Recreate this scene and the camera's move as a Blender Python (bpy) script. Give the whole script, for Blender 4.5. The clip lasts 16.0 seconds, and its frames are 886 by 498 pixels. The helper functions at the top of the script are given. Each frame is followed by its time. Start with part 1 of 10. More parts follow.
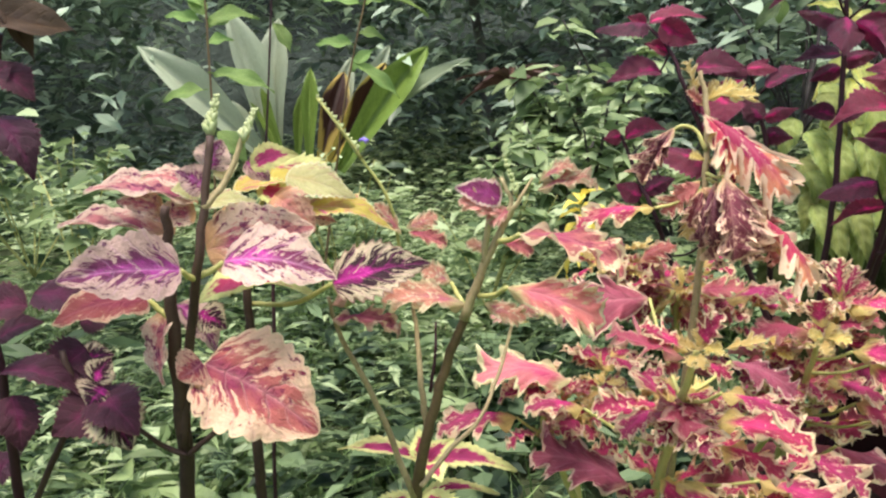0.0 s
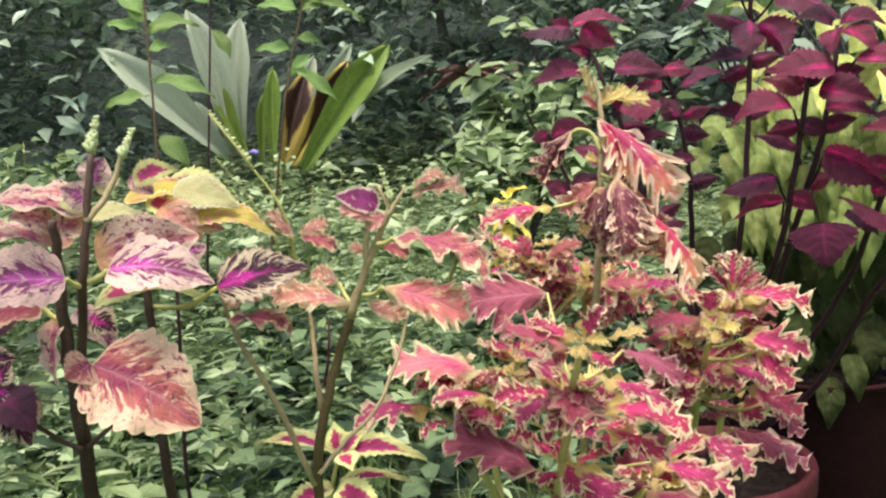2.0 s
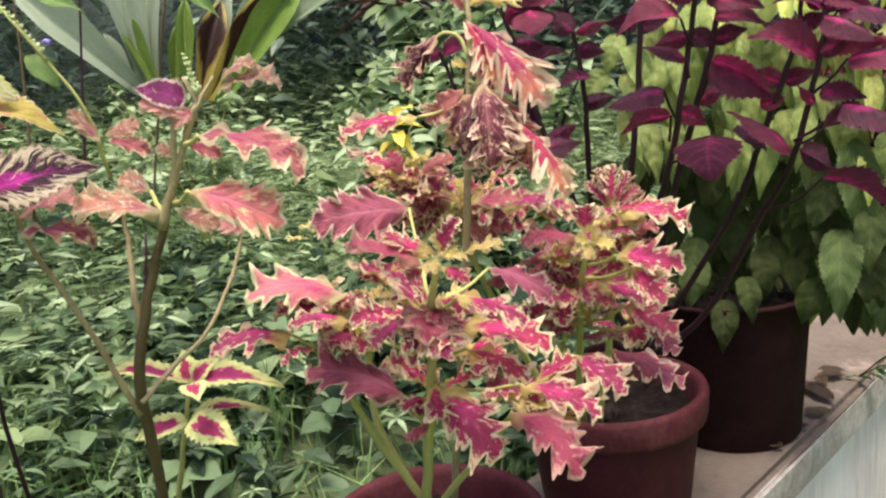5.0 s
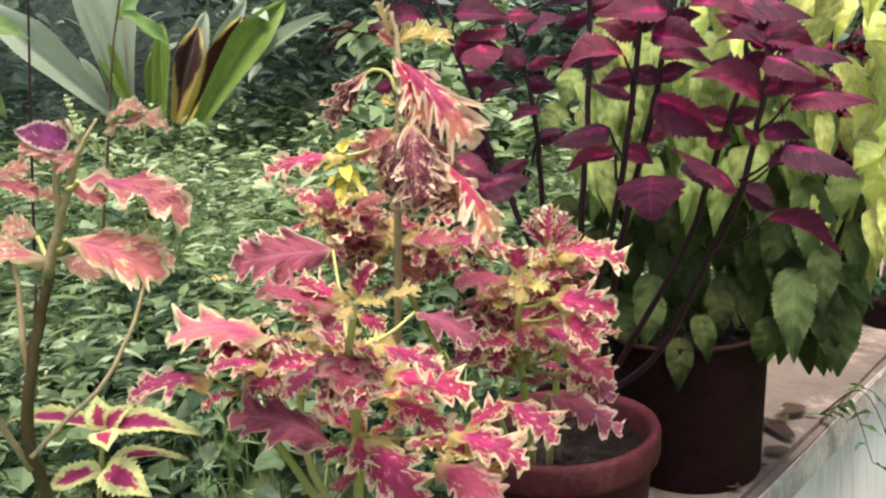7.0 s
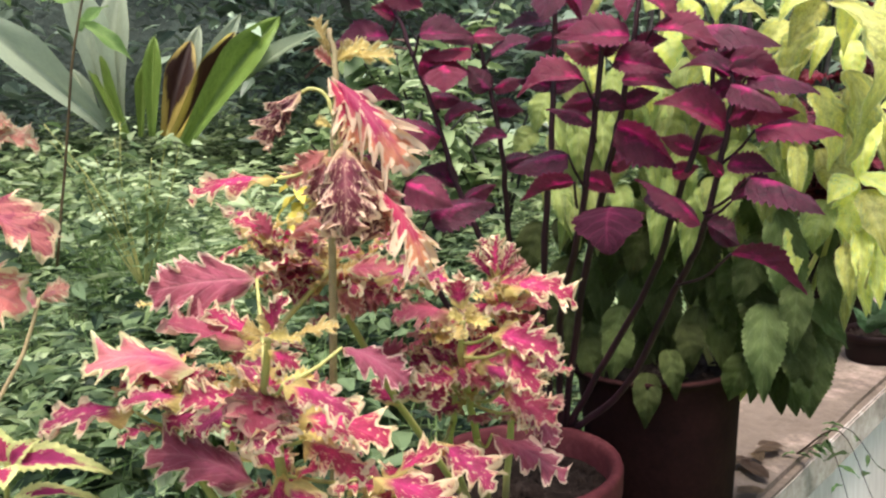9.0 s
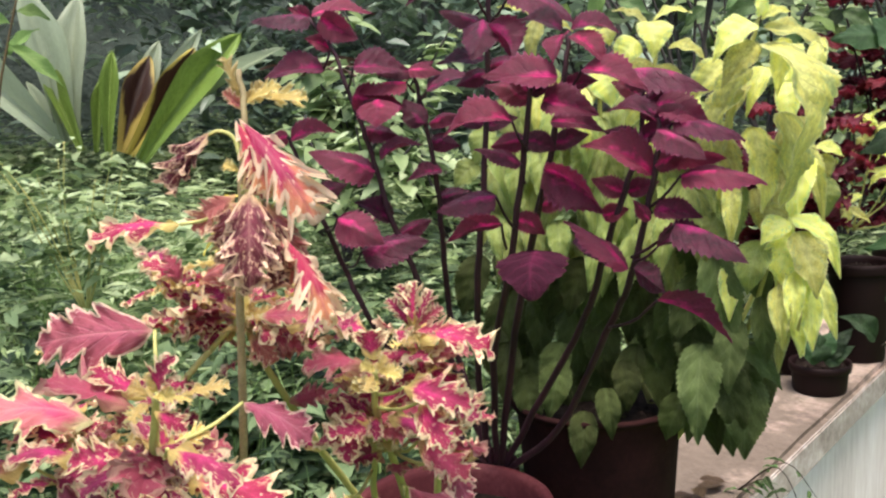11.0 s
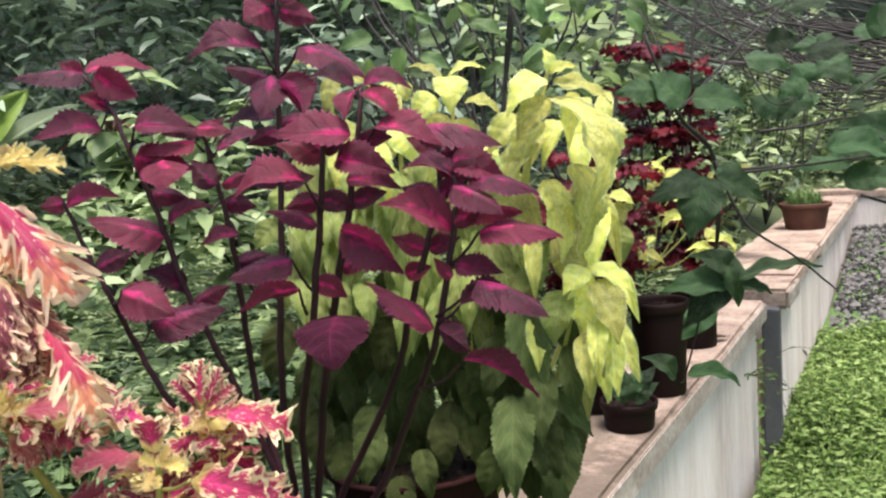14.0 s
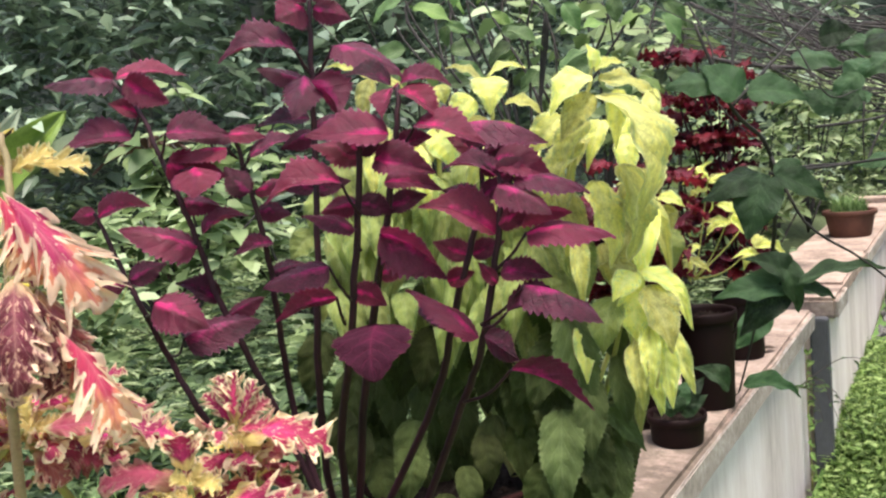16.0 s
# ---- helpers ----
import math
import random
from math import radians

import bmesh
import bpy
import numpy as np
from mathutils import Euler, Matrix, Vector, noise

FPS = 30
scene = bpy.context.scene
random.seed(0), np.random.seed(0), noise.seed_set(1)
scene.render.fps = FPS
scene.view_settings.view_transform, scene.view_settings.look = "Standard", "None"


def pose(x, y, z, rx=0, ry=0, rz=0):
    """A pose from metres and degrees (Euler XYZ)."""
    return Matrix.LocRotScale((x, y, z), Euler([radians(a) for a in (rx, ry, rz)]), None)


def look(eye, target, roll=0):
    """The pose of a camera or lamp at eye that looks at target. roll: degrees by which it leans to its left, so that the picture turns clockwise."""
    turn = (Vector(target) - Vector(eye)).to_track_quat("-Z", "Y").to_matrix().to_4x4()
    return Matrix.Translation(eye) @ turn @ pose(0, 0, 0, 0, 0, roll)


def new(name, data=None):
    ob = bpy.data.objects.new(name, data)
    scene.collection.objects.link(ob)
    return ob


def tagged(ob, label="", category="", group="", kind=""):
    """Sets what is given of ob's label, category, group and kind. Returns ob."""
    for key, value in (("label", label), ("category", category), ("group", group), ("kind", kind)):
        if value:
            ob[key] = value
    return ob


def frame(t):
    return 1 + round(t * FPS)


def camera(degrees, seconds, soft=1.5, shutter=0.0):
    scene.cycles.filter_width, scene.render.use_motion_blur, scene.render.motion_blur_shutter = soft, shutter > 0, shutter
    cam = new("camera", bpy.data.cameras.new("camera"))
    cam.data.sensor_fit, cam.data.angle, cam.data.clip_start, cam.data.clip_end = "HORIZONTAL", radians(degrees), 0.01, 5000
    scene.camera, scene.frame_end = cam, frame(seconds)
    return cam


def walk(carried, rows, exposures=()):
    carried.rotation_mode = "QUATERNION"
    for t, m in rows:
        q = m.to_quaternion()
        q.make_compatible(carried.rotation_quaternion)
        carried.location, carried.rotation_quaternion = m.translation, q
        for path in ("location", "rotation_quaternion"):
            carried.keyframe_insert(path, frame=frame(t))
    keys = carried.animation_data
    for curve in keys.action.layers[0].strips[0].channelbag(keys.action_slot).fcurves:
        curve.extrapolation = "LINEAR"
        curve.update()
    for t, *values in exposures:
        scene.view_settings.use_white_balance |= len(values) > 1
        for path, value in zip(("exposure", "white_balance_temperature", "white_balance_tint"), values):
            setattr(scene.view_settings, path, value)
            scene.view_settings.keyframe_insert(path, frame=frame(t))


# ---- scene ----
cam = camera(53.8, 16.0, soft=2.3)
PATH = [
    (0, (0.168, 0.236, 1.462), (-1.362, 1.488, 1.162), -5.2),
    (0.5, (0.196, 0.237, 1.465), (-1.321, 1.507, 1.173), -5.4),
    (1, (0.212, 0.239, 1.47), (-1.285, 1.531, 1.174), -5.5),
    (1.5, (0.229, 0.244, 1.473), (-1.253, 1.55, 1.167), -5.7),
    (2, (0.248, 0.259, 1.468), (-1.247, 1.549, 1.151), -6.1),
    (2.5, (0.266, 0.276, 1.462), (-1.232, 1.555, 1.12), -6.6),
    (3, (0.271, 0.285, 1.458), (-1.209, 1.58, 1.094), -7.0),
    (3.5, (0.264, 0.299, 1.445), (-1.181, 1.622, 1.046), -6.9),
    (4, (0.258, 0.321, 1.437), (-1.158, 1.661, 0.992), -7.1),
    (4.2, (0.258, 0.327, 1.432), (-1.15, 1.672, 0.976), -6.9),
    (6.3, (0.263, 0.386, 1.421), (-1.111, 1.771, 0.984), -5.4),
    (6.5, (0.269, 0.393, 1.425), (-1.105, 1.781, 0.996), -5.5),
    (7, (0.279, 0.407, 1.429), (-1.089, 1.807, 1.019), -5.4),
    (7.5, (0.282, 0.424, 1.424), (-1.085, 1.83, 1.029), -4.9),
    (8, (0.282, 0.441, 1.42), (-1.086, 1.849, 1.036), -4.4),
    (8.5, (0.28, 0.461, 1.421), (-1.088, 1.87, 1.044), -4.1),
    (9, (0.287, 0.482, 1.426), (-1.082, 1.892, 1.058), -4.0),
    (9.2, (0.296, 0.489, 1.436), (-1.079, 1.892, 1.062), -4.1),
    (11.3, (0.306, 0.54, 1.45), (-0.999, 2.023, 1.137), -3.1),
    (11.5, (0.306, 0.541, 1.452), (-0.991, 2.035, 1.163), -3.4),
    (12, (0.304, 0.553, 1.46), (-0.966, 2.076, 1.201), -3.0),
    (12.5, (0.303, 0.569, 1.46), (-0.925, 2.127, 1.21), -2.7),
    (13, (0.303, 0.585, 1.459), (-0.863, 2.191, 1.213), -2.7),
    (13.5, (0.297, 0.594, 1.454), (-0.774, 2.265, 1.214), -3.4),
    (14, (0.298, 0.59, 1.452), (-0.695, 2.308, 1.207), -4.1),
    (14.5, (0.296, 0.577, 1.45), (-0.673, 2.309, 1.2), -4.7),
    (15, (0.29, 0.565, 1.449), (-0.689, 2.29, 1.195), -4.8),
    (15.5, (0.277, 0.598, 1.437), (-0.748, 2.299, 1.202), -4.9),
    (16, (0.264, 0.626, 1.435), (-0.796, 2.31, 1.232), -5.2),
]
walk(cam, [(t, look(eye, target, roll)) for t, eye, target, roll in PATH],
     exposures=((0.0, 1.47), (4.0, 1.42), (7.0, 1.48), (11.5, 1.52), (14.0, 1.56), (16.0, 1.6)))

# ---- light ----
world = bpy.data.worlds.new("world")
scene.world = world
world.use_nodes = True
wn, wl = world.node_tree.nodes, world.node_tree.links
sky = wn.new("ShaderNodeTexSky")
sky.sky_type, sky.sun_disc = "NISHITA", False
sky.sun_elevation, sky.sun_rotation = radians(76), radians(128)
sky.air_density, sky.dust_density = 1.0, 4.0
wn["Background"].inputs["Strength"].default_value = 0.125
wl.new(sky.outputs[0], wn["Background"].inputs[0])

sun_data = bpy.data.lights.new("sun", "SUN")
sun_data.energy, sun_data.angle, sun_data.color = 1.9, radians(24), (1.0, 0.94, 0.87)
sun = new("sun", sun_data)
sun.matrix_world = look((0.95, -0.7, 4.6), (0, 0, 0))


# ---- materials ----
def material(name):
    m = bpy.data.materials.new(name)
    m.use_nodes = True
    return m, m.node_tree.nodes, m.node_tree.links, m.node_tree.nodes["Principled BSDF"]


def ramp(n, l, fac, stops, mode="LINEAR"):
    r = n.new("ShaderNodeValToRGB")
    r.color_ramp.interpolation = mode
    while len(r.color_ramp.elements) < len(stops):
        r.color_ramp.elements.new(0.5)
    for e, (p, c) in zip(r.color_ramp.elements, stops):
        e.position, e.color = p, (*c, 1)
    l.new(fac, r.inputs[0])
    return r.outputs[0]


def noise_node(n, l, vec, scale, detail=3.0, rough=0.5):
    t = n.new("ShaderNodeTexNoise")
    t.inputs["Scale"].default_value, t.inputs["Detail"].default_value, t.inputs["Roughness"].default_value = scale, detail, rough
    if vec is not None:
        l.new(vec, t.inputs["Vector"])
    return t.outputs["Fac"]


def maths(n, l, op, a, b=None, clamp=False):
    m = n.new("ShaderNodeMath")
    m.operation, m.use_clamp = op, clamp
    for i, v in enumerate((a, b)):
        if v is None:
            continue
        if isinstance(v, (int, float)):
            m.inputs[i].default_value = v
        else:
            l.new(v, m.inputs[i])
    return m.outputs[0]


def blend(n, l, fac, a, b):
    m = n.new("ShaderNodeMix")
    m.data_type = "RGBA"
    for sock, v in ((m.inputs[0], fac), (m.inputs[6], a), (m.inputs[7], b)):
        if isinstance(v, (int, float)):
            sock.default_value = v
        elif isinstance(v, tuple):
            sock.default_value = (*v, 1)
        else:
            l.new(v, sock)
    return m.outputs[2]


def leaf_material(name, body, heart, margin, heart_size=0.5, margin_at=0.8, blotch=0.0, blotch_colour=(0.8, 0.7, 0.5), vary=0.25,
                  through_light=0.35, rough=0.5, vein=0.25, vein_colour=None, aged=None, aged_share=0.0, gloss=0.35, heart_at=0.28, heart_fall=0.8, ragged=0.4, crinkle=0.7, root=None, edge_w=0.0, root_at=0.05, streaks=(12.0, 6.0), sharp=14.0, patch=0.0, patch_colour=(0.05, 0.01, 0.03), patch_scale=7.0):
    """Leaf: UV u runs across (0.5 the midrib), v from base to tip. Heart along the midrib, body, margin, side veins, blotches."""
    m, n, l, bsdf = material(name)
    uv = n.new("ShaderNodeUVMap")
    uv.uv_map = "leaf"
    sep = n.new("ShaderNodeSeparateXYZ")
    l.new(uv.outputs[0], sep.inputs[0])
    info = n.new("ShaderNodeObjectInfo")
    shift = n.new("ShaderNodeVectorMath")
    shift.operation = "ADD"
    comb = n.new("ShaderNodeCombineXYZ")
    l.new(maths(n, l, "MULTIPLY", info.outputs["Random"], 37.0), comb.inputs[0])
    l.new(maths(n, l, "MULTIPLY", info.outputs["Random"], 11.0), comb.inputs[2])
    l.new(uv.outputs[0], shift.inputs[0])
    l.new(comb.outputs[0], shift.inputs[1])
    vec = shift.outputs[0]
    side = maths(n, l, "ABSOLUTE", maths(n, l, "MULTIPLY", maths(n, l, "SUBTRACT", sep.outputs[0], 0.5), 2.0))
    along = sep.outputs[1]
    grain = noise_node(n, l, vec, 5.0, 4.0, 0.6)
    fine = noise_node(n, l, vec, 34.0, 4.0, 0.6)
    # side veins slant forwards from the midrib
    slant = maths(n, l, "SUBTRACT", along, maths(n, l, "MULTIPLY", side, 0.32))
    slant = maths(n, l, "ADD", slant, maths(n, l, "MULTIPLY", maths(n, l, "SUBTRACT", noise_node(n, l, vec, 3.0, 3.0), 0.5), 0.22))
    wave = maths(n, l, "ABSOLUTE", maths(n, l, "SINE", maths(n, l, "MULTIPLY", slant, 19.0)))
    veins = maths(n, l, "MULTIPLY", maths(n, l, "POWER", maths(n, l, "SUBTRACT", 1.0, wave), 5.0), maths(n, l, "SUBTRACT", 1.0, maths(n, l, "MULTIPLY", side, 0.6)))
    rib = maths(n, l, "POWER", maths(n, l, "SUBTRACT", 1.0, side), 22.0)
    vein_mask = maths(n, l, "MULTIPLY", maths(n, l, "MAXIMUM", veins, rib), vein, True)
    heart_mask = maths(n, l, "ADD", maths(n, l, "SUBTRACT", heart_size, side), maths(n, l, "MULTIPLY", maths(n, l, "SUBTRACT", grain, 0.5), 1.1))
    heart_mask = maths(n, l, "SUBTRACT", heart_mask, maths(n, l, "MULTIPLY", maths(n, l, "ABSOLUTE", maths(n, l, "SUBTRACT", along, heart_at)), heart_fall))
    heart_mask = maths(n, l, "MULTIPLY", maths(n, l, "ADD", heart_mask, 0.1), 3.0, True)
    colour = blend(n, l, heart_mask, body, heart)
    if blotch > 0:
        stretch = n.new("ShaderNodeCombineXYZ")
        l.new(maths(n, l, "MULTIPLY", slant, streaks[0]), stretch.inputs[0])
        l.new(maths(n, l, "ADD", maths(n, l, "MULTIPLY", sep.outputs[0], streaks[1]), maths(n, l, "MULTIPLY", info.outputs["Random"], 50.0)), stretch.inputs[1])
        b1 = noise_node(n, l, stretch.outputs[0], 1.0, 6.0, 0.74)
        b1 = maths(n, l, "ADD", b1, maths(n, l, "MULTIPLY", maths(n, l, "SUBTRACT", side, 0.5), 0.26))
        mask = maths(n, l, "MULTIPLY", maths(n, l, "SUBTRACT", b1, 1.0 - blotch), sharp, True)
        colour = blend(n, l, mask, colour, blotch_colour)
    if patch > 0:
        # irregular patches of another colour, with crisp edges
        spots = noise_node(n, l, vec, patch_scale, 5.0, 0.68)
        colour = blend(n, l, maths(n, l, "MULTIPLY", maths(n, l, "SUBTRACT", spots, 1.0 - patch), 26.0, True), colour, patch_colour)
    if edge_w:
        # rim of even breadth along the lobes, by the way to the outline
        rim = n.new("ShaderNodeUVMap")
        rim.uv_map = "edge"
        rim_sep = n.new("ShaderNodeSeparateXYZ")
        l.new(rim.outputs[0], rim_sep.inputs[0])
        breadth = maths(n, l, "MULTIPLY", maths(n, l, "ADD", 0.5 - ragged, maths(n, l, "MULTIPLY", noise_node(n, l, vec, 11.0, 3.0), 1.0 + 2 * ragged)), edge_w)
        edge = maths(n, l, "MULTIPLY", maths(n, l, "SUBTRACT", breadth, rim_sep.outputs[0]), 3.5 / edge_w, True)
    else:
        edge = maths(n, l, "ADD", side, maths(n, l, "MULTIPLY", maths(n, l, "SUBTRACT", noise_node(n, l, vec, 9.0, 3.0), 0.5), ragged))
        edge = maths(n, l, "MULTIPLY", maths(n, l, "SUBTRACT", edge, margin_at), 9.0, True)
    colour = blend(n, l, edge, colour, margin)
    if root:
        young = maths(n, l, "SUBTRACT", maths(n, l, "ADD", root_at, maths(n, l, "MULTIPLY", grain, 0.3)), along)
        colour = blend(n, l, maths(n, l, "MULTIPLY", young, 8.0, True), colour, root)
    colour = blend(n, l, vein_mask, colour, vein_colour or margin)
    if aged:
        old = maths(n, l, "MULTIPLY", maths(n, l, "SUBTRACT", info.outputs["Random"], 1.0 - aged_share), 6.0, True)
        old = maths(n, l, "MULTIPLY", old, maths(n, l, "ADD", 0.45, maths(n, l, "MULTIPLY", grain, 0.7)), True)
        colour = blend(n, l, old, colour, aged)
    hsv = n.new("ShaderNodeHueSaturation")
    l.new(colour, hsv.inputs["Color"])
    l.new(maths(n, l, "ADD", 0.488, maths(n, l, "MULTIPLY", info.outputs["Random"], 0.022)), hsv.inputs["Hue"])
    l.new(maths(n, l, "ADD", 1.0 - vary, maths(n, l, "MULTIPLY", maths(n, l, "ADD", info.outputs["Random"], maths(n, l, "SUBTRACT", maths(n, l, "ADD", grain, maths(n, l, "MULTIPLY", fine, 1.2)), 1.1)), 2 * vary)), hsv.inputs["Value"])
    colour = hsv.outputs[0]
    l.new(colour, bsdf.inputs["Base Color"])
    l.new(maths(n, l, "ADD", rough - 0.12, maths(n, l, "MULTIPLY", grain, 0.25)), bsdf.inputs["Roughness"])
    bsdf.inputs["Specular IOR Level"].default_value = gloss
    bump = n.new("ShaderNodeBump")
    bump.inputs["Strength"].default_value, bump.inputs["Distance"].default_value = crinkle, 0.004
    h = maths(n, l, "SUBTRACT", maths(n, l, "ADD", maths(n, l, "MULTIPLY", grain, 0.5), maths(n, l, "MULTIPLY", fine, 0.55)), maths(n, l, "MULTIPLY", maths(n, l, "MAXIMUM", veins, rib), 0.3))
    l.new(h, bump.inputs["Height"])
    l.new(bump.outputs[0], bsdf.inputs["Normal"])
    trans = n.new("ShaderNodeBsdfTranslucent")
    l.new(colour, trans.inputs["Color"])
    mix = n.new("ShaderNodeMixShader")
    mix.inputs[0].default_value = through_light
    l.new(bsdf.outputs[0], mix.inputs[1])
    l.new(trans.outputs[0], mix.inputs[2])
    l.new(mix.outputs[0], n["Material Output"].inputs[0])
    return m


def mottled(name, a, b, scale=6.0, rough=0.8, bump=0.3, fine=60.0, dist=0.01, c=None, spec=0.3, through_light=0.0, island=0.0, streak=1.0):
    """Surface of two (three) colours at two scales, in metres."""
    m, n, l, bsdf = material(name)
    geo = n.new("ShaderNodeNewGeometry")
    place = geo.outputs["Position"]
    if streak != 1.0:
        squash = n.new("ShaderNodeVectorMath")
        squash.operation = "MULTIPLY"
        squash.inputs[1].default_value = (1, 1, streak)
        l.new(place, squash.inputs[0])
        place = squash.outputs[0]
    big = noise_node(n, l, place, scale, 5.0, 0.6)
    small = noise_node(n, l, place, fine, 4.0, 0.65)
    fac = maths(n, l, "ADD", maths(n, l, "MULTIPLY", big, 0.65), maths(n, l, "MULTIPLY", small, 0.35))
    if island:
        fac = maths(n, l, "ADD", maths(n, l, "MULTIPLY", fac, 1 - island), maths(n, l, "MULTIPLY", geo.outputs["Random Per Island"], island))
    stops = [(0.32, a), (0.66, b)] if c is None else [(0.3, a), (0.5, b), (0.7, c)]
    colour = ramp(n, l, fac, stops)
    l.new(colour, bsdf.inputs["Base Color"])
    bsdf.inputs["Roughness"].default_value = rough
    bsdf.inputs["Specular IOR Level"].default_value = spec
    if bump:
        b_ = n.new("ShaderNodeBump")
        b_.inputs["Strength"].default_value, b_.inputs["Distance"].default_value = bump, dist
        l.new(maths(n, l, "ADD", maths(n, l, "MULTIPLY", small, 0.6), maths(n, l, "MULTIPLY", big, 0.6)), b_.inputs["Height"])
        l.new(b_.outputs[0], bsdf.inputs["Normal"])
    if through_light:
        trans = n.new("ShaderNodeBsdfTranslucent")
        l.new(colour, trans.inputs["Color"])
        mix = n.new("ShaderNodeMixShader")
        mix.inputs[0].default_value = through_light
        l.new(bsdf.outputs[0], mix.inputs[1])
        l.new(trans.outputs[0], mix.inputs[2])
        l.new(mix.outputs[0], n["Material Output"].inputs[0])
    return m


M_PURPLE = leaf_material("purple_leaf", (0.145, 0.011, 0.038), (0.58, 0.012, 0.17), (0.22, 0.03, 0.09), 0.24, 0.95, vein_colour=(0.2, 0.02, 0.08), vein=0.35, rough=0.42, gloss=0.6, through_light=0.42, vary=0.55, heart_at=0.2, heart_fall=0.7, ragged=0.2, crinkle=1.0, edge_w=0.012)
M_PLUM = leaf_material("plum_leaf", (0.045, 0.008, 0.02), (0.08, 0.009, 0.032), (0.08, 0.02, 0.036), 0.3, 0.94, vein_colour=(0.2, 0.03, 0.08), vein=0.4, rough=0.72, gloss=0.12, through_light=0.3, ragged=0.15, crinkle=1.0, edge_w=0.015)
M_LIME = leaf_material("lime_leaf", (0.8, 0.78, 0.2), (0.76, 0.77, 0.26), (0.84, 0.82, 0.36), 0.5, 0.9, blotch=0.46, blotch_colour=(0.54, 0.62, 0.24), vein_colour=(0.77, 0.75, 0.36), vein=0.3, through_light=0.46, vary=0.42, crinkle=0.9, edge_w=0.012, patch=0.42, patch_colour=(0.56, 0.64, 0.22), patch_scale=16.0)
# lime leaves again, olive: shade behind the purple stems put into their colour
M_LIME_SHADE = leaf_material("olive_leaf", (0.32, 0.37, 0.1), (0.36, 0.42, 0.13), (0.42, 0.46, 0.18), 0.45, 0.9, blotch=0.45, blotch_colour=(0.2, 0.27, 0.09), vein_colour=(0.5, 0.53, 0.25), vein=0.4, through_light=0.45, vary=0.3, crinkle=0.9, patch=0.44, patch_colour=(0.26, 0.34, 0.11), patch_scale=16.0)
# green lower leaves in two tones: painted shade within, painted light on outer ones
M_GREEN = leaf_material("green_leaf_shade_tone", (0.055, 0.07, 0.02), (0.068, 0.086, 0.026), (0.08, 0.098, 0.034), 0.45, 0.92, blotch=0.36, blotch_colour=(0.12, 0.15, 0.05), vein_colour=(0.13, 0.17, 0.08), vein=0.18, through_light=0.28, rough=0.65, gloss=0.14, vary=0.4, crinkle=1.0)
M_SAGE = leaf_material("sage_green_leaf_lit_tone", (0.082, 0.108, 0.036), (0.1, 0.13, 0.044), (0.118, 0.15, 0.058), 0.45, 0.92, blotch=0.38, blotch_colour=(0.13, 0.16, 0.06), vein_colour=(0.26, 0.32, 0.16), vein=0.2, through_light=0.35, rough=0.62, gloss=0.16, vary=0.35, crinkle=1.0)
M_VAR = leaf_material("frilled_magenta_leaf", (0.36, 0.02, 0.075), (0.6, 0.028, 0.16), (0.85, 0.7, 0.44), 0.34, 0.8, blotch=0.475, blotch_colour=(0.82, 0.58, 0.34), vein_colour=(0.7, 0.16, 0.24), vein=0.16, aged=(0.26, 0.05, 0.09), aged_share=0.28, through_light=0.36, vary=0.3, ragged=0.6, root=(0.68, 0.54, 0.18), root_at=0.08, edge_w=0.027, streaks=(9.0, 8.0), gloss=0.45, sharp=20.0, patch=0.4, patch_colour=(0.74, 0.6, 0.36), patch_scale=10.0)
M_ROSE = leaf_material("dusty_rose_leaf", (0.32, 0.07, 0.105), (0.4, 0.085, 0.14), (0.74, 0.54, 0.42), 0.4, 0.8, vein_colour=(0.7, 0.33, 0.36), vein=0.3, through_light=0.4, vary=0.22, ragged=0.4, root=(0.5, 0.3, 0.2), root_at=-0.06, edge_w=0.02, blotch=0.42, blotch_colour=(0.66, 0.34, 0.34), streaks=(9.0, 8.0), patch=0.4, patch_colour=(0.26, 0.05, 0.08))
M_PALE = leaf_material("pale_pink_leaf", (0.58, 0.17, 0.2), (0.5, 0.06, 0.16), (0.7, 0.66, 0.38), 0.3, 0.8, blotch=0.42, blotch_colour=(0.74, 0.6, 0.4), vein_colour=(0.8, 0.5, 0.45), vein=0.3, through_light=0.4, vary=0.2, ragged=0.45, root=(0.6, 0.55, 0.28), root_at=0.0, edge_w=0.03)
M_WILT = leaf_material("wilted_maroon_leaf", (0.15, 0.03, 0.045), (0.2, 0.03, 0.06), (0.72, 0.52, 0.36), 0.3, 0.8, blotch=0.49, blotch_colour=(0.66, 0.42, 0.3), vein_colour=(0.66, 0.36, 0.3), vein=0.35, through_light=0.28, vary=0.25, ragged=0.5, root=(0.6, 0.42, 0.24), root_at=0.0, edge_w=0.02, streaks=(7.0, 9.0), patch=0.42, patch_colour=(0.6, 0.38, 0.26), patch_scale=10.0)
M_VARO = leaf_material("frilled_orange_leaf", (0.5, 0.16, 0.12), (0.44, 0.08, 0.12), (0.84, 0.7, 0.48), 0.2, 0.72, blotch=0.47, blotch_colour=(0.86, 0.6, 0.4), vein_colour=(0.86, 0.6, 0.44), vein=0.35, aged=(0.36, 0.1, 0.11), aged_share=0.4, vary=0.25, ragged=0.45, root=(0.7, 0.45, 0.22), edge_w=0.018, patch=0.45, patch_colour=(0.36, 0.05, 0.08))
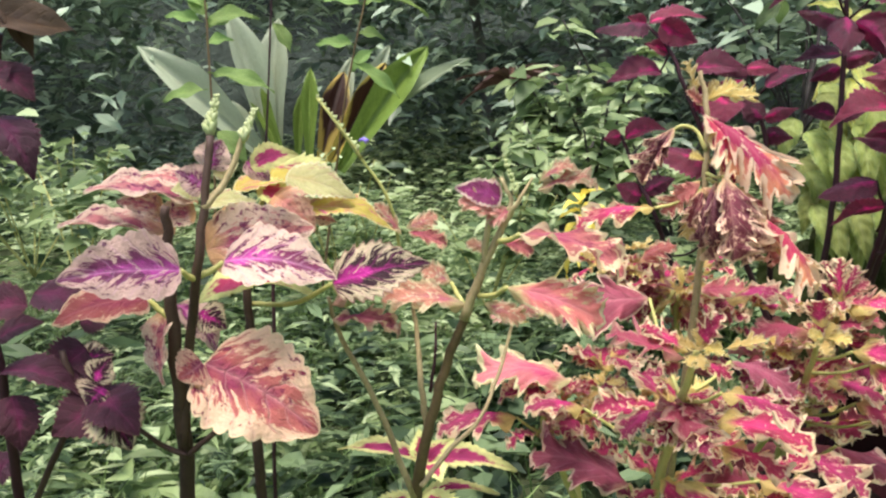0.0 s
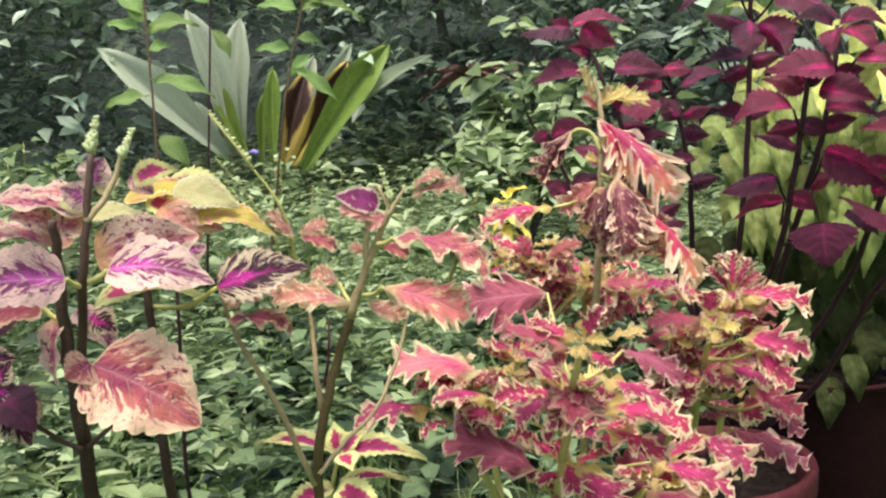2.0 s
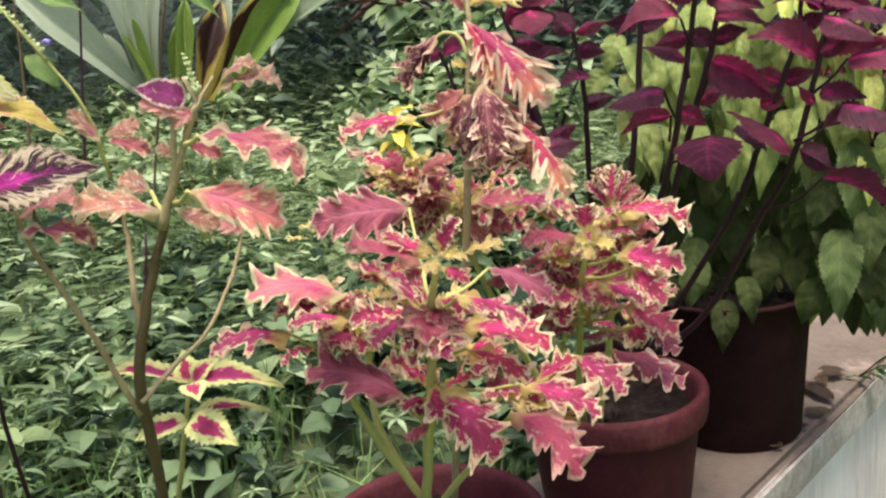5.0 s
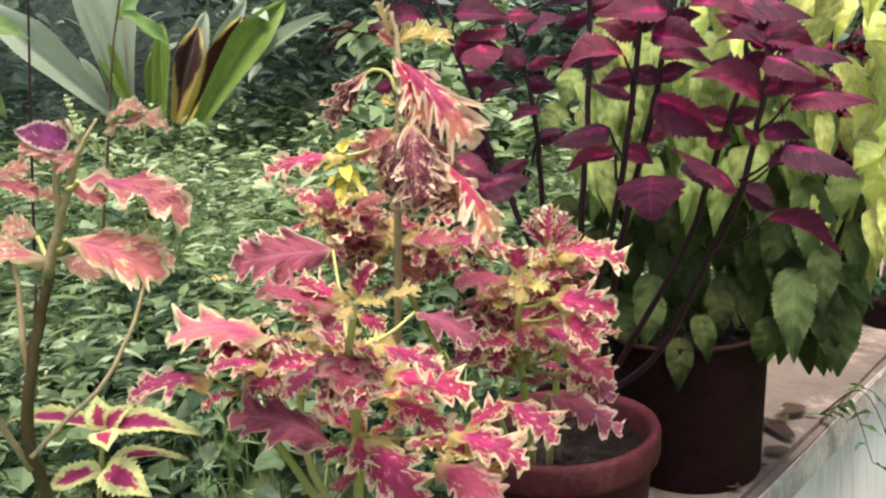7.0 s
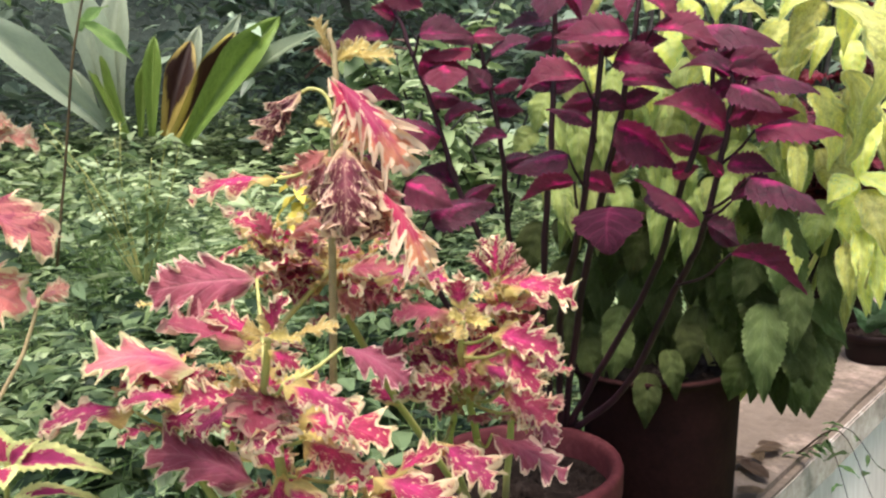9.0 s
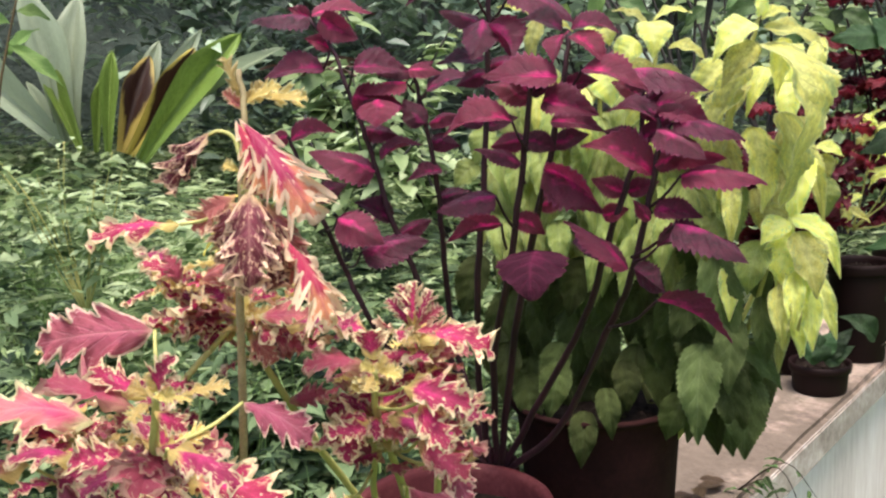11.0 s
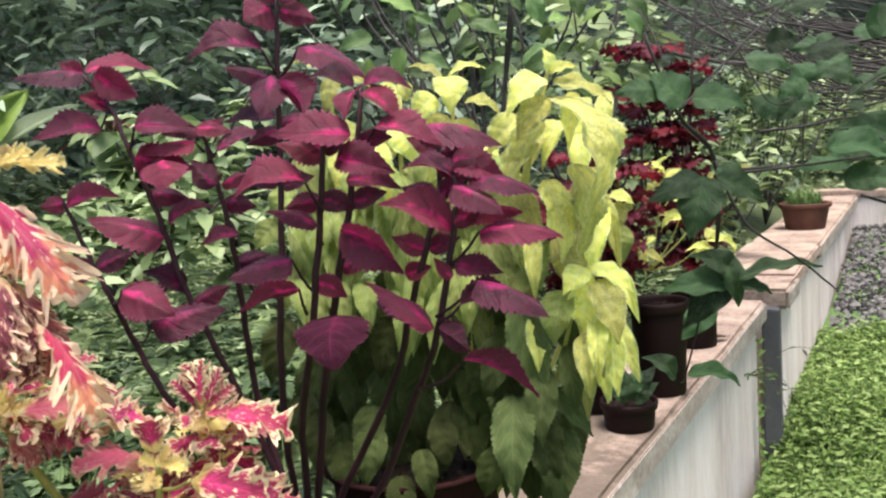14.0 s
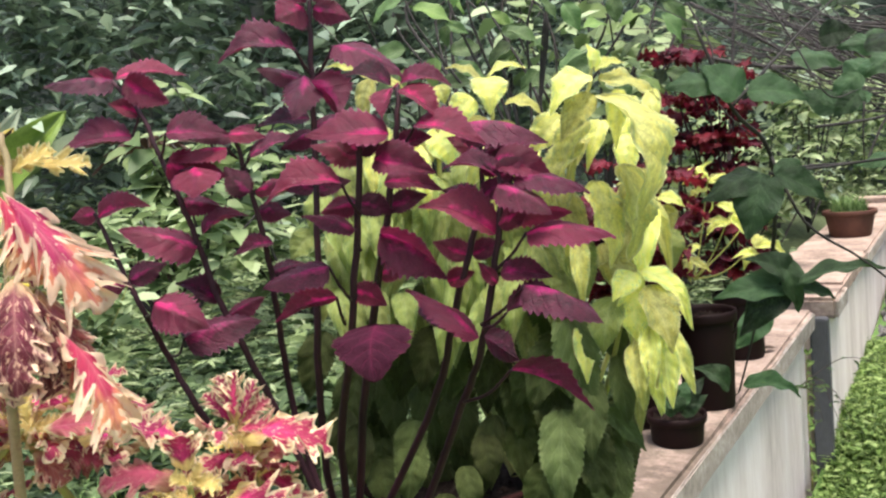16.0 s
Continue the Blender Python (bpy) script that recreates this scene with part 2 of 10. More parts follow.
M_WTOP = leaf_material("magenta_to_orange_leaf", (0.7, 0.28, 0.15), (0.46, 0.03, 0.1), (0.86, 0.66, 0.46), 1.05, 0.8, blotch=0.44, blotch_colour=(0.86, 0.6, 0.44), vein_colour=(0.8, 0.4, 0.36), vein=0.25, heart_at=0.0, heart_fall=1.25, through_light=0.42, vary=0.12, ragged=0.6, edge_w=0.032, streaks=(9.0, 7.0), sharp=20.0, patch=0.38, patch_colour=(0.86, 0.62, 0.46), patch_scale=9.0)
M_VARY = leaf_material("frilled_yellow_leaf", (0.66, 0.5, 0.17), (0.62, 0.46, 0.14), (0.8, 0.7, 0.36), 0.4, 0.85, blotch=0.36, blotch_colour=(0.6, 0.14, 0.15), vein_colour=(0.7, 0.6, 0.3), vary=0.3, edge_w=0.014)
M_MOSAIC = leaf_material("mosaic_purple_leaf", (0.17, 0.022, 0.085), (0.5, 0.05, 0.34), (0.66, 0.5, 0.4), 0.34, 0.9, blotch=0.555, blotch_colour=(0.62, 0.44, 0.36), vein_colour=(0.74, 0.42, 0.6), vein=0.5, vary=0.3, ragged=0.95, edge_w=0.013, streaks=(11.0, 3.5), sharp=22.0, heart_at=0.2, heart_fall=0.7, patch=0.42, patch_colour=(0.1, 0.012, 0.05), patch_scale=8.0)
M_MOSBIG = leaf_material("mosaic_terracotta_leaf", (0.46, 0.12, 0.11), (0.24, 0.025, 0.08), (0.78, 0.56, 0.36), 0.42, 0.9, blotch=0.53, blotch_colour=(0.76, 0.5, 0.34), vein_colour=(0.7, 0.34, 0.34), vein=0.5, vary=0.2, ragged=0.95, edge_w=0.018, streaks=(10.0, 4.0), sharp=20.0, heart_at=0.1, heart_fall=0.5, crinkle=1.0, patch=0.42, patch_colour=(0.2, 0.025, 0.06), patch_scale=6.0)
M_CREAM = leaf_material("cream_leaf", (0.6, 0.6, 0.27), (0.55, 0.5, 0.2), (0.72, 0.72, 0.42), 0.3, 0.9, blotch=0.4, blotch_colour=(0.5, 0.14, 0.2), vein_colour=(0.78, 0.7, 0.46), vein=0.4, vary=0.2, edge_w=0.03)
M_GOLD = leaf_material("golden_leaf", (0.56, 0.46, 0.08), (0.55, 0.2, 0.12), (0.72, 0.66, 0.3), 0.25, 0.9, blotch=0.45, blotch_colour=(0.56, 0.1, 0.2), vein_colour=(0.74, 0.64, 0.25), vein=0.4, vary=0.2, edge_w=0.02)
M_MOSPINK = leaf_material("mosaic_cream_leaf", (0.56, 0.2, 0.2), (0.4, 0.06, 0.16), (0.8, 0.66, 0.48), 0.24, 0.9, blotch=0.57, blotch_colour=(0.68, 0.5, 0.38), vein_colour=(0.62, 0.3, 0.3), vein=0.35, aged=(0.52, 0.22, 0.17), aged_share=0.12, vary=0.26, ragged=0.95, root=(0.6, 0.36, 0.18), edge_w=0.014, streaks=(6.0, 8.0), sharp=18.0, patch=0.45, patch_colour=(0.2, 0.03, 0.09), patch_scale=9.0)
M_MOSDARK = leaf_material("mosaic_dark_leaf", (0.035, 0.009, 0.016), (0.5, 0.02, 0.26), (0.3, 0.2, 0.14), 0.3, 0.95, blotch=0.5, blotch_colour=(0.6, 0.5, 0.33), vein_colour=(0.6, 0.06, 0.36), vein=0.35, ragged=0.5, edge_w=0.014, heart_at=0.15, heart_fall=0.7, streaks=(13.0, 3.0), patch=0.36, patch_colour=(0.55, 0.46, 0.28), patch_scale=9.0, sharp=22.0)
M_PEACH = leaf_material("peach_leaf", (0.6, 0.26, 0.18), (0.42, 0.06, 0.14), (0.78, 0.68, 0.42), 0.22, 0.72, blotch=0.5, blotch_colour=(0.7, 0.54, 0.34), vein_colour=(0.82, 0.55, 0.45), vein=0.3, aged=(0.34, 0.07, 0.15), aged_share=0.12, vary=0.32, ragged=0.95, root=(0.6, 0.5, 0.26), edge_w=0.02, patch=0.45, patch_colour=(0.72, 0.62, 0.4), patch_scale=8.0)
M_PEACHBIG = leaf_material("salmon_leaf", (0.68, 0.22, 0.18), (0.66, 0.16, 0.19), (0.82, 0.7, 0.42), 0.4, 0.72, blotch=0.44, blotch_colour=(0.8, 0.56, 0.34), vein_colour=(0.8, 0.42, 0.38), vein=0.3, vary=0.12, ragged=0.9, root=(0.66, 0.55, 0.26), edge_w=0.03, patch=0.45, patch_colour=(0.74, 0.6, 0.3), patch_scale=6.0)
M_DPEACH = leaf_material("dull_pink_leaf", (0.44, 0.13, 0.14), (0.34, 0.05, 0.12), (0.76, 0.58, 0.38), 0.3, 0.72, blotch=0.46, blotch_colour=(0.7, 0.46, 0.3), vein_colour=(0.62, 0.3, 0.28), vein=0.3, vary=0.2, ragged=0.9, edge_w=0.028, patch=0.45, patch_colour=(0.25, 0.04, 0.08), patch_scale=8.0)
M_PLEAF = leaf_material("purple_cream_leaf", (0.3, 0.045, 0.14), (0.36, 0.04, 0.2), (0.8, 0.62, 0.5), 0.4, 0.72, vein_colour=(0.5, 0.14, 0.26), vein=0.3, vary=0.2, ragged=0.5, edge_w=0.055)
M_DUSTY = leaf_material("dusty_red_leaf", (0.24, 0.06, 0.07), (0.2, 0.03, 0.07), (0.5, 0.34, 0.24), 0.5, 0.86, blotch=0.42, blotch_colour=(0.5, 0.3, 0.22), vein_colour=(0.5, 0.22, 0.22), vein=0.4, vary=0.2, ragged=0.5, crinkle=1.0, edge_w=0.02)
M_YEDGE = leaf_material("lime_edged_leaf", (0.42, 0.035, 0.12), (0.34, 0.025, 0.11), (0.64, 0.66, 0.26), 0.4, 0.82, vein_colour=(0.5, 0.1, 0.18), vein=0.3, ragged=0.4, edge_w=0.13)
M_DARK = leaf_material("maroon_leaf", (0.05, 0.011, 0.022), (0.1, 0.012, 0.045), (0.1, 0.04, 0.045), 0.35, 0.9, vein_colour=(0.16, 0.03, 0.08), vein=0.35, through_light=0.18, edge_w=0.012)
M_RED = leaf_material("dark_red_leaf", (0.1, 0.006, 0.017), (0.15, 0.008, 0.024), (0.13, 0.012, 0.022), 0.4, 0.95, vein_colour=(0.36, 0.05, 0.07), vary=0.55, edge_w=0.012, vein=0.15)
M_VINE = leaf_material("glossy_green_leaf", (0.035, 0.07, 0.026), (0.04, 0.08, 0.03), (0.055, 0.1, 0.036), 0.4, 0.95, vein_colour=(0.1, 0.15, 0.07), vein=0.3, rough=0.5, gloss=0.3, through_light=0.4, vary=0.6)
M_SEED = leaf_material("pale_green_leaf", (0.21, 0.33, 0.09), (0.24, 0.36, 0.1), (0.27, 0.38, 0.13), 0.4, 0.95, vein_colour=(0.4, 0.52, 0.2), vein=0.4, through_light=0.45)
M_HIGH = leaf_material("shaded_shrub_leaf", (0.09, 0.15, 0.05), (0.11, 0.17, 0.06), (0.15, 0.22, 0.085), 0.4, 0.95, vein_colour=(0.22, 0.3, 0.14), vein=0.4, through_light=0.4, vary=0.6)
M_PALM = leaf_material("palm_leaf", (0.18, 0.29, 0.055), (0.21, 0.33, 0.065), (0.27, 0.39, 0.1), 0.3, 0.97, vein_colour=(0.34, 0.44, 0.15), vein=0.2, rough=0.45, gloss=0.3, vary=0.35)
M_PALMGREY = leaf_material("grey_palm_leaf", (0.4, 0.46, 0.32), (0.43, 0.49, 0.34), (0.48, 0.52, 0.34), 0.3, 0.97, vein_colour=(0.45, 0.48, 0.34), vein=0.2, rough=0.45, gloss=0.3, through_light=0.45, vary=0.2)
M_PALMDRY = leaf_material("browned_palm_leaf", (0.42, 0.32, 0.07), (0.035, 0.014, 0.008), (0.46, 0.36, 0.1), 1.15, 0.95, vein_colour=(0.2, 0.13, 0.04), vein=0.12, heart_at=0.62, heart_fall=2.0, ragged=0.1)
M_DRY = leaf_material("dry_fallen_leaf", (0.075, 0.045, 0.024), (0.05, 0.028, 0.016), (0.11, 0.07, 0.04), 0.3, 0.85, vein_colour=(0.2, 0.12, 0.06), vein=0.3)
M_STEM_DARK = mottled("dark_purple_stem", (0.014, 0.005, 0.008), (0.05, 0.014, 0.022), 25, 0.6, 0.2, 300, 0.001)
M_STEM_BROWN = mottled("brown_stem", (0.018, 0.01, 0.008), (0.075, 0.042, 0.03), 12, 0.6, 0.3, 260, 0.001)
M_STEM_GREEN = mottled("pale_green_stem", (0.28, 0.3, 0.09), (0.5, 0.45, 0.16), 14, 0.55, 0.2, 260, 0.001)
M_STEM_OLIVE = mottled("olive_brown_stem", (0.045, 0.028, 0.014), (0.15, 0.1, 0.045), 14, 0.6, 0.3, 260, 0.001)
M_STEM_TAN = mottled("tan_stem", (0.17, 0.12, 0.06), (0.42, 0.34, 0.18), 16, 0.6, 0.3, 260, 0.001)
M_TWIG = mottled("twig_bark", (0.02, 0.017, 0.016), (0.075, 0.064, 0.06), 20, 0.85, 0.4, 220, 0.002)
M_VTWIG = mottled("dark_vine_bark", (0.012, 0.01, 0.009), (0.04, 0.034, 0.03), 20, 0.8, 0.4, 220, 0.001)
M_BUD = mottled("pale_green_bud", (0.26, 0.32, 0.12), (0.5, 0.52, 0.3), 60, 0.6, 0.2, 400, 0.001)
# one terracotta in two tones: body coloured for shade, rim for light
M_TERRA = mottled("painted_terracotta", (0.026, 0.005, 0.007), (0.05, 0.009, 0.012), 9, 0.75, 0.35, 120, 0.003, c=(0.075, 0.018, 0.02), spec=0.15)
M_RIM = mottled("lit_terracotta_rim", (0.045, 0.008, 0.011), (0.08, 0.017, 0.02), 14, 0.75, 0.35, 120, 0.003, c=(0.14, 0.045, 0.045), spec=0.15)
M_DARKPOT = mottled("dark_reddish_clay", (0.009, 0.003, 0.003), (0.02, 0.006, 0.006), 9, 0.9, 0.3, 120, 0.003, c=(0.034, 0.012, 0.011), spec=0.1)
M_SOIL = mottled("potting_soil", (0.003, 0.002, 0.002), (0.014, 0.009, 0.007), 40, 0.97, 0.9, 150, 0.01, c=(0.04, 0.03, 0.025), spec=0.08)
M_BROWNPOT = mottled("brown_plastic_pot", (0.006, 0.002, 0.002), (0.014, 0.0045, 0.004), 8, 0.65, 0.15, 160, 0.002, spec=0.15)
M_CAP = mottled("worn_wall_cap", (0.07, 0.05, 0.04), (0.33, 0.245, 0.2), 5.0, 0.92, 0.9, 55, 0.01, c=(0.5, 0.4, 0.32), spec=0.15)
M_PLASTER = mottled("stained_plaster", (0.4, 0.33, 0.29), (0.66, 0.58, 0.53), 4.0, 0.9, 0.6, 60, 0.006, c=(0.82, 0.76, 0.72), streak=0.14)


def stain_and_shade(m, reach):
    """Brown stains and the plants' shade painted on the cap beside the pots, with a ragged edge."""
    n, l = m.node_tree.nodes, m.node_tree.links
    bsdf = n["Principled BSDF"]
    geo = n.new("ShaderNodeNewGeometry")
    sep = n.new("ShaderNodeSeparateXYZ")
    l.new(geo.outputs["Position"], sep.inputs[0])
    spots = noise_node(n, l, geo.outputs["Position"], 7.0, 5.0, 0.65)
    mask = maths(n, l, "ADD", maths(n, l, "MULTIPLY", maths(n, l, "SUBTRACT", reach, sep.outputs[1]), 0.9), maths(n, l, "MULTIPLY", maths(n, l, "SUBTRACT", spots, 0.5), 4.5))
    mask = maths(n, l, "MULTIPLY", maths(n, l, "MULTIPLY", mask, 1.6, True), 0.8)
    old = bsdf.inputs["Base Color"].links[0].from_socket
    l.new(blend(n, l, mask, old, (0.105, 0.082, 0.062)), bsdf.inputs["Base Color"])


M_EDGE = mottled("weathered_cap_edge", (0.12, 0.095, 0.078), (0.33, 0.28, 0.24), 9, 0.9, 0.6, 60, 0.006, c=(0.54, 0.49, 0.44))
stain_and_shade(M_CAP, 3.3)
# pier end: its shade is put into the colour along with wet plaster
M_PIER_END = mottled("dark_grey_pier_end", (0.05, 0.052, 0.055), (0.1, 0.1, 0.105), 6, 0.7, 0.2, 120, 0.002, streak=0.3)
M_GROUND = mottled("mossy_garden_soil", (0.03, 0.038, 0.018), (0.085, 0.11, 0.045), 5, 0.95, 0.6, 50, 0.02)
M_LAWN = mottled("lawn_base", (0.05, 0.1, 0.025), (0.11, 0.2, 0.05), 4, 0.95, 0.5, 60, 0.02)
M_GRASS = mottled("grass_blades", (0.085, 0.155, 0.045), (0.24, 0.35, 0.13), 3, 0.6, 0.0, 30, 0.01, through_light=0.35, island=0.6)
M_TURF = mottled("turf_leaves", (0.06, 0.105, 0.022), (0.19, 0.3, 0.075), 2.5, 0.55, 0.0, 25, 0.01, through_light=0.4, island=0.66, c=(0.34, 0.45, 0.16))
M_GRAVEL = mottled("grey_gravel", (0.022, 0.021, 0.021), (0.085, 0.08, 0.08), 12, 0.85, 0.5, 90, 0.004, island=0.7, c=(0.17, 0.16, 0.155))
M_WEED = mottled("weed_leaves", (0.09, 0.142, 0.055), (0.265, 0.345, 0.15), 2.2, 0.5, 0.0, 25, 0.01, through_light=0.42, island=0.6, c=(0.46, 0.55, 0.31))
# the same weeds darker: shade near the wall put into the leaf colour
M_WEED_SHADE = mottled("weed_leaves_shade_tone", (0.02, 0.04, 0.018), (0.085, 0.13, 0.058), 2.2, 0.5, 0.0, 25, 0.01, through_light=0.36, island=0.6, c=(0.17, 0.24, 0.115))
M_HEDGE = mottled("hedge_leaves", (0.09, 0.13, 0.09), (0.36, 0.46, 0.32), 1.2, 0.42, 0.0, 18, 0.01, through_light=0.32, island=0.65, spec=0.5)
# shade between far trees put into one dark colour
M_WOODS = mottled("far_woods_shade_tone", (0.01, 0.014, 0.011), (0.052, 0.07, 0.054), 1.5, 0.95, 0.8, 9, 0.2)
M_BLADE = leaf_material("dry_red_blade", (0.08, 0.04, 0.028), (0.1, 0.05, 0.03), (0.06, 0.03, 0.02), 0.3, 0.9, vein=0.15, through_light=0.15)
M_CLAY = mottled("weathered_clay", (0.06, 0.024, 0.017), (0.13, 0.055, 0.038), 9, 0.8, 0.3, 120, 0.003)
M_BARK = mottled("grey_bark", (0.08, 0.075, 0.065), (0.22, 0.21, 0.19), 6, 0.9, 0.6, 60, 0.01)
M_VIOLET = mottled("violet_petal", (0.18, 0.12, 0.5), (0.35, 0.28, 0.75), 40, 0.6, 0.0, 200, 0.001)
M_YELLOW = mottled("yellow_petal", (0.7, 0.55, 0.06), (0.82, 0.7, 0.16), 40, 0.6, 0.0, 200, 0.001, through_light=0.3)


# ---- mesh helpers ----
def mesh_from(name, verts, faces, mat, smooth=True):
    me = bpy.data.meshes.new(name)
    me.from_pydata([tuple(v) for v in verts], [], [tuple(f) for f in faces])
    me.materials.append(mat)
    if smooth:
        me.polygons.foreach_set("use_smooth", [True] * len(me.polygons))
    me.update()
    return me


def under(ob, parent):
    """Makes ob a part of a thing, keeping its place in the world."""
    ob.parent = parent
    m = parent.matrix_basis
    if parent.parent:
        m = parent.parent.matrix_basis @ parent.matrix_parent_inverse @ m
    ob.matrix_parent_inverse = m.inverted()
    return ob


def part(name, me, parent, label=""):
    ob = new(name, me)
    under(ob, parent)
    if label:
        tagged(ob, label)
    return ob


def thing(name, at, label, category, group="", kind=""):
    ob = new(name)
    ob.empty_display_size = 0.05
    ob.matrix_basis = Matrix.Translation(at)
    return tagged(ob, label, category, group, kind)


def tube(points, r0, r1, sides=8, closed=True):
    """Vertices and faces of a tapered round stem along points."""
    pts = [Vector(p) for p in points]
    verts, faces = [], []
    for i, p in enumerate(pts):
        d = (pts[min(i + 1, len(pts) - 1)] - pts[max(i - 1, 0)]).normalized()
        side = d.cross(Vector((0.31, 0.93, 0.17))).normalized()
        up = d.cross(side)
        r = r0 + (r1 - r0) * i / (len(pts) - 1)
        for k in range(sides):
            a = 2 * math.pi * k / sides
            verts.append(p + r * (math.cos(a) * side + math.sin(a) * up))
    for i in range(len(pts) - 1):
        for k in range(sides):
            a, b = i * sides + k, i * sides + (k + 1) % sides
            faces.append((a, b, b + sides, a + sides))
    if closed:
        faces.append(tuple(range(sides))[::-1])
        faces.append(tuple(range((len(pts) - 1) * sides, len(pts) * sides)))
    return verts, faces


def smooth_line(points, steps=5):
    """Catmull-Rom line through points."""
    p = [Vector(q) for q in points]
    if len(p) < 3:
        return [p[0].lerp(p[-1], k / steps) for k in range(steps + 1)]
    p = [2 * p[0] - p[1]] + p + [2 * p[-1] - p[-2]]
    line = []
    for i in range(1, len(p) - 2):
        for k in range(steps):
            t = k / steps
            a, b, c, d = p[i - 1], p[i], p[i + 1], p[i + 2]
            line.append(0.5 * ((2 * b) + (c - a) * t + (2 * a - 5 * b + 4 * c - d) * t * t + (3 * b - a - 3 * c + d) * t * t * t))
    return line + [p[-2]]


def stem(plant, mat, points, r0, r1, name="stem"):
    line = smooth_line(points)
    for i in range(1, len(line) - 1):
        line[i] = line[i] + 0.15 * r0 * Vector((math.sin(i * 2.3), math.cos(i * 1.7), 0))
    v, f = tube(line, r0, r1)
    return part(name, mesh_from(name, v, f, mat), plant)


def leaf_mesh(name, mat, kind, seed, droop=0.18, fold=0.25, petiole=0.16):
    """A smooth-edged leaf 1 long along +y and about 1 wide, upper side +z, with its stalk. UV: across, along."""
    rng = random.Random(seed)
    ny, nx = {"lance": (14, 2), "plain": (20, 3), "strap": (22, 4)}[kind]
    verts, faces, uvs = [], [], []
    ph, bend = rng.uniform(0, 6), rng.uniform(-0.1, 0.1)
    for j in range(ny + 1):
        s = j / ny
        if kind == "lance":
            half = 0.5 * math.sin(math.pi * s ** 0.8)
        elif kind == "strap":
            half = 0.5 * min(1.0, 0.35 + 1.1 * s) * min(1.0, 3.2 * (1 - s)) ** 0.6
        else:
            half = 0.5 * math.sin(math.pi * s ** 0.72) ** 0.85 * (1 - 0.25 * max(0.0, (s - 0.78) / 0.22)) if s < 1 else 0.0
        for i in range(-nx, nx + 1):
            u = i / nx
            au = abs(u)
            ruffle = 0.008 * math.cos(u * 4 * math.pi) * (1 - s) if kind == "strap" else 0.045 * math.sin(s * 11 + ph + 2 * u) * au ** 2
            verts.append((u * half + bend * math.sin(math.pi * s), petiole + (1 - petiole) * s,
                          fold * au * half + ruffle - droop * s * s + 0.10 * droop * s - 0.12 * fold * au ** 3))
            uvs.append((0.5 + 0.5 * u, s))
    row = 2 * nx + 1
    for j in range(ny):
        for i in range(2 * nx):
            a = j * row + i
            faces.append((a, a + 1, a + row + 1, a + row))
    base = len(verts)
    if petiole > 0.02:
        tv, tf = tube([(0, 0, -0.0), (0, petiole * 0.5, 0.012), (0, petiole * 1.1, 0.0)], 0.016, 0.012, 5, False)
        verts += [tuple(v) for v in tv]
        uvs += [(0.97, 0.05)] * len(tv)
        faces += [tuple(base + k for k in f) for f in tf]
    me = mesh_from(name, verts, faces, mat)
    layer = me.uv_layers.new(name="leaf")
    for loop in me.loops:
        layer.data[loop.index].uv = uvs[loop.vertex_index]
    return me


def leaf_kind(name, mat, kind, droops=(0.1, 0.2, 0.32), fold=0.25, petiole=0.16):
    return [leaf_mesh(name, mat, kind, 17 * i + len(name), d, fold, petiole) for i, d in enumerate(droops)]

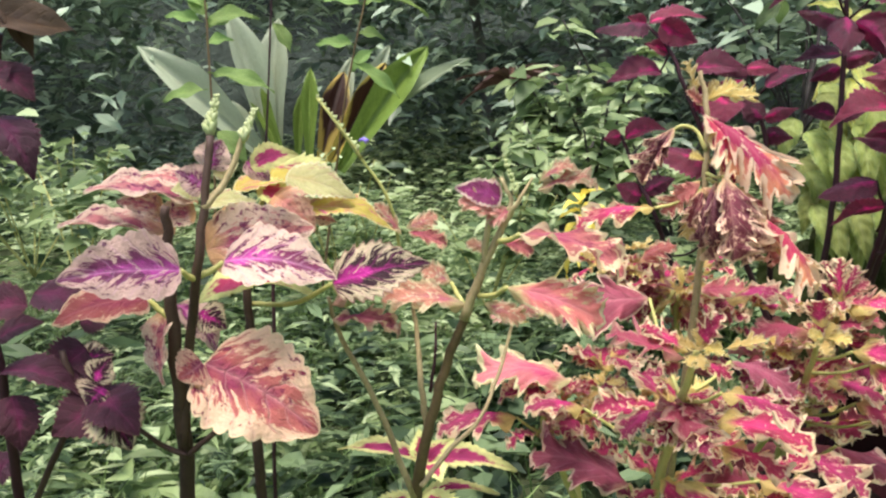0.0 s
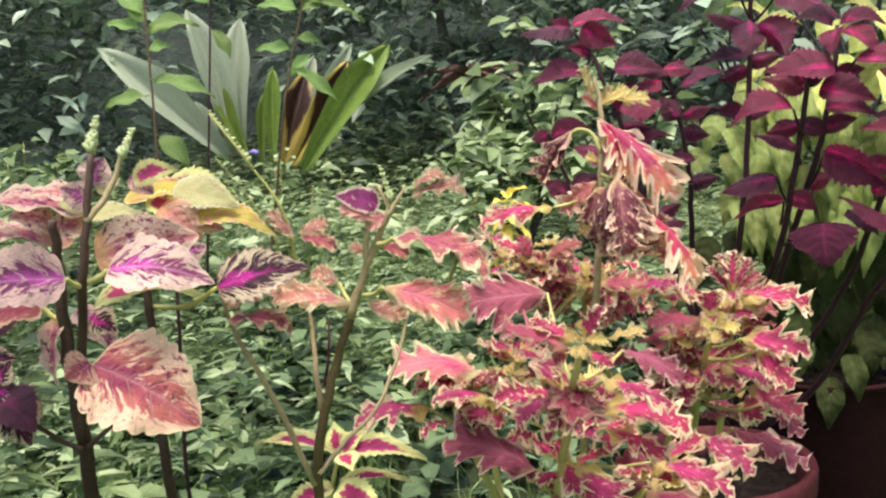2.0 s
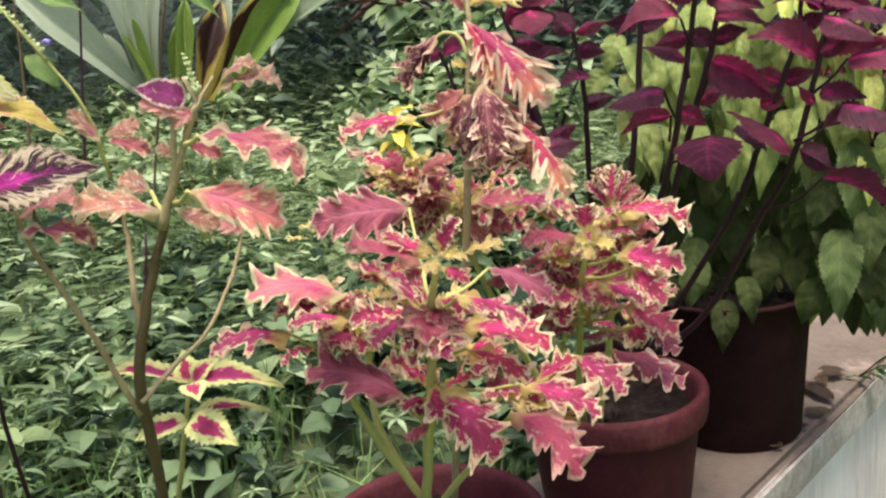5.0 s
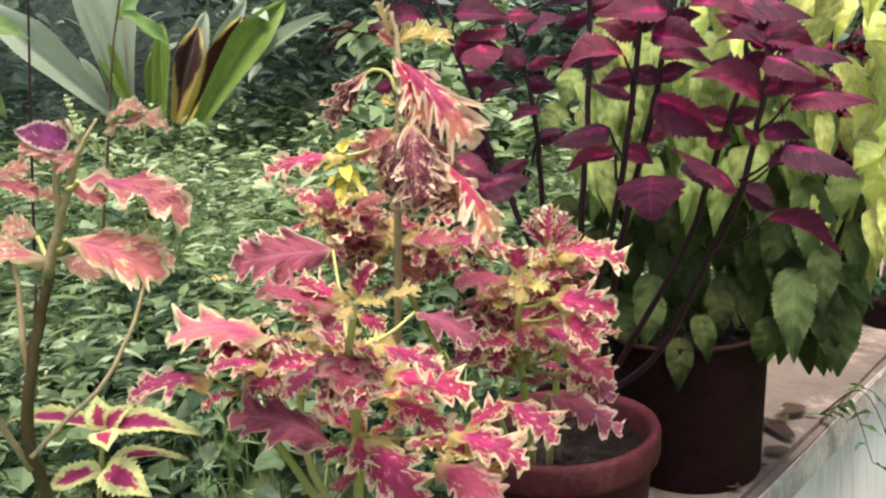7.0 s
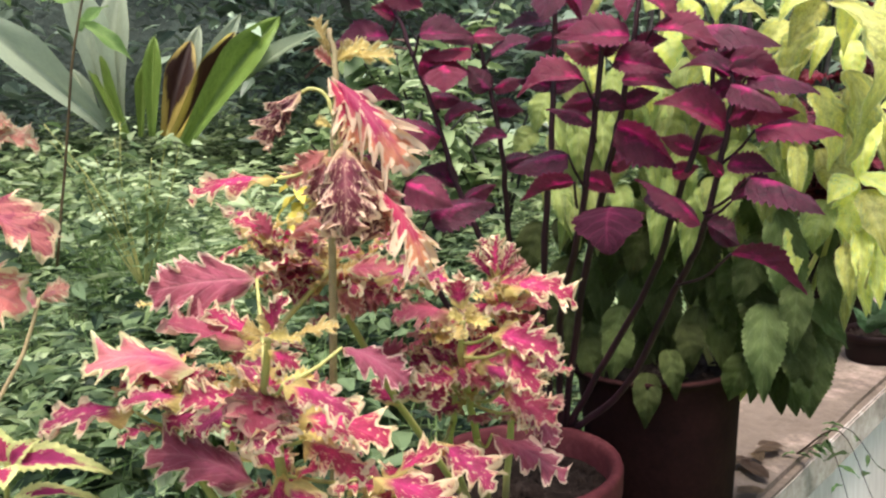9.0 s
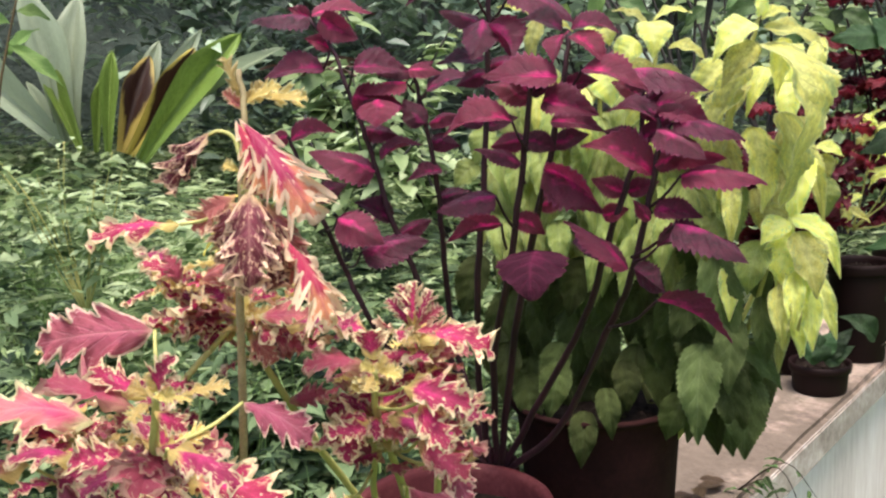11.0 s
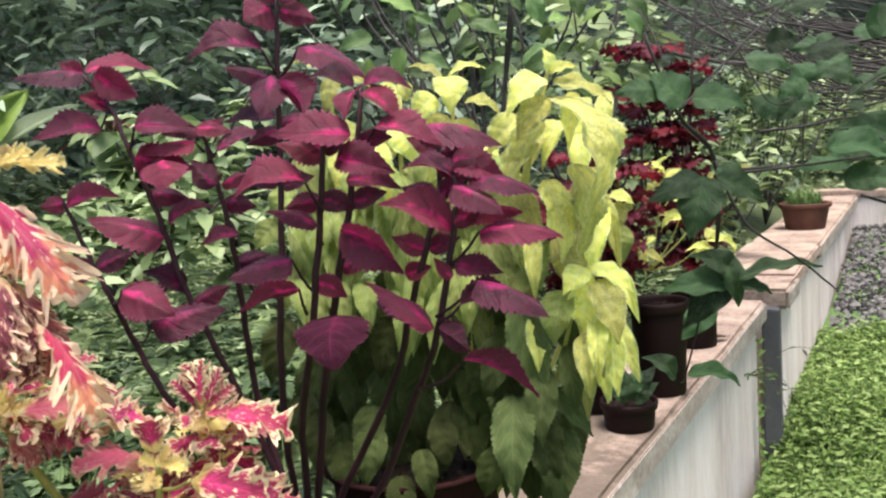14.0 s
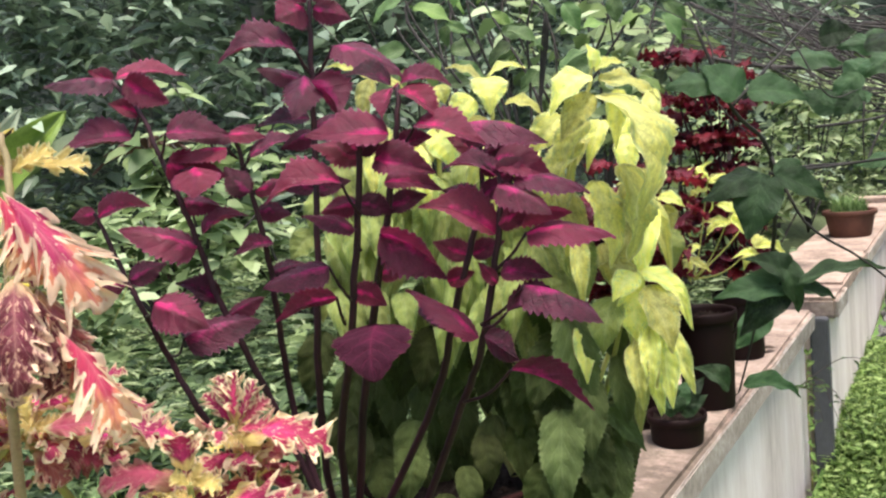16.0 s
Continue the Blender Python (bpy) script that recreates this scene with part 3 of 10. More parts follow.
def blade_mesh(name, mat, kind, seed, arch=0.1, fold=0.2, aspect=0.6):
    """A leaf blade 1 long along +y and 1 wide, base and tip at z 0, arched between. UV leaf: across, along; UV edge: way to the outline."""
    rng = random.Random(seed)
    ny = {"frilled": 96, "lobed": 84, "spiky": 96, "serrate": 64, "scalloped": 64, "fine": 72, "ovate": 24}[kind]
    us = [-1.0, -0.9, -0.74, -0.5, -0.25, 0.0, 0.25, 0.5, 0.74, 0.9, 1.0]
    ph = [rng.uniform(0, 6.28), rng.uniform(0, 6.28)]
    lobes = {"frilled": rng.uniform(3.5, 4.4), "lobed": rng.uniform(4.4, 5.4)}.get(kind, rng.uniform(5.6, 6.8))
    wob = [[rng.uniform(0.55, 1.15) for _ in range(9)] for _ in range(2)]
    bend = rng.uniform(-0.06, 0.06)
    verts, uvs = [], []
    for j in range(ny + 1):
        s = j / ny
        if kind in ("frilled", "lobed"):
            env = math.sin(math.pi * s ** 0.86) ** 0.62 if 0 < s < 1 else 0.0
        elif kind == "spiky":
            env = math.sin(math.pi * s ** 1.3) ** 0.7 if 0 < s < 1 else 0.0
        elif kind in ("serrate", "fine", "ovate"):
            env = math.sin(math.pi * s ** 0.62) ** 0.62 * (1 - 0.5 * max(0.0, (s - 0.55) / 0.45)) if 0 < s < 1 else 0.0
        else:
            env = math.sin(math.pi * s ** 0.62) ** 0.6 * (1 - 0.22 * max(0.0, (s - 0.6) / 0.4)) if 0 < s < 1 else 0.0
        for u in us:
            au, sd = abs(u), 0 if u < 0 else 1
            half, fwd = 0.5 * env, 0.0
            if kind in ("frilled", "lobed", "spiky"):
                k = max(0.0, (s - 0.1) / 0.88) * lobes + (0.0 if sd else 0.45)
                c = k % 1.0
                tall = wob[sd][int(k)]
                finger = max(0.0, 1 - abs(2 * c - 1) ** (1.2 if kind == "spiky" else 2.0)) ** 0.6
                teeth = (0.34 if kind == "spiky" else 0.2) * (abs(math.sin(c * math.pi * (2 if kind == "spiky" else 3) + 0.4 * sd)) - 0.5) * finger
                low = {"frilled": 0.27, "lobed": 0.56, "spiky": 0.18}[kind]
                deep = min(1.0, max(0.0, (s - 0.12) / 0.3))
                cut = 0.8 * (1 - deep) + deep * (low + (1 - low) * finger * tall + teeth)
                half *= 1 + (cut - 1) * max(0.0, au - 0.25) / 0.75
                fwd = (0.58 if kind == "spiky" else 0.5) * au * half
            elif kind == "serrate":
                saw = (s * 11 + 0.3 * sd) % 1.0
                half *= 1 + (0.3 * wob[sd][int(s * 8.9)] * (saw - 0.6) if au > 0.9 else 0.0)
                fwd = 0.05 * au * half
            elif kind == "fine":
                half *= 1 + (0.14 * ((s * 17 + 0.3 * sd) % 1.0 - 0.6) if au > 0.9 else 0.0)
                fwd = 0.04 * au * half
            elif kind != "ovate":
                half *= 1 + (0.13 * (abs(math.sin(s * math.pi * 9 + ph[sd])) ** 0.7 - 0.6) * (1 + 0.4 * math.sin(31 * s)) if au > 0.85 else 0.0)
            x = u * half + bend * math.sin(math.pi * s)
            y = s + fwd * min(1.0, 4 * (1 - s))
            z = arch * (4 * s * (1 - s)) - arch * 0.5 * s ** 3 * (1 - s)
            z += fold * au * half - 0.35 * fold * au * au * half
            if kind in ("frilled", "lobed", "spiky"):
                z += (0.085 * math.sin(s * 21 + ph[sd]) + 0.03 * math.sin(s * 51 + ph[1 - sd])) * au ** 2 * min(1, 3 * env)
            elif kind == "serrate":
                z += 0.025 * math.sin(s * 9 + ph[sd]) * au ** 2 + 0.012 * math.sin(s * 26 - 5 * au) * math.sin(math.pi * au)
            else:
                z += 0.04 * math.sin(s * 15 + ph[sd]) * au ** 2 + 0.012 * math.sin(s * 34 - 7 * au) * math.sin(math.pi * au) ** 0.5 * min(1, 3 * env)
            verts.append((x, y, z))
            uvs.append((0.5 + 0.5 * u, s))
    long = max(v[1] for v in verts)
    verts = [(x, y / long, z) for x, y, z in verts]
    row = len(us)
    faces = [(j * row + i, j * row + i + 1, (j + 1) * row + i + 1, (j + 1) * row + i) for j in range(ny) for i in range(row - 1)]
    # way from each vertex to the outline, in leaf lengths
    flat = np.array([(x * aspect, y) for x, y, _ in verts])
    ring = np.concatenate([flat[0::row], flat[row - 1::row][::-1]])
    a, b = ring, np.roll(ring, -1, 0)
    ab = b - a
    t = ((flat[:, None] - a) * ab).sum(-1) / np.maximum((ab * ab).sum(-1), 1e-12)
    near = np.linalg.norm(flat[:, None] - (a + np.clip(t, 0, 1)[..., None] * ab), axis=-1).min(1)
    me = mesh_from(name, verts, faces, mat)
    for layer_name, values in (("leaf", uvs), ("edge", [(v, 0.0) for v in near])):
        layer = me.uv_layers.new(name=layer_name)
        for loop in me.loops:
            layer.data[loop.index].uv = values[loop.vertex_index]
    return me


def blade_kind(name, mat, kind, arches=(0.08, 0.14, 0.2, 0.05), fold=0.2, aspect=0.6, roofed=False):
    """Some blades alike, each bent in its own way; roofed: every other one is ridged along the midrib instead of hollow."""
    return [blade_mesh(name, mat, kind, 31 * i + len(name), a, fold * (0.6 + 0.3 * (i % 3)) * (-1 if roofed and i % 2 else 1), aspect) for i, a in enumerate(arches)]


K_PURPLE = blade_kind("purple_leaf", M_PURPLE, "serrate", (0.06, 0.1, 0.15, 0.12, 0.08, 0.14), 0.5, 0.6, True)
K_PLUM = blade_kind("plum_leaf", M_PLUM, "scalloped", (0.16,), -0.25, 1.2)
K_LIME = blade_kind("lime_leaf", M_LIME, "fine", (0.1, 0.18, 0.24, 0.14), 0.35)
K_LIME_SHADE = blade_kind("olive_leaf", M_LIME_SHADE, "fine", (0.1, 0.18, 0.24, 0.14), 0.35)
K_GREEN = blade_kind("green_leaf", M_GREEN, "fine", (0.1, 0.18, 0.24, 0.14), 0.35)
K_SAGE = blade_kind("sage_leaf", M_SAGE, "fine", (0.1, 0.18, 0.24), 0.35)
K_VAR = blade_kind("frilled_leaf", M_VAR, "frilled", (0.06, 0.1, 0.16, 0.12, 0.2, 0.08, 0.14, 0.18), 0.28, 0.7, True)
K_SPIKY = blade_kind("spiky_leaf", M_VAR, "spiky", (0.04, 0.08, 0.1), 0.25, 0.55)
K_ROSE = blade_kind("rose_leaf", M_ROSE, "frilled", (0.08, 0.14), -0.15, 0.75)
K_PALE = blade_kind("pale_leaf", M_PALE, "frilled", (0.1, 0.16), 0.2, 0.7, True)
K_WILT = blade_kind("withered_leaf", M_WILT, "frilled", (0.06, 0.14, 0.1, 0.18), 0.75, 0.6, True)
K_VARO = blade_kind("wilted_leaf", M_VARO, "frilled", (0.1, 0.16, 0.06), 0.5, 0.6, True)
K_WTOP = blade_kind("drooping_leaf", M_WTOP, "spiky", (0.12, 0.08, 0.16), -0.3, 0.6)
K_VARY = blade_kind("young_leaf", M_VARY, "spiky", (0.04, 0.1), 0.3, 0.6)
K_MOSAIC = blade_kind("mosaic_leaf", M_MOSAIC, "scalloped", (0.08, 0.13, 0.05), 0.25)
K_MOSBIG = blade_kind("mosaic_leaf", M_MOSBIG, "scalloped", (0.1, 0.06), 0.15, 0.8)
K_CREAM = blade_kind("cream_leaf", M_CREAM, "serrate", (0.1, 0.16), 0.25)
K_YELLOW = blade_kind("golden_leaf", M_GOLD, "serrate", (0.12, 0.08), 0.3)
K_MOSPINK = blade_kind("pink_leaf", M_MOSPINK, "scalloped", (0.1, 0.15, 0.06), 0.3)
K_HIGH = leaf_kind("shrub_leaf", M_HIGH, "plain", (0.15, 0.3), 0.25, 0.08)
K_MOSDARK = blade_kind("dark_mosaic_leaf", M_MOSDARK, "serrate", (0.08, 0.14), 0.25)
K_PEACH = blade_kind("peach_leaf", M_PEACH, "lobed", (0.1, 0.18, 0.14, 0.06), 0.3, 0.6, True)
K_PEACHBIG = blade_kind("salmon_leaf", M_PEACHBIG, "lobed", (0.1,), 0.2)
K_DPEACH = blade_kind("dull_pink_leaf", M_DPEACH, "lobed", (0.16, 0.1), 0.3, 0.6, True)
K_PLEAF = blade_kind("purple_cream_leaf", M_PLEAF, "scalloped", (0.12,), 0.2)
K_DUSTY = blade_kind("dusty_leaf", M_DUSTY, "scalloped", (0.1, 0.16), 0.25)
K_YEDGE = blade_kind("lime_edged_leaf", M_YEDGE, "serrate", (0.08, 0.14), 0.3)
K_DARK = blade_kind("maroon_leaf", M_DARK, "serrate", (0.1, 0.18), 0.3)
K_RED = blade_kind("dark_red_leaf", M_RED, "lobed", (0.1, 0.18, 0.06), 0.3, 0.8, True)
K_VINE = blade_kind("glossy_leaf", M_VINE, "ovate", (0.08, 0.16, 0.22, 0.12), 0.35, 0.6, True)
K_SEED = leaf_kind("pale_leaf", M_SEED, "lance", (0.15, 0.28), 0.25, 0.08)
K_PALM = leaf_kind("palm_leaf", M_PALM, "strap", (0.1, 0.2), 0.4, 0.02)
K_PALMGREY = leaf_kind("grey_palm_leaf", M_PALMGREY, "strap", (0.1, 0.25), 0.3, 0.02)
K_PALMDRY = leaf_kind("dry_palm_leaf", M_PALMDRY, "strap", (0.1, 0.15), 0.3, 0.02)
K_DRY = leaf_kind("dry_leaf", M_DRY, "plain", (0.1, 0.3), 0.4, 0.05)

chooser = random.Random(5)


def leaf(plant, kind, base, tip, width, roll=0.0, joint=None):
    """A leaf from its base to its tip; roll turns its face about its own length; joint: where its stalk leaves the stem."""
    if joint:
        j, e = Vector(joint), Vector(base)
        stem(plant, M_STEM_DARK if kind is K_PURPLE or kind is K_PLUM else M_STEM_GREEN, [j, j.lerp(e, 0.55) + Vector((0, 0, -0.06 * (e - j).length)), e], 0.002, 0.0015, "petiole")
    b, t = Vector(base), Vector(tip)
    y = t - b
    size = y.length
    y.normalize()
    z = Vector((0, 0, 1)) - y * y.z
    if z.length < 0.15:
        z = Vector((0.3, -0.3, 0.1))
        z -= y * z.dot(y)
    z.normalize()
    x = y.cross(z)
    a = radians(roll)
    z, x = z * math.cos(a) + x * math.sin(a), x * math.cos(a) - z * math.sin(a)
    m = Matrix((x * width, y * size, z * size)).transposed().to_4x4()
    m.translation = b
    me = chooser.choice(kind)
    ob = new("leaf", me)
    ob.parent = plant
    ob.matrix_basis = plant.matrix_basis.inverted() @ m
    return ob


def leaf_cloud(name, mat, rows, label, category):
    """One object of many small folded leaves: rows of (place, way, normal, length, width)."""
    verts, faces = [], []
    for p, d, nrm, ln, wd in rows:
        s = d.cross(nrm)
        if s.length < 1e-4:
            continue
        s.normalize()
        k = len(verts)
        lift = nrm * (0.12 * wd)
        verts += [p, p + d * (0.38 * ln) + s * (0.5 * wd) + lift, p + d * (0.42 * ln), p + d * (0.38 * ln) - s * (0.5 * wd) + lift,
                  p + d * (0.75 * ln) + s * (0.3 * wd), p + d * (0.75 * ln) - s * (0.3 * wd), p + d * ln - nrm * (0.15 * ln)]
        faces += [(k, k + 1, k + 2), (k, k + 2, k + 3), (k + 2, k + 1, k + 4, k + 6), (k + 2, k + 6, k + 5, k + 3)]
    ob = new(name, mesh_from(name, verts, faces, mat, False))
    return tagged(ob, label, category, kind="stuff")


def blade_cloud(name, mat, rows, label, category):
    """One object of many bent grass blades: rows of (place, way, height, width, bend)."""
    verts, faces = [], []
    for p, d, h, w, bend in rows:
        s = Vector((-d.y, d.x, 0)) * w
        k = len(verts)
        m1 = p + Vector((0, 0, 0.55 * h)) + d * (0.25 * bend * h)
        verts += [p - s, p + s, m1 + 0.8 * s, m1 - 0.8 * s, p + Vector((0, 0, h * (1 - 0.35 * bend))) + d * (bend * h)]
        faces += [(k, k + 1, k + 2, k + 3), (k + 3, k + 2, k + 4)]
    ob = new(name, mesh_from(name, verts, faces, mat, False))
    return tagged(ob, label, category, kind="stuff")


def rand_dir(rng, up=0.0):
    a = rng.uniform(0, 2 * math.pi)
    return Vector((math.cos(a), math.sin(a), up)).normalized()


# ---- structure ----
WALL_TOP, WALL_OUT, WALL_IN, FAR_TOP = 0.68, -0.33, -0.65, 0.71


def garden_height(x, y):
    d = max(0.0, -0.65 - x)
    return 0.60 - 0.16 * max(0.0, 1 - d / 0.55) + 0.075 * min(d, 6.0) + 0.035 * math.sin(1.3 * x + 0.6 * y) + 0.025 * math.sin(2.9 * y - x)


def lawn_height(x, y):
    bank = max(0.0, min(1.0, (y - 4.2) / 0.7))
    return -0.06 + 0.15 * bank * bank * (3 - 2 * bank) + 0.04 * max(0.0, min(1.0, (y - 5.0) / 2.5)) + 0.3 * max(0.0, min(1.0, (y - 6.7) / 2.3)) + 0.012 * math.sin(3 * x + 2 * y)


def sheet(name, mat, x0, x1, y0, y1, height, nx, ny, label):
    verts = [(x0 + (x1 - x0) * i / nx, y0 + (y1 - y0) * j / ny, 0) for j in range(ny + 1) for i in range(nx + 1)]
    verts = [(x, y, height(x, y)) for x, y, _ in verts]
    faces = [(j * (nx + 1) + i, j * (nx + 1) + i + 1, (j + 1) * (nx + 1) + i + 1, (j + 1) * (nx + 1) + i) for j in range(ny) for i in range(nx)]
    return tagged(new(name, mesh_from(name, verts, faces, mat)), label, "ground", kind="structure")


sheet("ground", M_GROUND, -60, WALL_IN + 0.02, -40, 60, garden_height, 120, 120, "dark raised garden soil under weeds")
sheet("lawn", M_LAWN, WALL_OUT - 0.03, 40, -40, 60, lawn_height, 80, 160, "bright green mown lawn beside the wall")


def rounded_box(x0, x1, y0, y1, z0, z1, r=0.008, cuts=0, jitter=0.0, seed=1, along_wall=False):
    """A box with rounded, slightly uneven edges; along_wall: its sides run with the wall, which turns a degree off the y axis."""
    bm = bmesh.new()
    bmesh.ops.create_cube(bm, size=1)
    for v in bm.verts:
        v.co = Vector(((x0 + x1) / 2 + v.co.x * (x1 - x0), (y0 + y1) / 2 + v.co.y * (y1 - y0), (z0 + z1) / 2 + v.co.z * (z1 - z0)))
    if cuts:
        long = [e for e in bm.edges if abs(e.verts[0].co.y - e.verts[1].co.y) > 0.5 * (y1 - y0)]
        bmesh.ops.subdivide_edges(bm, edges=long, cuts=cuts, use_grid_fill=True)
    bmesh.ops.bevel(bm, geom=[e for e in bm.edges if e.is_manifold and e.calc_face_angle(0) > 0.5], offset=r, segments=2, affect="EDGES")
    rng = random.Random(seed)
    if jitter:
        for v in bm.verts:
            v.co += Vector([rng.uniform(-jitter, jitter) for _ in range(3)])
    if along_wall:
        for v in bm.verts:
            v.co.x -= 0.0155 * (v.co.y - 2.5)
    return bm


def bm_mesh(name, bm, mat, smooth=False):
    me = bpy.data.meshes.new(name)
    bm.to_mesh(me)
    bm.free()
    me.materials.append(mat)
    if smooth:
        me.polygons.foreach_set("use_smooth", [True] * len(me.polygons))
    return me


def garden_wall(name, label, x_out, y0, y1, top, cap_end):
    """A plastered wall along y with an overhanging cap; cap_end: how far the cap's overhang goes."""
    w = thing(name, (-0.5, y0, 0), label, "wall", kind="structure")
    part("wall_body", bm_mesh("wall_body", rounded_box(WALL_IN, x_out - 0.042, y0, y1, -0.2, top - 0.085, 0.006, along_wall=True), M_PLASTER), w)
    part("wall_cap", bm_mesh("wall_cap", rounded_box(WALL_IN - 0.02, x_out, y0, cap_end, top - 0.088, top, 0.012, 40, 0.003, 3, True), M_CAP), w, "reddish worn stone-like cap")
    part("cap_edge", bm_mesh("cap_edge", rounded_box(x_out - 0.006, x_out + 0.005, y0 + 0.004, cap_end - 0.004, top - 0.084, top - 0.013, 0.004, 30, 0.0015, 5, True), M_EDGE), w, "pale weathered edge of the cap")
    return w


LOW_WALL = "low pale plastered retaining wall with a worn projecting cap"
garden_wall("wall_near", LOW_WALL, WALL_OUT, -4.0, 4.45, WALL_TOP, 4.45)
pier = garden_wall("wall_pier", "pale plastered pier with a short projecting cap between two walls", -0.25, 4.54, 6.0, FAR_TOP, 4.9)
part("end_face", bm_mesh("end_face", rounded_box(-0.35, -0.281, 4.46, 4.536, -0.2, FAR_TOP - 0.075, 0.006, 12, 0.0008, 4, True), M_PIER_END), pier, "end of the pier, coloured dark grey for shade and wet plaster")
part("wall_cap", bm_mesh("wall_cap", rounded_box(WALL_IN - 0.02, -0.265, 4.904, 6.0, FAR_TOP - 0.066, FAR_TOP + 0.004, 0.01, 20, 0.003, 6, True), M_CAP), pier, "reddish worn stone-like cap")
garden_wall("wall_far", "pale bluish plastered wall with a flush worn cap", -0.262, 6.004, 9.2, FAR_TOP, 9.2)
corner = thing("wall_return", (0, 9.35, 0), "pale plastered return wall at the far corner", "wall", kind="structure")
part("wall_body", bm_mesh("wall_body", rounded_box(-0.75, 6.0, 9.22, 9.5, -0.1, FAR_TOP - 0.03, 0.006), M_PLASTER), corner)
part("wall_cap", bm_mesh("wall_cap", rounded_box(-0.77, 6.0, 9.204, 9.52, FAR_TOP - 0.028, FAR_TOP + 0.04, 0.01), M_CAP), corner)


# ---- pots ----
def lathe(profile, segments=40):
    verts, faces = [], []
    for r, z in profile:
        for k in range(segments):
            a = 2 * math.pi * k / segments
            verts.append((r * math.cos(a), r * math.sin(a), z))
    for i in range(len(profile) - 1):
        for k in range(segments):
            a, b = i * segments + k, i * segments + (k + 1) % segments
            faces.append((a, b, b + segments, a + segments))
    return verts, faces


def pot(name, at, r, h, label, mat=M_TERRA, rim=0.045, taper=0.76, group="flower pots on the wall"):
    p = thing(name, at, label, "flower pot", group)
    rb = r * taper
    body = [(0.0, 0.0), (rb * 0.96, 0.0), (rb, 0.006), (r * 0.9, h - rim), (r * 0.9, h - rim + 0.001), (r * 0.85, h - rim), (rb * 0.85, 0.03), (0.0, 0.03)]
    ring = [(r * 0.9, h - rim), (r * 0.97, h - rim - 0.001), (r * 0.985, h - rim + 0.006), (r, h - 0.008), (r * 0.985, h - 0.001), (r * 0.95, h), (r * 0.9, h - 0.003), (r * 0.88, h - 0.012), (r * 0.86, h - rim)]
    for nm, prof, m in (("body", body, mat), ("rim", ring, M_RIM if mat is M_TERRA else mat)):
        v, f = lathe(prof)
        ob = new(nm, mesh_from(nm, v, f, m))
        ob.parent = p
    rng = random.Random(int(1000 * r) + len(name))
    rings, seg = 7, 28
    v, f = [(0, 0, h - rim * 0.9 + 0.01)], []
    for i in range(1, rings + 1):
        for k in range(seg):
            a = 2 * math.pi * k / seg
            rr = r * 0.87 * i / rings
            v.append((rr * math.cos(a), rr * math.sin(a), h - rim * 0.95 + rng.uniform(-0.006, 0.008) * (1 if i < rings else 0.3)))
    f += [(0, 1 + k, 1 + (k + 1) % seg) for k in range(seg)]
    for i in range(rings - 1):
        for k in range(seg):
            a, b = 1 + i * seg + k, 1 + i * seg + (k + 1) % seg
            f.append((a, a + seg, b + seg, b))
    for _ in range(90):
        a, rr, q = rng.uniform(0, 6.28), r * 0.82 * rng.random() ** 0.5, rng.uniform(0.003, 0.008)
        c = Vector((rr * math.cos(a), rr * math.sin(a), h - rim * 0.95 + 0.006))
        k = len(v)
        v += [c + Vector(d) * q * rng.uniform(0.6, 1.3) for d in ((1, 0, 0), (-0.5, 0.9, 0), (-0.5, -0.9, 0), (0, 0, 1.1))]
        f += [(k, k + 1, k + 3), (k + 1, k + 2, k + 3), (k + 2, k, k + 3)]
    ob = new("soil", mesh_from("soil", v, f, M_SOIL))
    ob.parent = p
    tagged(ob, "dark crumbly potting soil")
    return p


pot("flower_pot", (-0.465, 1.385, WALL_TOP), 0.145, 0.21, "red painted terracotta pot with a thick rim, on the wall")
pot("flower_pot", (-0.45, 1.745, WALL_TOP), 0.152, 0.272, "dark reddish black clay pot on the wall", M_DARKPOT, 0.012, 0.78)
pot("flower_pot", (-0.47, 1.00, WALL_TOP), 0.14, 0.175, "red painted terracotta pot under frilled leaves")
pot("flower_pot", (-0.585, 1.585, WALL_TOP), 0.07, 0.17, "small dark clay pot behind larger pots", M_DARKPOT)
pot("flower_pot", (-0.47, 0.62, WALL_TOP), 0.13, 0.2, "red painted terracotta pot on the wall")
pot("flower_pot", (-0.47, 0.30, WALL_TOP), 0.13, 0.2, "red painted terracotta pot on the wall")
pot("flower_pot", (-0.47, 0.0, WALL_TOP), 0.12, 0.2, "red painted terracotta pot on the wall")

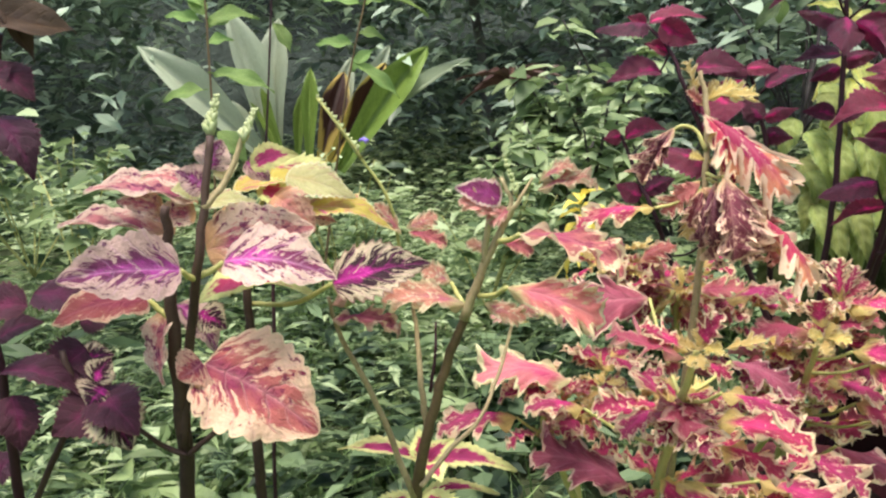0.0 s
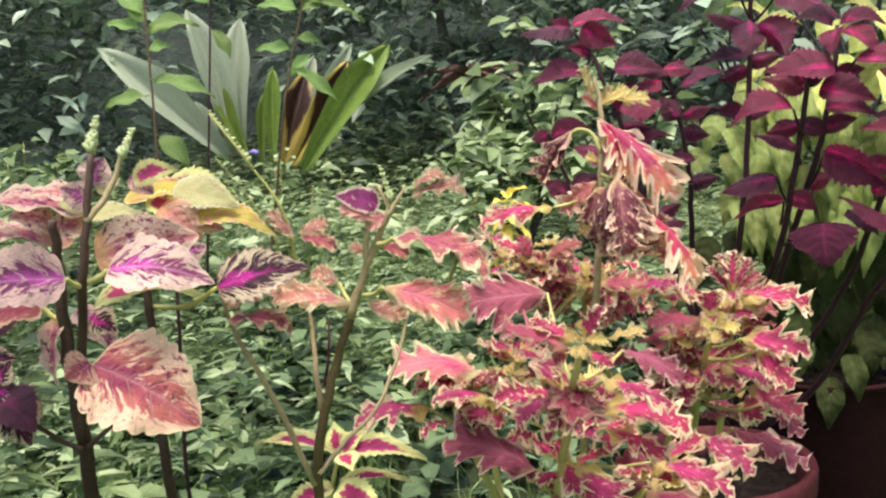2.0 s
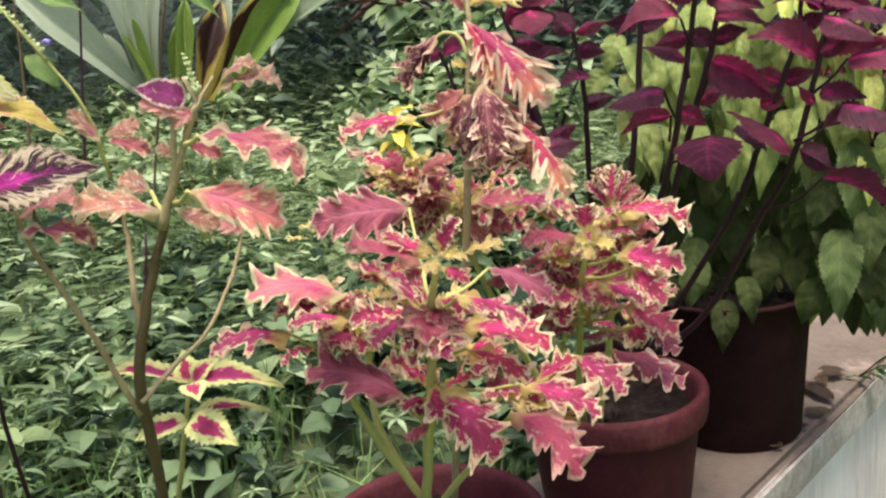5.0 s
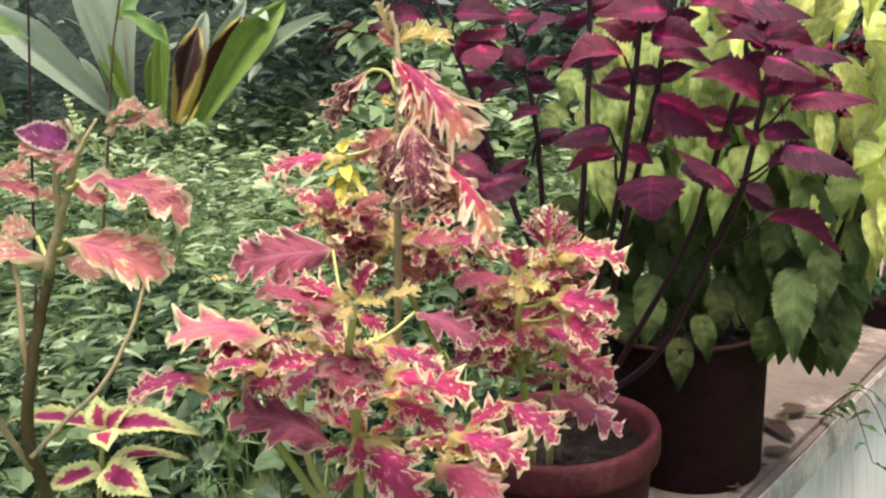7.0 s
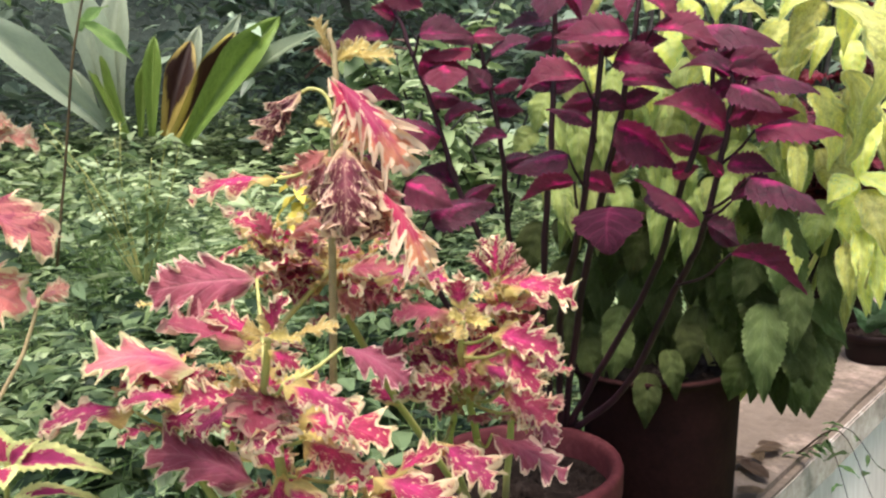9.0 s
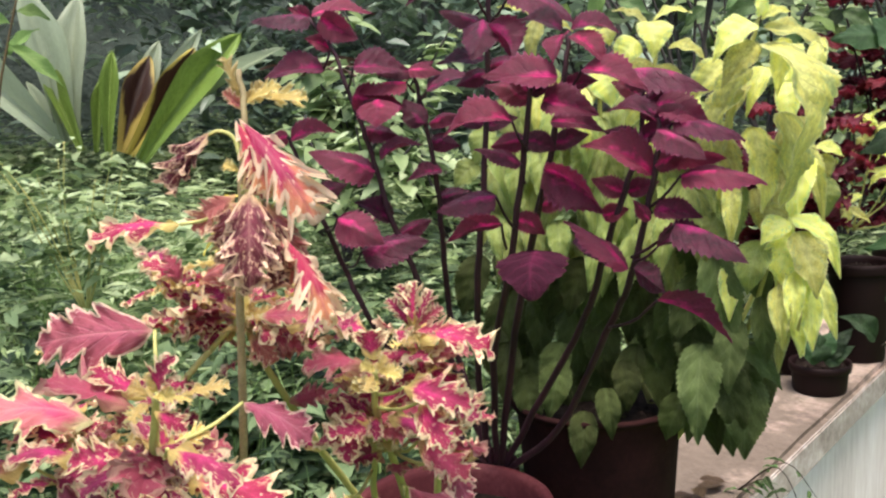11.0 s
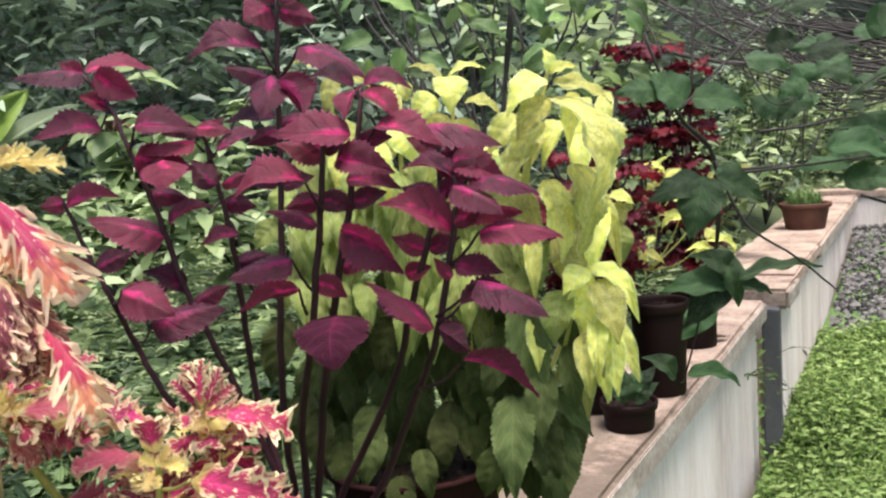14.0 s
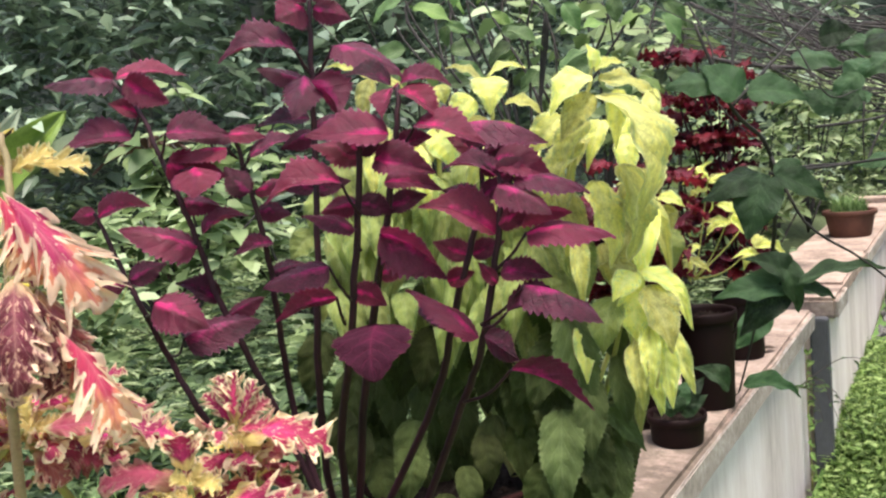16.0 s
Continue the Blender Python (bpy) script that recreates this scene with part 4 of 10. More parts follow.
def bud_spike(plant, base, top, r, violet=False):
    """A flower spike: a thin axis with whorls of small pointed buds."""
    b, t = Vector(base), Vector(top)
    rng = random.Random(int(1e4 * abs(b.x)))
    v, f = tube([b, b.lerp(t, 0.5), t], r * 0.35, r * 0.2, 6)
    axis = part("spike_axis", mesh_from("spike_axis", v, f, M_STEM_GREEN), plant)
    verts, faces = [], []
    n = 8 if not violet else 13
    for i in range(n):
        c = b.lerp(t, 0.12 + 0.88 * i / (n - 1))
        rr = r * (1.05 - 0.6 * i / n) * (1.0 if not violet else 0.6) * rng.uniform(0.8, 1.2)
        for k in range(4):
            a = k * 1.571 + i * 0.8
            d = Vector((math.cos(a), math.sin(a), 1.5)).normalized()
            tv, tf = tube([c, c + d * rr, c + d * rr * 1.9], rr * 0.62, rr * 0.3, 6)
            q = len(verts)
            verts += tv
            faces += [tuple(q + m for m in g) for g in tf]
    tagged(part("bud_head", mesh_from("bud_head", verts, faces, M_BUD), axis), kind="stuff")
    if violet:
        c = b.lerp(t, 0.28) + Vector((0.006, 0.004, 0))
        v, f = tube([c, c + Vector((0.003, 0.002, 0.001)), c + Vector((0.006, 0.003, -0.001))], 0.0008, 0.002, 8)
        part("floret", mesh_from("floret", v, f, M_VIOLET), axis, "tiny violet floret")


def sprig(plant, kind, at, n, size, seed, squat=0.8, lift=0.1):
    """A rosette of leaves round a stem tip."""
    rng = random.Random(seed)
    for i in range(n):
        a = i * 2.4 + rng.uniform(-0.3, 0.3)
        ln = size * rng.uniform(0.6, 1.15)
        up = rng.uniform(lift - 0.35, lift + 0.25)
        b = Vector(at) + Vector((math.cos(a), math.sin(a), 0)) * (0.1 * size) + Vector((0, 0, rng.uniform(-0.3, 0.1) * size))
        leaf(plant, kind, b, b + Vector((math.cos(a), math.sin(a), up)) * ln, ln * squat * rng.uniform(0.75, 1.15), rng.uniform(-30, 30))


def creeper(at, n, seed, reach=0.25):
    """A small creeping weed hanging on the wall's edge."""
    rng = random.Random(seed)
    p = thing("creeping_weed", at, "thin creeping green weed on the wall edge", "weed", "creeping weeds")
    for k in range(n):
        d = Vector((rng.uniform(0.2, 0.9), rng.uniform(-1, 1), rng.uniform(-0.5, 0.5))) * reach
        pts = [Vector(at), Vector(at) + d * 0.5 + Vector((0.02, 0, 0.04)), Vector(at) + d + Vector((0.02, 0, -0.1 * rng.random()))]
        stem(p, M_STEM_BROWN, pts, 0.0014, 0.0007)
        for i in range(7):
            c = pts[0].lerp(pts[1], i / 3) if i < 3 else pts[1].lerp(pts[2], (i - 3) / 3)
            leaf(p, K_HIGH, c, c + rand_dir(rng, rng.uniform(-0.4, 0.4)) * rng.uniform(0.025, 0.045), rng.uniform(0.008, 0.014), rng.uniform(-40, 40))


def climber(at, height, seed):
    """A small climbing weed: one upright stem with leaf pairs against the wall."""
    rng = random.Random(seed)
    p = thing("climbing_weed", at, "thin green weed climbing up the wall beside the pier", "weed")
    pts = [Vector(at) + Vector((0.008, 0.015 * math.sin(2.1 * i), height * i / 5)) for i in range(6)]
    stem(p, M_STEM_GREEN, pts, 0.003, 0.0012)
    for i in range(22):
        c = pts[0].lerp(pts[-1], (i + 1) / 23)
        leaf(p, K_SEED, c, c + Vector((rng.uniform(0.01, 0.03), (-1) ** i * 0.05, rng.uniform(-0.03, 0.03))), rng.uniform(0.014, 0.022), rng.uniform(20, 60))


def fallen_leaf(at, turn, size):
    p = new("fallen_leaf", chooser.choice(K_DRY))
    p.matrix_basis = pose(at[0], at[1], at[2], 4, 3, turn) @ Matrix.Diagonal((0.5 * size, size, 0.35 * size, 1))
    tagged(p, "dry curled brown leaf lying on the wall cap", "fallen leaf", "fallen leaves")


def petals(plant, at):
    me = leaf_mesh("petal", M_YELLOW, "plain", 3, 0.25, 0.3, 0.02)
    for i in range(13):
        a = i * 2.4
        b = Vector(at) + Vector((0, 0, -0.005 * i))
        t = b + Vector((math.cos(a), math.sin(a), 0.5 - 0.15 * i)) * 0.042
        ob = leaf(plant, [me], b, t, 0.02, 0)
        ob.name = "petal"


def red_coleus(at, seed, lean=0.0, tall=1.0):
    """Dark red frilled coleus: several dark stems with leaf whorls to the top."""
    rng = random.Random(int(seed * 100))
    p = thing("coleus_plant", at, "dark red frilled coleus on black stems", "coleus plant", "coleus plants")
    for k in range(5):
        a = k * 1.25 + rng.uniform(-0.3, 0.3)
        top = Vector(at) + Vector((lean + 0.11 * math.cos(a), 0.11 * math.sin(a), tall * rng.uniform(0.42, 0.78)))
        mid = Vector(at).lerp(top, 0.5) + Vector((rng.uniform(-0.03, 0.03), rng.uniform(-0.03, 0.03), 0))
        stem(p, M_STEM_DARK, [at, mid, top], 0.005, 0.0025)
        for i in range(6):
            c = Vector(at).lerp(top, 0.15 + 0.85 * i / 5)
            for m in range(4 if i < 5 else 5):
                b = m * 1.571 + i * 0.8 + k
                size = rng.uniform(0.095, 0.135) * (1.0 if i < 5 else 0.8)
                tip = c + Vector((math.cos(b), math.sin(b), rng.uniform(-0.45, 0.15))) * size
                leaf(p, K_RED, c, tip, size * rng.uniform(0.7, 0.95), rng.uniform(-25, 25))
    return p


def bowl_grass(at):
    rng = random.Random(2)
    rows = [(Vector(at) + Vector((rng.uniform(-0.1, 0.1), rng.uniform(-0.1, 0.1), 0)), rand_dir(rng), rng.uniform(0.06, 0.16), 0.003, rng.uniform(0.3, 1.1)) for _ in range(260)]
    blade_cloud("bowl_grass", M_GRASS, rows, "pale straggling grass growing in a clay bowl", "grass")


# ---- plants ----
purple = thing("coleus_plant", (-0.585, 1.585, 0.835), "tall deep purple coleus with serrated leaves in a clay pot", "coleus plant", "coleus plants")
lime = thing("coleus_plant", (-0.45, 1.735, 0.86), "lime yellow coleus with drooping leaves, green below", "coleus plant", "coleus plants")
stem(purple, M_STEM_DARK, [(-0.514, 1.537, 0.867), (-0.480, 1.474, 1.041), (-0.434, 1.427, 1.213), (-0.411, 1.419, 1.332), (-0.400, 1.424, 1.487), (-0.392, 1.423, 1.578), (-0.389, 1.427, 1.639)], 0.0056, 0.0026)
stem(purple, M_STEM_DARK, [(-0.508, 1.541, 0.867), (-0.432, 1.451, 1.086), (-0.342, 1.375, 1.230), (-0.301, 1.357, 1.366), (-0.283, 1.350, 1.443), (-0.282, 1.351, 1.458)], 0.0056, 0.0026)
stem(purple, M_STEM_DARK, [(-0.505, 1.544, 0.867), (-0.403, 1.465, 1.130), (-0.312, 1.403, 1.314), (-0.285, 1.395, 1.387), (-0.271, 1.407, 1.480), (-0.272, 1.417, 1.519)], 0.0056, 0.0026)
stem(purple, M_STEM_DARK, [(-0.500, 1.548, 0.867), (-0.376, 1.524, 0.976), (-0.261, 1.468, 1.147), (-0.196, 1.411, 1.226), (-0.166, 1.401, 1.313), (-0.148, 1.397, 1.387), (-0.149, 1.398, 1.420)], 0.0056, 0.0026)
stem(purple, M_STEM_DARK, [(-0.503, 1.546, 0.867), (-0.422, 1.523, 0.988), (-0.308, 1.489, 1.151), (-0.239, 1.444, 1.277), (-0.217, 1.444, 1.332), (-0.199, 1.450, 1.397), (-0.197, 1.453, 1.446)], 0.0056, 0.0026)
stem(purple, M_STEM_DARK, [(-0.511, 1.539, 0.867), (-0.557, 1.491, 1.077), (-0.576, 1.456, 1.189), (-0.595, 1.430, 1.276), (-0.606, 1.417, 1.350), (-0.613, 1.401, 1.412), (-0.626, 1.389, 1.467), (-0.644, 1.380, 1.529), (-0.676, 1.369, 1.571)], 0.0056, 0.0026)
stem(purple, M_STEM_DARK, [(-0.524, 1.552, 0.859), (-0.578, 1.537, 1.061), (-0.562, 1.503, 1.207), (-0.541, 1.475, 1.309), (-0.539, 1.459, 1.392), (-0.550, 1.452, 1.464), (-0.553, 1.448, 1.491)], 0.0056, 0.0026)
stem(purple, M_STEM_DARK, [(-0.527, 1.550, 0.859), (-0.646, 1.486, 1.028), (-0.673, 1.439, 1.127), (-0.695, 1.422, 1.195), (-0.691, 1.384, 1.273), (-0.709, 1.373, 1.328), (-0.723, 1.363, 1.383), (-0.729, 1.357, 1.407)], 0.0056, 0.0026)
leaf(purple, K_PURPLE, (-0.683, 1.376, 1.572), (-0.700, 1.353, 1.587), 0.022, -82)
leaf(purple, K_PURPLE, (-0.652, 1.386, 1.527), (-0.675, 1.358, 1.543), 0.025, -80)
leaf(purple, K_PURPLE, (-0.620, 1.408, 1.410), (-0.584, 1.444, 1.399), 0.032, 59)
leaf(purple, K_PURPLE, (-0.603, 1.437, 1.275), (-0.642, 1.401, 1.306), 0.037, -54)
leaf(purple, K_PURPLE, (-0.601, 1.448, 1.251), (-0.567, 1.486, 1.273), 0.033, 49)
leaf(purple, K_PURPLE, (-0.406, 1.432, 1.487), (-0.369, 1.460, 1.492), 0.028, 64)
leaf(purple, K_PURPLE, (-0.407, 1.431, 1.479), (-0.438, 1.405, 1.464), 0.026, -76)
leaf(purple, K_PURPLE, (-0.418, 1.434, 1.415), (-0.451, 1.406, 1.423), 0.027, -74)
leaf(purple, K_PURPLE, (-0.418, 1.434, 1.411), (-0.383, 1.462, 1.420), 0.027, 74)
leaf(purple, K_PURPLE, (-0.289, 1.358, 1.450), (-0.308, 1.343, 1.483), 0.025, -72)
leaf(purple, K_PURPLE, (-0.289, 1.358, 1.449), (-0.266, 1.374, 1.472), 0.025, 76)
leaf(purple, K_PURPLE, (-0.305, 1.369, 1.398), (-0.337, 1.343, 1.390), 0.027, -72)
leaf(purple, K_PURPLE, (-0.305, 1.369, 1.397), (-0.274, 1.390, 1.383), 0.029, 72)
leaf(purple, K_PURPLE, (-0.290, 1.404, 1.389), (-0.319, 1.384, 1.404), 0.024, -72)
leaf(purple, K_PURPLE, (-0.289, 1.405, 1.388), (-0.254, 1.428, 1.399), 0.026, 72)
leaf(purple, K_PURPLE, (-0.279, 1.414, 1.454), (-0.246, 1.436, 1.461), 0.024, 70)
leaf(purple, K_PURPLE, (-0.202, 1.461, 1.443), (-0.233, 1.443, 1.458), 0.024, -75)
leaf(purple, K_PURPLE, (-0.196, 1.453, 1.435), (-0.163, 1.471, 1.448), 0.024, 68)
leaf(purple, K_PURPLE, (-0.201, 1.448, 1.392), (-0.236, 1.428, 1.402), 0.027, -72)
leaf(purple, K_PURPLE, (-0.199, 1.449, 1.391), (-0.168, 1.467, 1.409), 0.024, 70)
leaf(purple, K_PURPLE, (-0.222, 1.452, 1.328), (-0.257, 1.433, 1.346), 0.028, -69)
leaf(purple, K_PURPLE, (-0.220, 1.454, 1.328), (-0.188, 1.473, 1.340), 0.025, 69)
leaf(purple, K_PURPLE, (-0.318, 1.411, 1.312), (-0.289, 1.433, 1.324), 0.027, 68)
leaf(purple, K_PURPLE, (-0.323, 1.368, 1.304), (-0.292, 1.386, 1.283), 0.029, 65)
leaf(purple, K_PURPLE, (-0.548, 1.483, 1.306), (-0.512, 1.515, 1.313), 0.029, 66)
leaf(purple, K_PURPLE, (-0.546, 1.467, 1.390), (-0.513, 1.496, 1.381), 0.030, 72)
leaf(purple, K_PURPLE, (-0.551, 1.450, 1.484), (-0.532, 1.468, 1.502), 0.021, 78)
leaf(purple, K_PURPLE, (-0.149, 1.398, 1.413), (-0.126, 1.411, 1.430), 0.023, 73)
leaf(purple, K_PURPLE, (-0.148, 1.399, 1.417), (-0.168, 1.389, 1.437), 0.022, -73)
leaf(purple, K_PURPLE, (-0.151, 1.393, 1.365), (-0.120, 1.411, 1.382), 0.026, 70)
leaf(purple, K_PURPLE, (-0.674, 1.371, 1.573), (-0.726, 1.305, 1.568), 0.050, -32)
leaf(purple, K_PURPLE, (-0.673, 1.372, 1.574), (-0.615, 1.437, 1.574), 0.052, 27)
leaf(purple, K_PURPLE, (-0.650, 1.368, 1.569), (-0.604, 1.394, 1.536), 0.043, -83)
leaf(purple, K_PURPLE, (-0.661, 1.377, 1.500), (-0.714, 1.312, 1.489), 0.051, -42, (-0.644, 1.380, 1.529))
leaf(purple, K_PURPLE, (-0.604, 1.382, 1.499), (-0.551, 1.437, 1.491), 0.046, 53, (-0.626, 1.389, 1.467))
leaf(purple, K_PURPLE, (-0.551, 1.436, 1.491), (-0.518, 1.468, 1.483), 0.028, 52)
leaf(purple, K_PURPLE, (-0.554, 1.447, 1.491), (-0.590, 1.411, 1.487), 0.030, -37)
leaf(purple, K_PURPLE, (-0.554, 1.434, 1.475), (-0.605, 1.382, 1.464), 0.044, -26, (-0.553, 1.449, 1.460))
leaf(purple, K_PURPLE, (-0.527, 1.446, 1.461), (-0.477, 1.490, 1.480), 0.042, 28, (-0.551, 1.451, 1.446))
leaf(purple, K_PURPLE, (-0.599, 1.373, 1.459), (-0.564, 1.439, 1.439), 0.051, -72)
leaf(purple, K_PURPLE, (-0.569, 1.390, 1.454), (-0.543, 1.359, 1.416), 0.060, 5, (-0.622, 1.392, 1.454))
leaf(purple, K_PURPLE, (-0.531, 1.441, 1.415), (-0.552, 1.423, 1.451), 0.037, -74)
leaf(purple, K_PURPLE, (-0.540, 1.460, 1.416), (-0.502, 1.495, 1.426), 0.032, 36)
leaf(purple, K_PURPLE, (-0.601, 1.409, 1.352), (-0.664, 1.340, 1.384), 0.060, -43)
leaf(purple, K_PURPLE, (-0.596, 1.415, 1.366), (-0.553, 1.460, 1.385), 0.039, 20)
leaf(purple, K_PURPLE, (-0.718, 1.354, 1.400), (-0.676, 1.406, 1.409), 0.041, 39)
leaf(purple, K_PURPLE, (-0.728, 1.358, 1.407), (-0.746, 1.334, 1.402), 0.026, -73)
leaf(purple, K_PURPLE, (-0.525, 1.468, 1.348), (-0.562, 1.432, 1.336), 0.032, -35)
leaf(purple, K_PURPLE, (-0.590, 1.321, 1.296), (-0.523, 1.342, 1.262), 0.056, 53, (-0.688, 1.386, 1.264))
leaf(purple, K_PURPLE, (-0.572, 1.345, 1.247), (-0.521, 1.428, 1.254), 0.059, 39, (-0.694, 1.424, 1.200))
leaf(purple, K_PURPLE, (-0.706, 1.373, 1.307), (-0.733, 1.342, 1.329), 0.038, -69)
leaf(purple, K_PURPLE, (-0.703, 1.378, 1.315), (-0.672, 1.417, 1.330), 0.033, 70)
leaf(purple, K_PURPLE, (-0.391, 1.416, 1.622), (-0.398, 1.375, 1.604), 0.046, -65)
leaf(purple, K_PURPLE, (-0.383, 1.423, 1.619), (-0.350, 1.451, 1.604), 0.030, 84)
leaf(purple, K_PURPLE, (-0.389, 1.428, 1.634), (-0.410, 1.408, 1.650), 0.026, -87)
leaf(purple, K_PURPLE, (-0.389, 1.428, 1.634), (-0.360, 1.448, 1.644), 0.026, 85)
leaf(purple, K_PURPLE, (-0.384, 1.419, 1.635), (-0.361, 1.395, 1.653), 0.029, 7)
leaf(purple, K_PURPLE, (-0.393, 1.397, 1.572), (-0.458, 1.340, 1.564), 0.052, -41, (-0.395, 1.424, 1.544))
leaf(purple, K_PURPLE, (-0.347, 1.407, 1.571), (-0.278, 1.437, 1.528), 0.052, 36, (-0.395, 1.425, 1.539))
leaf(purple, K_PURPLE, (-0.401, 1.419, 1.538), (-0.442, 1.383, 1.557), 0.035, -47)
leaf(purple, K_PURPLE, (-0.382, 1.396, 1.543), (-0.364, 1.349, 1.491), 0.044, -13)
leaf(purple, K_PURPLE, (-0.365, 1.385, 1.534), (-0.316, 1.362, 1.481), 0.052, -89)
leaf(purple, K_PURPLE, (-0.402, 1.421, 1.496), (-0.449, 1.381, 1.493), 0.037, -35)
leaf(purple, K_PURPLE, (-0.273, 1.405, 1.518), (-0.313, 1.375, 1.532), 0.031, -47)
leaf(purple, K_PURPLE, (-0.270, 1.418, 1.520), (-0.223, 1.448, 1.513), 0.034, 37)
leaf(purple, K_PURPLE, (-0.259, 1.390, 1.514), (-0.249, 1.350, 1.481), 0.032, 16)
leaf(purple, K_PURPLE, (-0.259, 1.402, 1.513), (-0.214, 1.408, 1.475), 0.035, 29)
leaf(purple, K_PURPLE, (-0.251, 1.361, 1.466), (-0.319, 1.309, 1.471), 0.051, -46)
leaf(purple, K_PURPLE, (-0.239, 1.393, 1.474), (-0.168, 1.412, 1.446), 0.047, 31, (-0.271, 1.407, 1.449))
leaf(purple, K_PURPLE, (-0.293, 1.368, 1.446), (-0.335, 1.335, 1.462), 0.034, -51)
leaf(purple, K_PURPLE, (-0.199, 1.417, 1.470), (-0.120, 1.459, 1.443), 0.056, 27)
leaf(purple, K_PURPLE, (-0.271, 1.359, 1.441), (-0.208, 1.376, 1.422), 0.041, 62)
leaf(purple, K_PURPLE, (-0.270, 1.371, 1.417), (-0.218, 1.404, 1.403), 0.038, 37)
leaf(purple, K_PURPLE, (-0.287, 1.321, 1.420), (-0.346, 1.271, 1.407), 0.048, -34, (-0.291, 1.353, 1.385))
leaf(purple, K_PURPLE, (-0.157, 1.406, 1.430), (-0.105, 1.431, 1.407), 0.037, 63)
leaf(purple, K_PURPLE, (-0.150, 1.398, 1.412), (-0.197, 1.371, 1.426), 0.033, -29)
leaf(purple, K_PURPLE, (-0.131, 1.396, 1.412), (-0.065, 1.426, 1.389), 0.045, 27, (-0.147, 1.398, 1.395))
leaf(purple, K_PURPLE, (-0.141, 1.379, 1.406), (-0.086, 1.382, 1.374), 0.038, 33)
leaf(purple, K_PURPLE, (-0.158, 1.399, 1.355), (-0.225, 1.363, 1.390), 0.050, -45)
leaf(purple, K_PURPLE, (-0.153, 1.416, 1.377), (-0.093, 1.444, 1.370), 0.040, -43)
leaf(purple, K_PURPLE, (-0.118, 1.387, 1.357), (-0.039, 1.420, 1.345), 0.052, 24, (-0.165, 1.402, 1.317))
leaf(purple, K_PURPLE, (-0.296, 1.348, 1.371), (-0.339, 1.315, 1.389), 0.035, -29, (-0.298, 1.356, 1.347))
leaf(purple, K_PURPLE, (-0.257, 1.338, 1.366), (-0.185, 1.343, 1.319), 0.052, -77, (-0.313, 1.401, 1.307))
leaf(purple, K_PURPLE, (-0.312, 1.318, 1.337), (-0.363, 1.272, 1.321), 0.042, -39, (-0.318, 1.357, 1.294))
leaf(purple, K_PURPLE, (-0.299, 1.310, 1.306), (-0.346, 1.266, 1.288), 0.040, 40, (-0.329, 1.356, 1.268))
leaf(purple, K_PLUM, (-0.242, 1.297, 1.282), (-0.218, 1.252, 1.239), 0.075, 2, (-0.335, 1.369, 1.237))
leaf(purple, K_PURPLE, (-0.150, 1.387, 1.318), (-0.103, 1.409, 1.310), 0.031, 47)
leaf(purple, K_PURPLE, (-0.120, 1.378, 1.307), (-0.043, 1.384, 1.270), 0.051, 19, (-0.186, 1.402, 1.261))
leaf(purple, K_PURPLE, (-0.140, 1.374, 1.280), (-0.083, 1.403, 1.283), 0.038, -48, (-0.184, 1.402, 1.256))
leaf(purple, K_PURPLE, (-0.183, 1.389, 1.250), (-0.260, 1.376, 1.301), 0.056, -4)
leaf(purple, K_PURPLE, (-0.168, 1.375, 1.255), (-0.123, 1.360, 1.236), 0.034, -89)
leaf(purple, K_PURPLE, (-0.143, 1.380, 1.221), (-0.068, 1.403, 1.178), 0.054, -38, (-0.249, 1.455, 1.158))
leaf(purple, K_PURPLE, (-0.157, 1.392, 1.306), (-0.175, 1.386, 1.329), 0.018, -42)
leaf(purple, K_PURPLE, (-0.243, 1.435, 1.300), (-0.217, 1.452, 1.309), 0.024, 67)
leaf(purple, K_PURPLE, (-0.266, 1.416, 1.279), (-0.225, 1.411, 1.246), 0.032, 13, (-0.256, 1.451, 1.243))
stem(lime, M_STEM_GREEN, [(-0.335, 1.783, 0.886), (-0.291, 1.761, 1.048), (-0.237, 1.726, 1.233), (-0.212, 1.715, 1.374)], 0.0060, 0.0030)
stem(lime, M_STEM_GREEN, [(-0.343, 1.779, 0.887), (-0.355, 1.784, 1.130), (-0.358, 1.769, 1.359), (-0.350, 1.774, 1.523)], 0.0060, 0.0030)
stem(lime, M_STEM_GREEN, [(-0.352, 1.785, 0.883), (-0.419, 1.749, 1.136), (-0.427, 1.732, 1.365), (-0.421, 1.735, 1.525)], 0.0060, 0.0030)
stem(lime, M_STEM_GREEN, [(-0.360, 1.780, 0.884), (-0.509, 1.722, 1.139), (-0.543, 1.720, 1.416), (-0.533, 1.725, 1.571)], 0.0060, 0.0030)
stem(lime, M_STEM_GREEN, [(-0.327, 1.787, 0.885), (-0.214, 1.759, 1.054), (-0.143, 1.736, 1.257)], 0.0050, 0.0030)
stem(lime, M_STEM_GREEN, [(-0.335, 1.794, 0.881), (-0.229, 1.853, 1.118), (-0.146, 1.875, 1.353)], 0.0050, 0.0030)
leaf(lime, K_LIME, (-0.525, 1.718, 1.568), (-0.585, 1.687, 1.591), 0.019, -46)
leaf(lime, K_LIME, (-0.519, 1.709, 1.565), (-0.533, 1.692, 1.506), 0.030, -66)
leaf(lime, K_LIME, (-0.523, 1.718, 1.566), (-0.477, 1.741, 1.544), 0.021, 45)
stem(lime, M_STEM_GREEN, [(-0.212, 1.715, 1.374), (-0.198, 1.717, 1.443), (-0.178, 1.718, 1.504), (-0.167, 1.719, 1.545)], 0.0045, 0.0020)
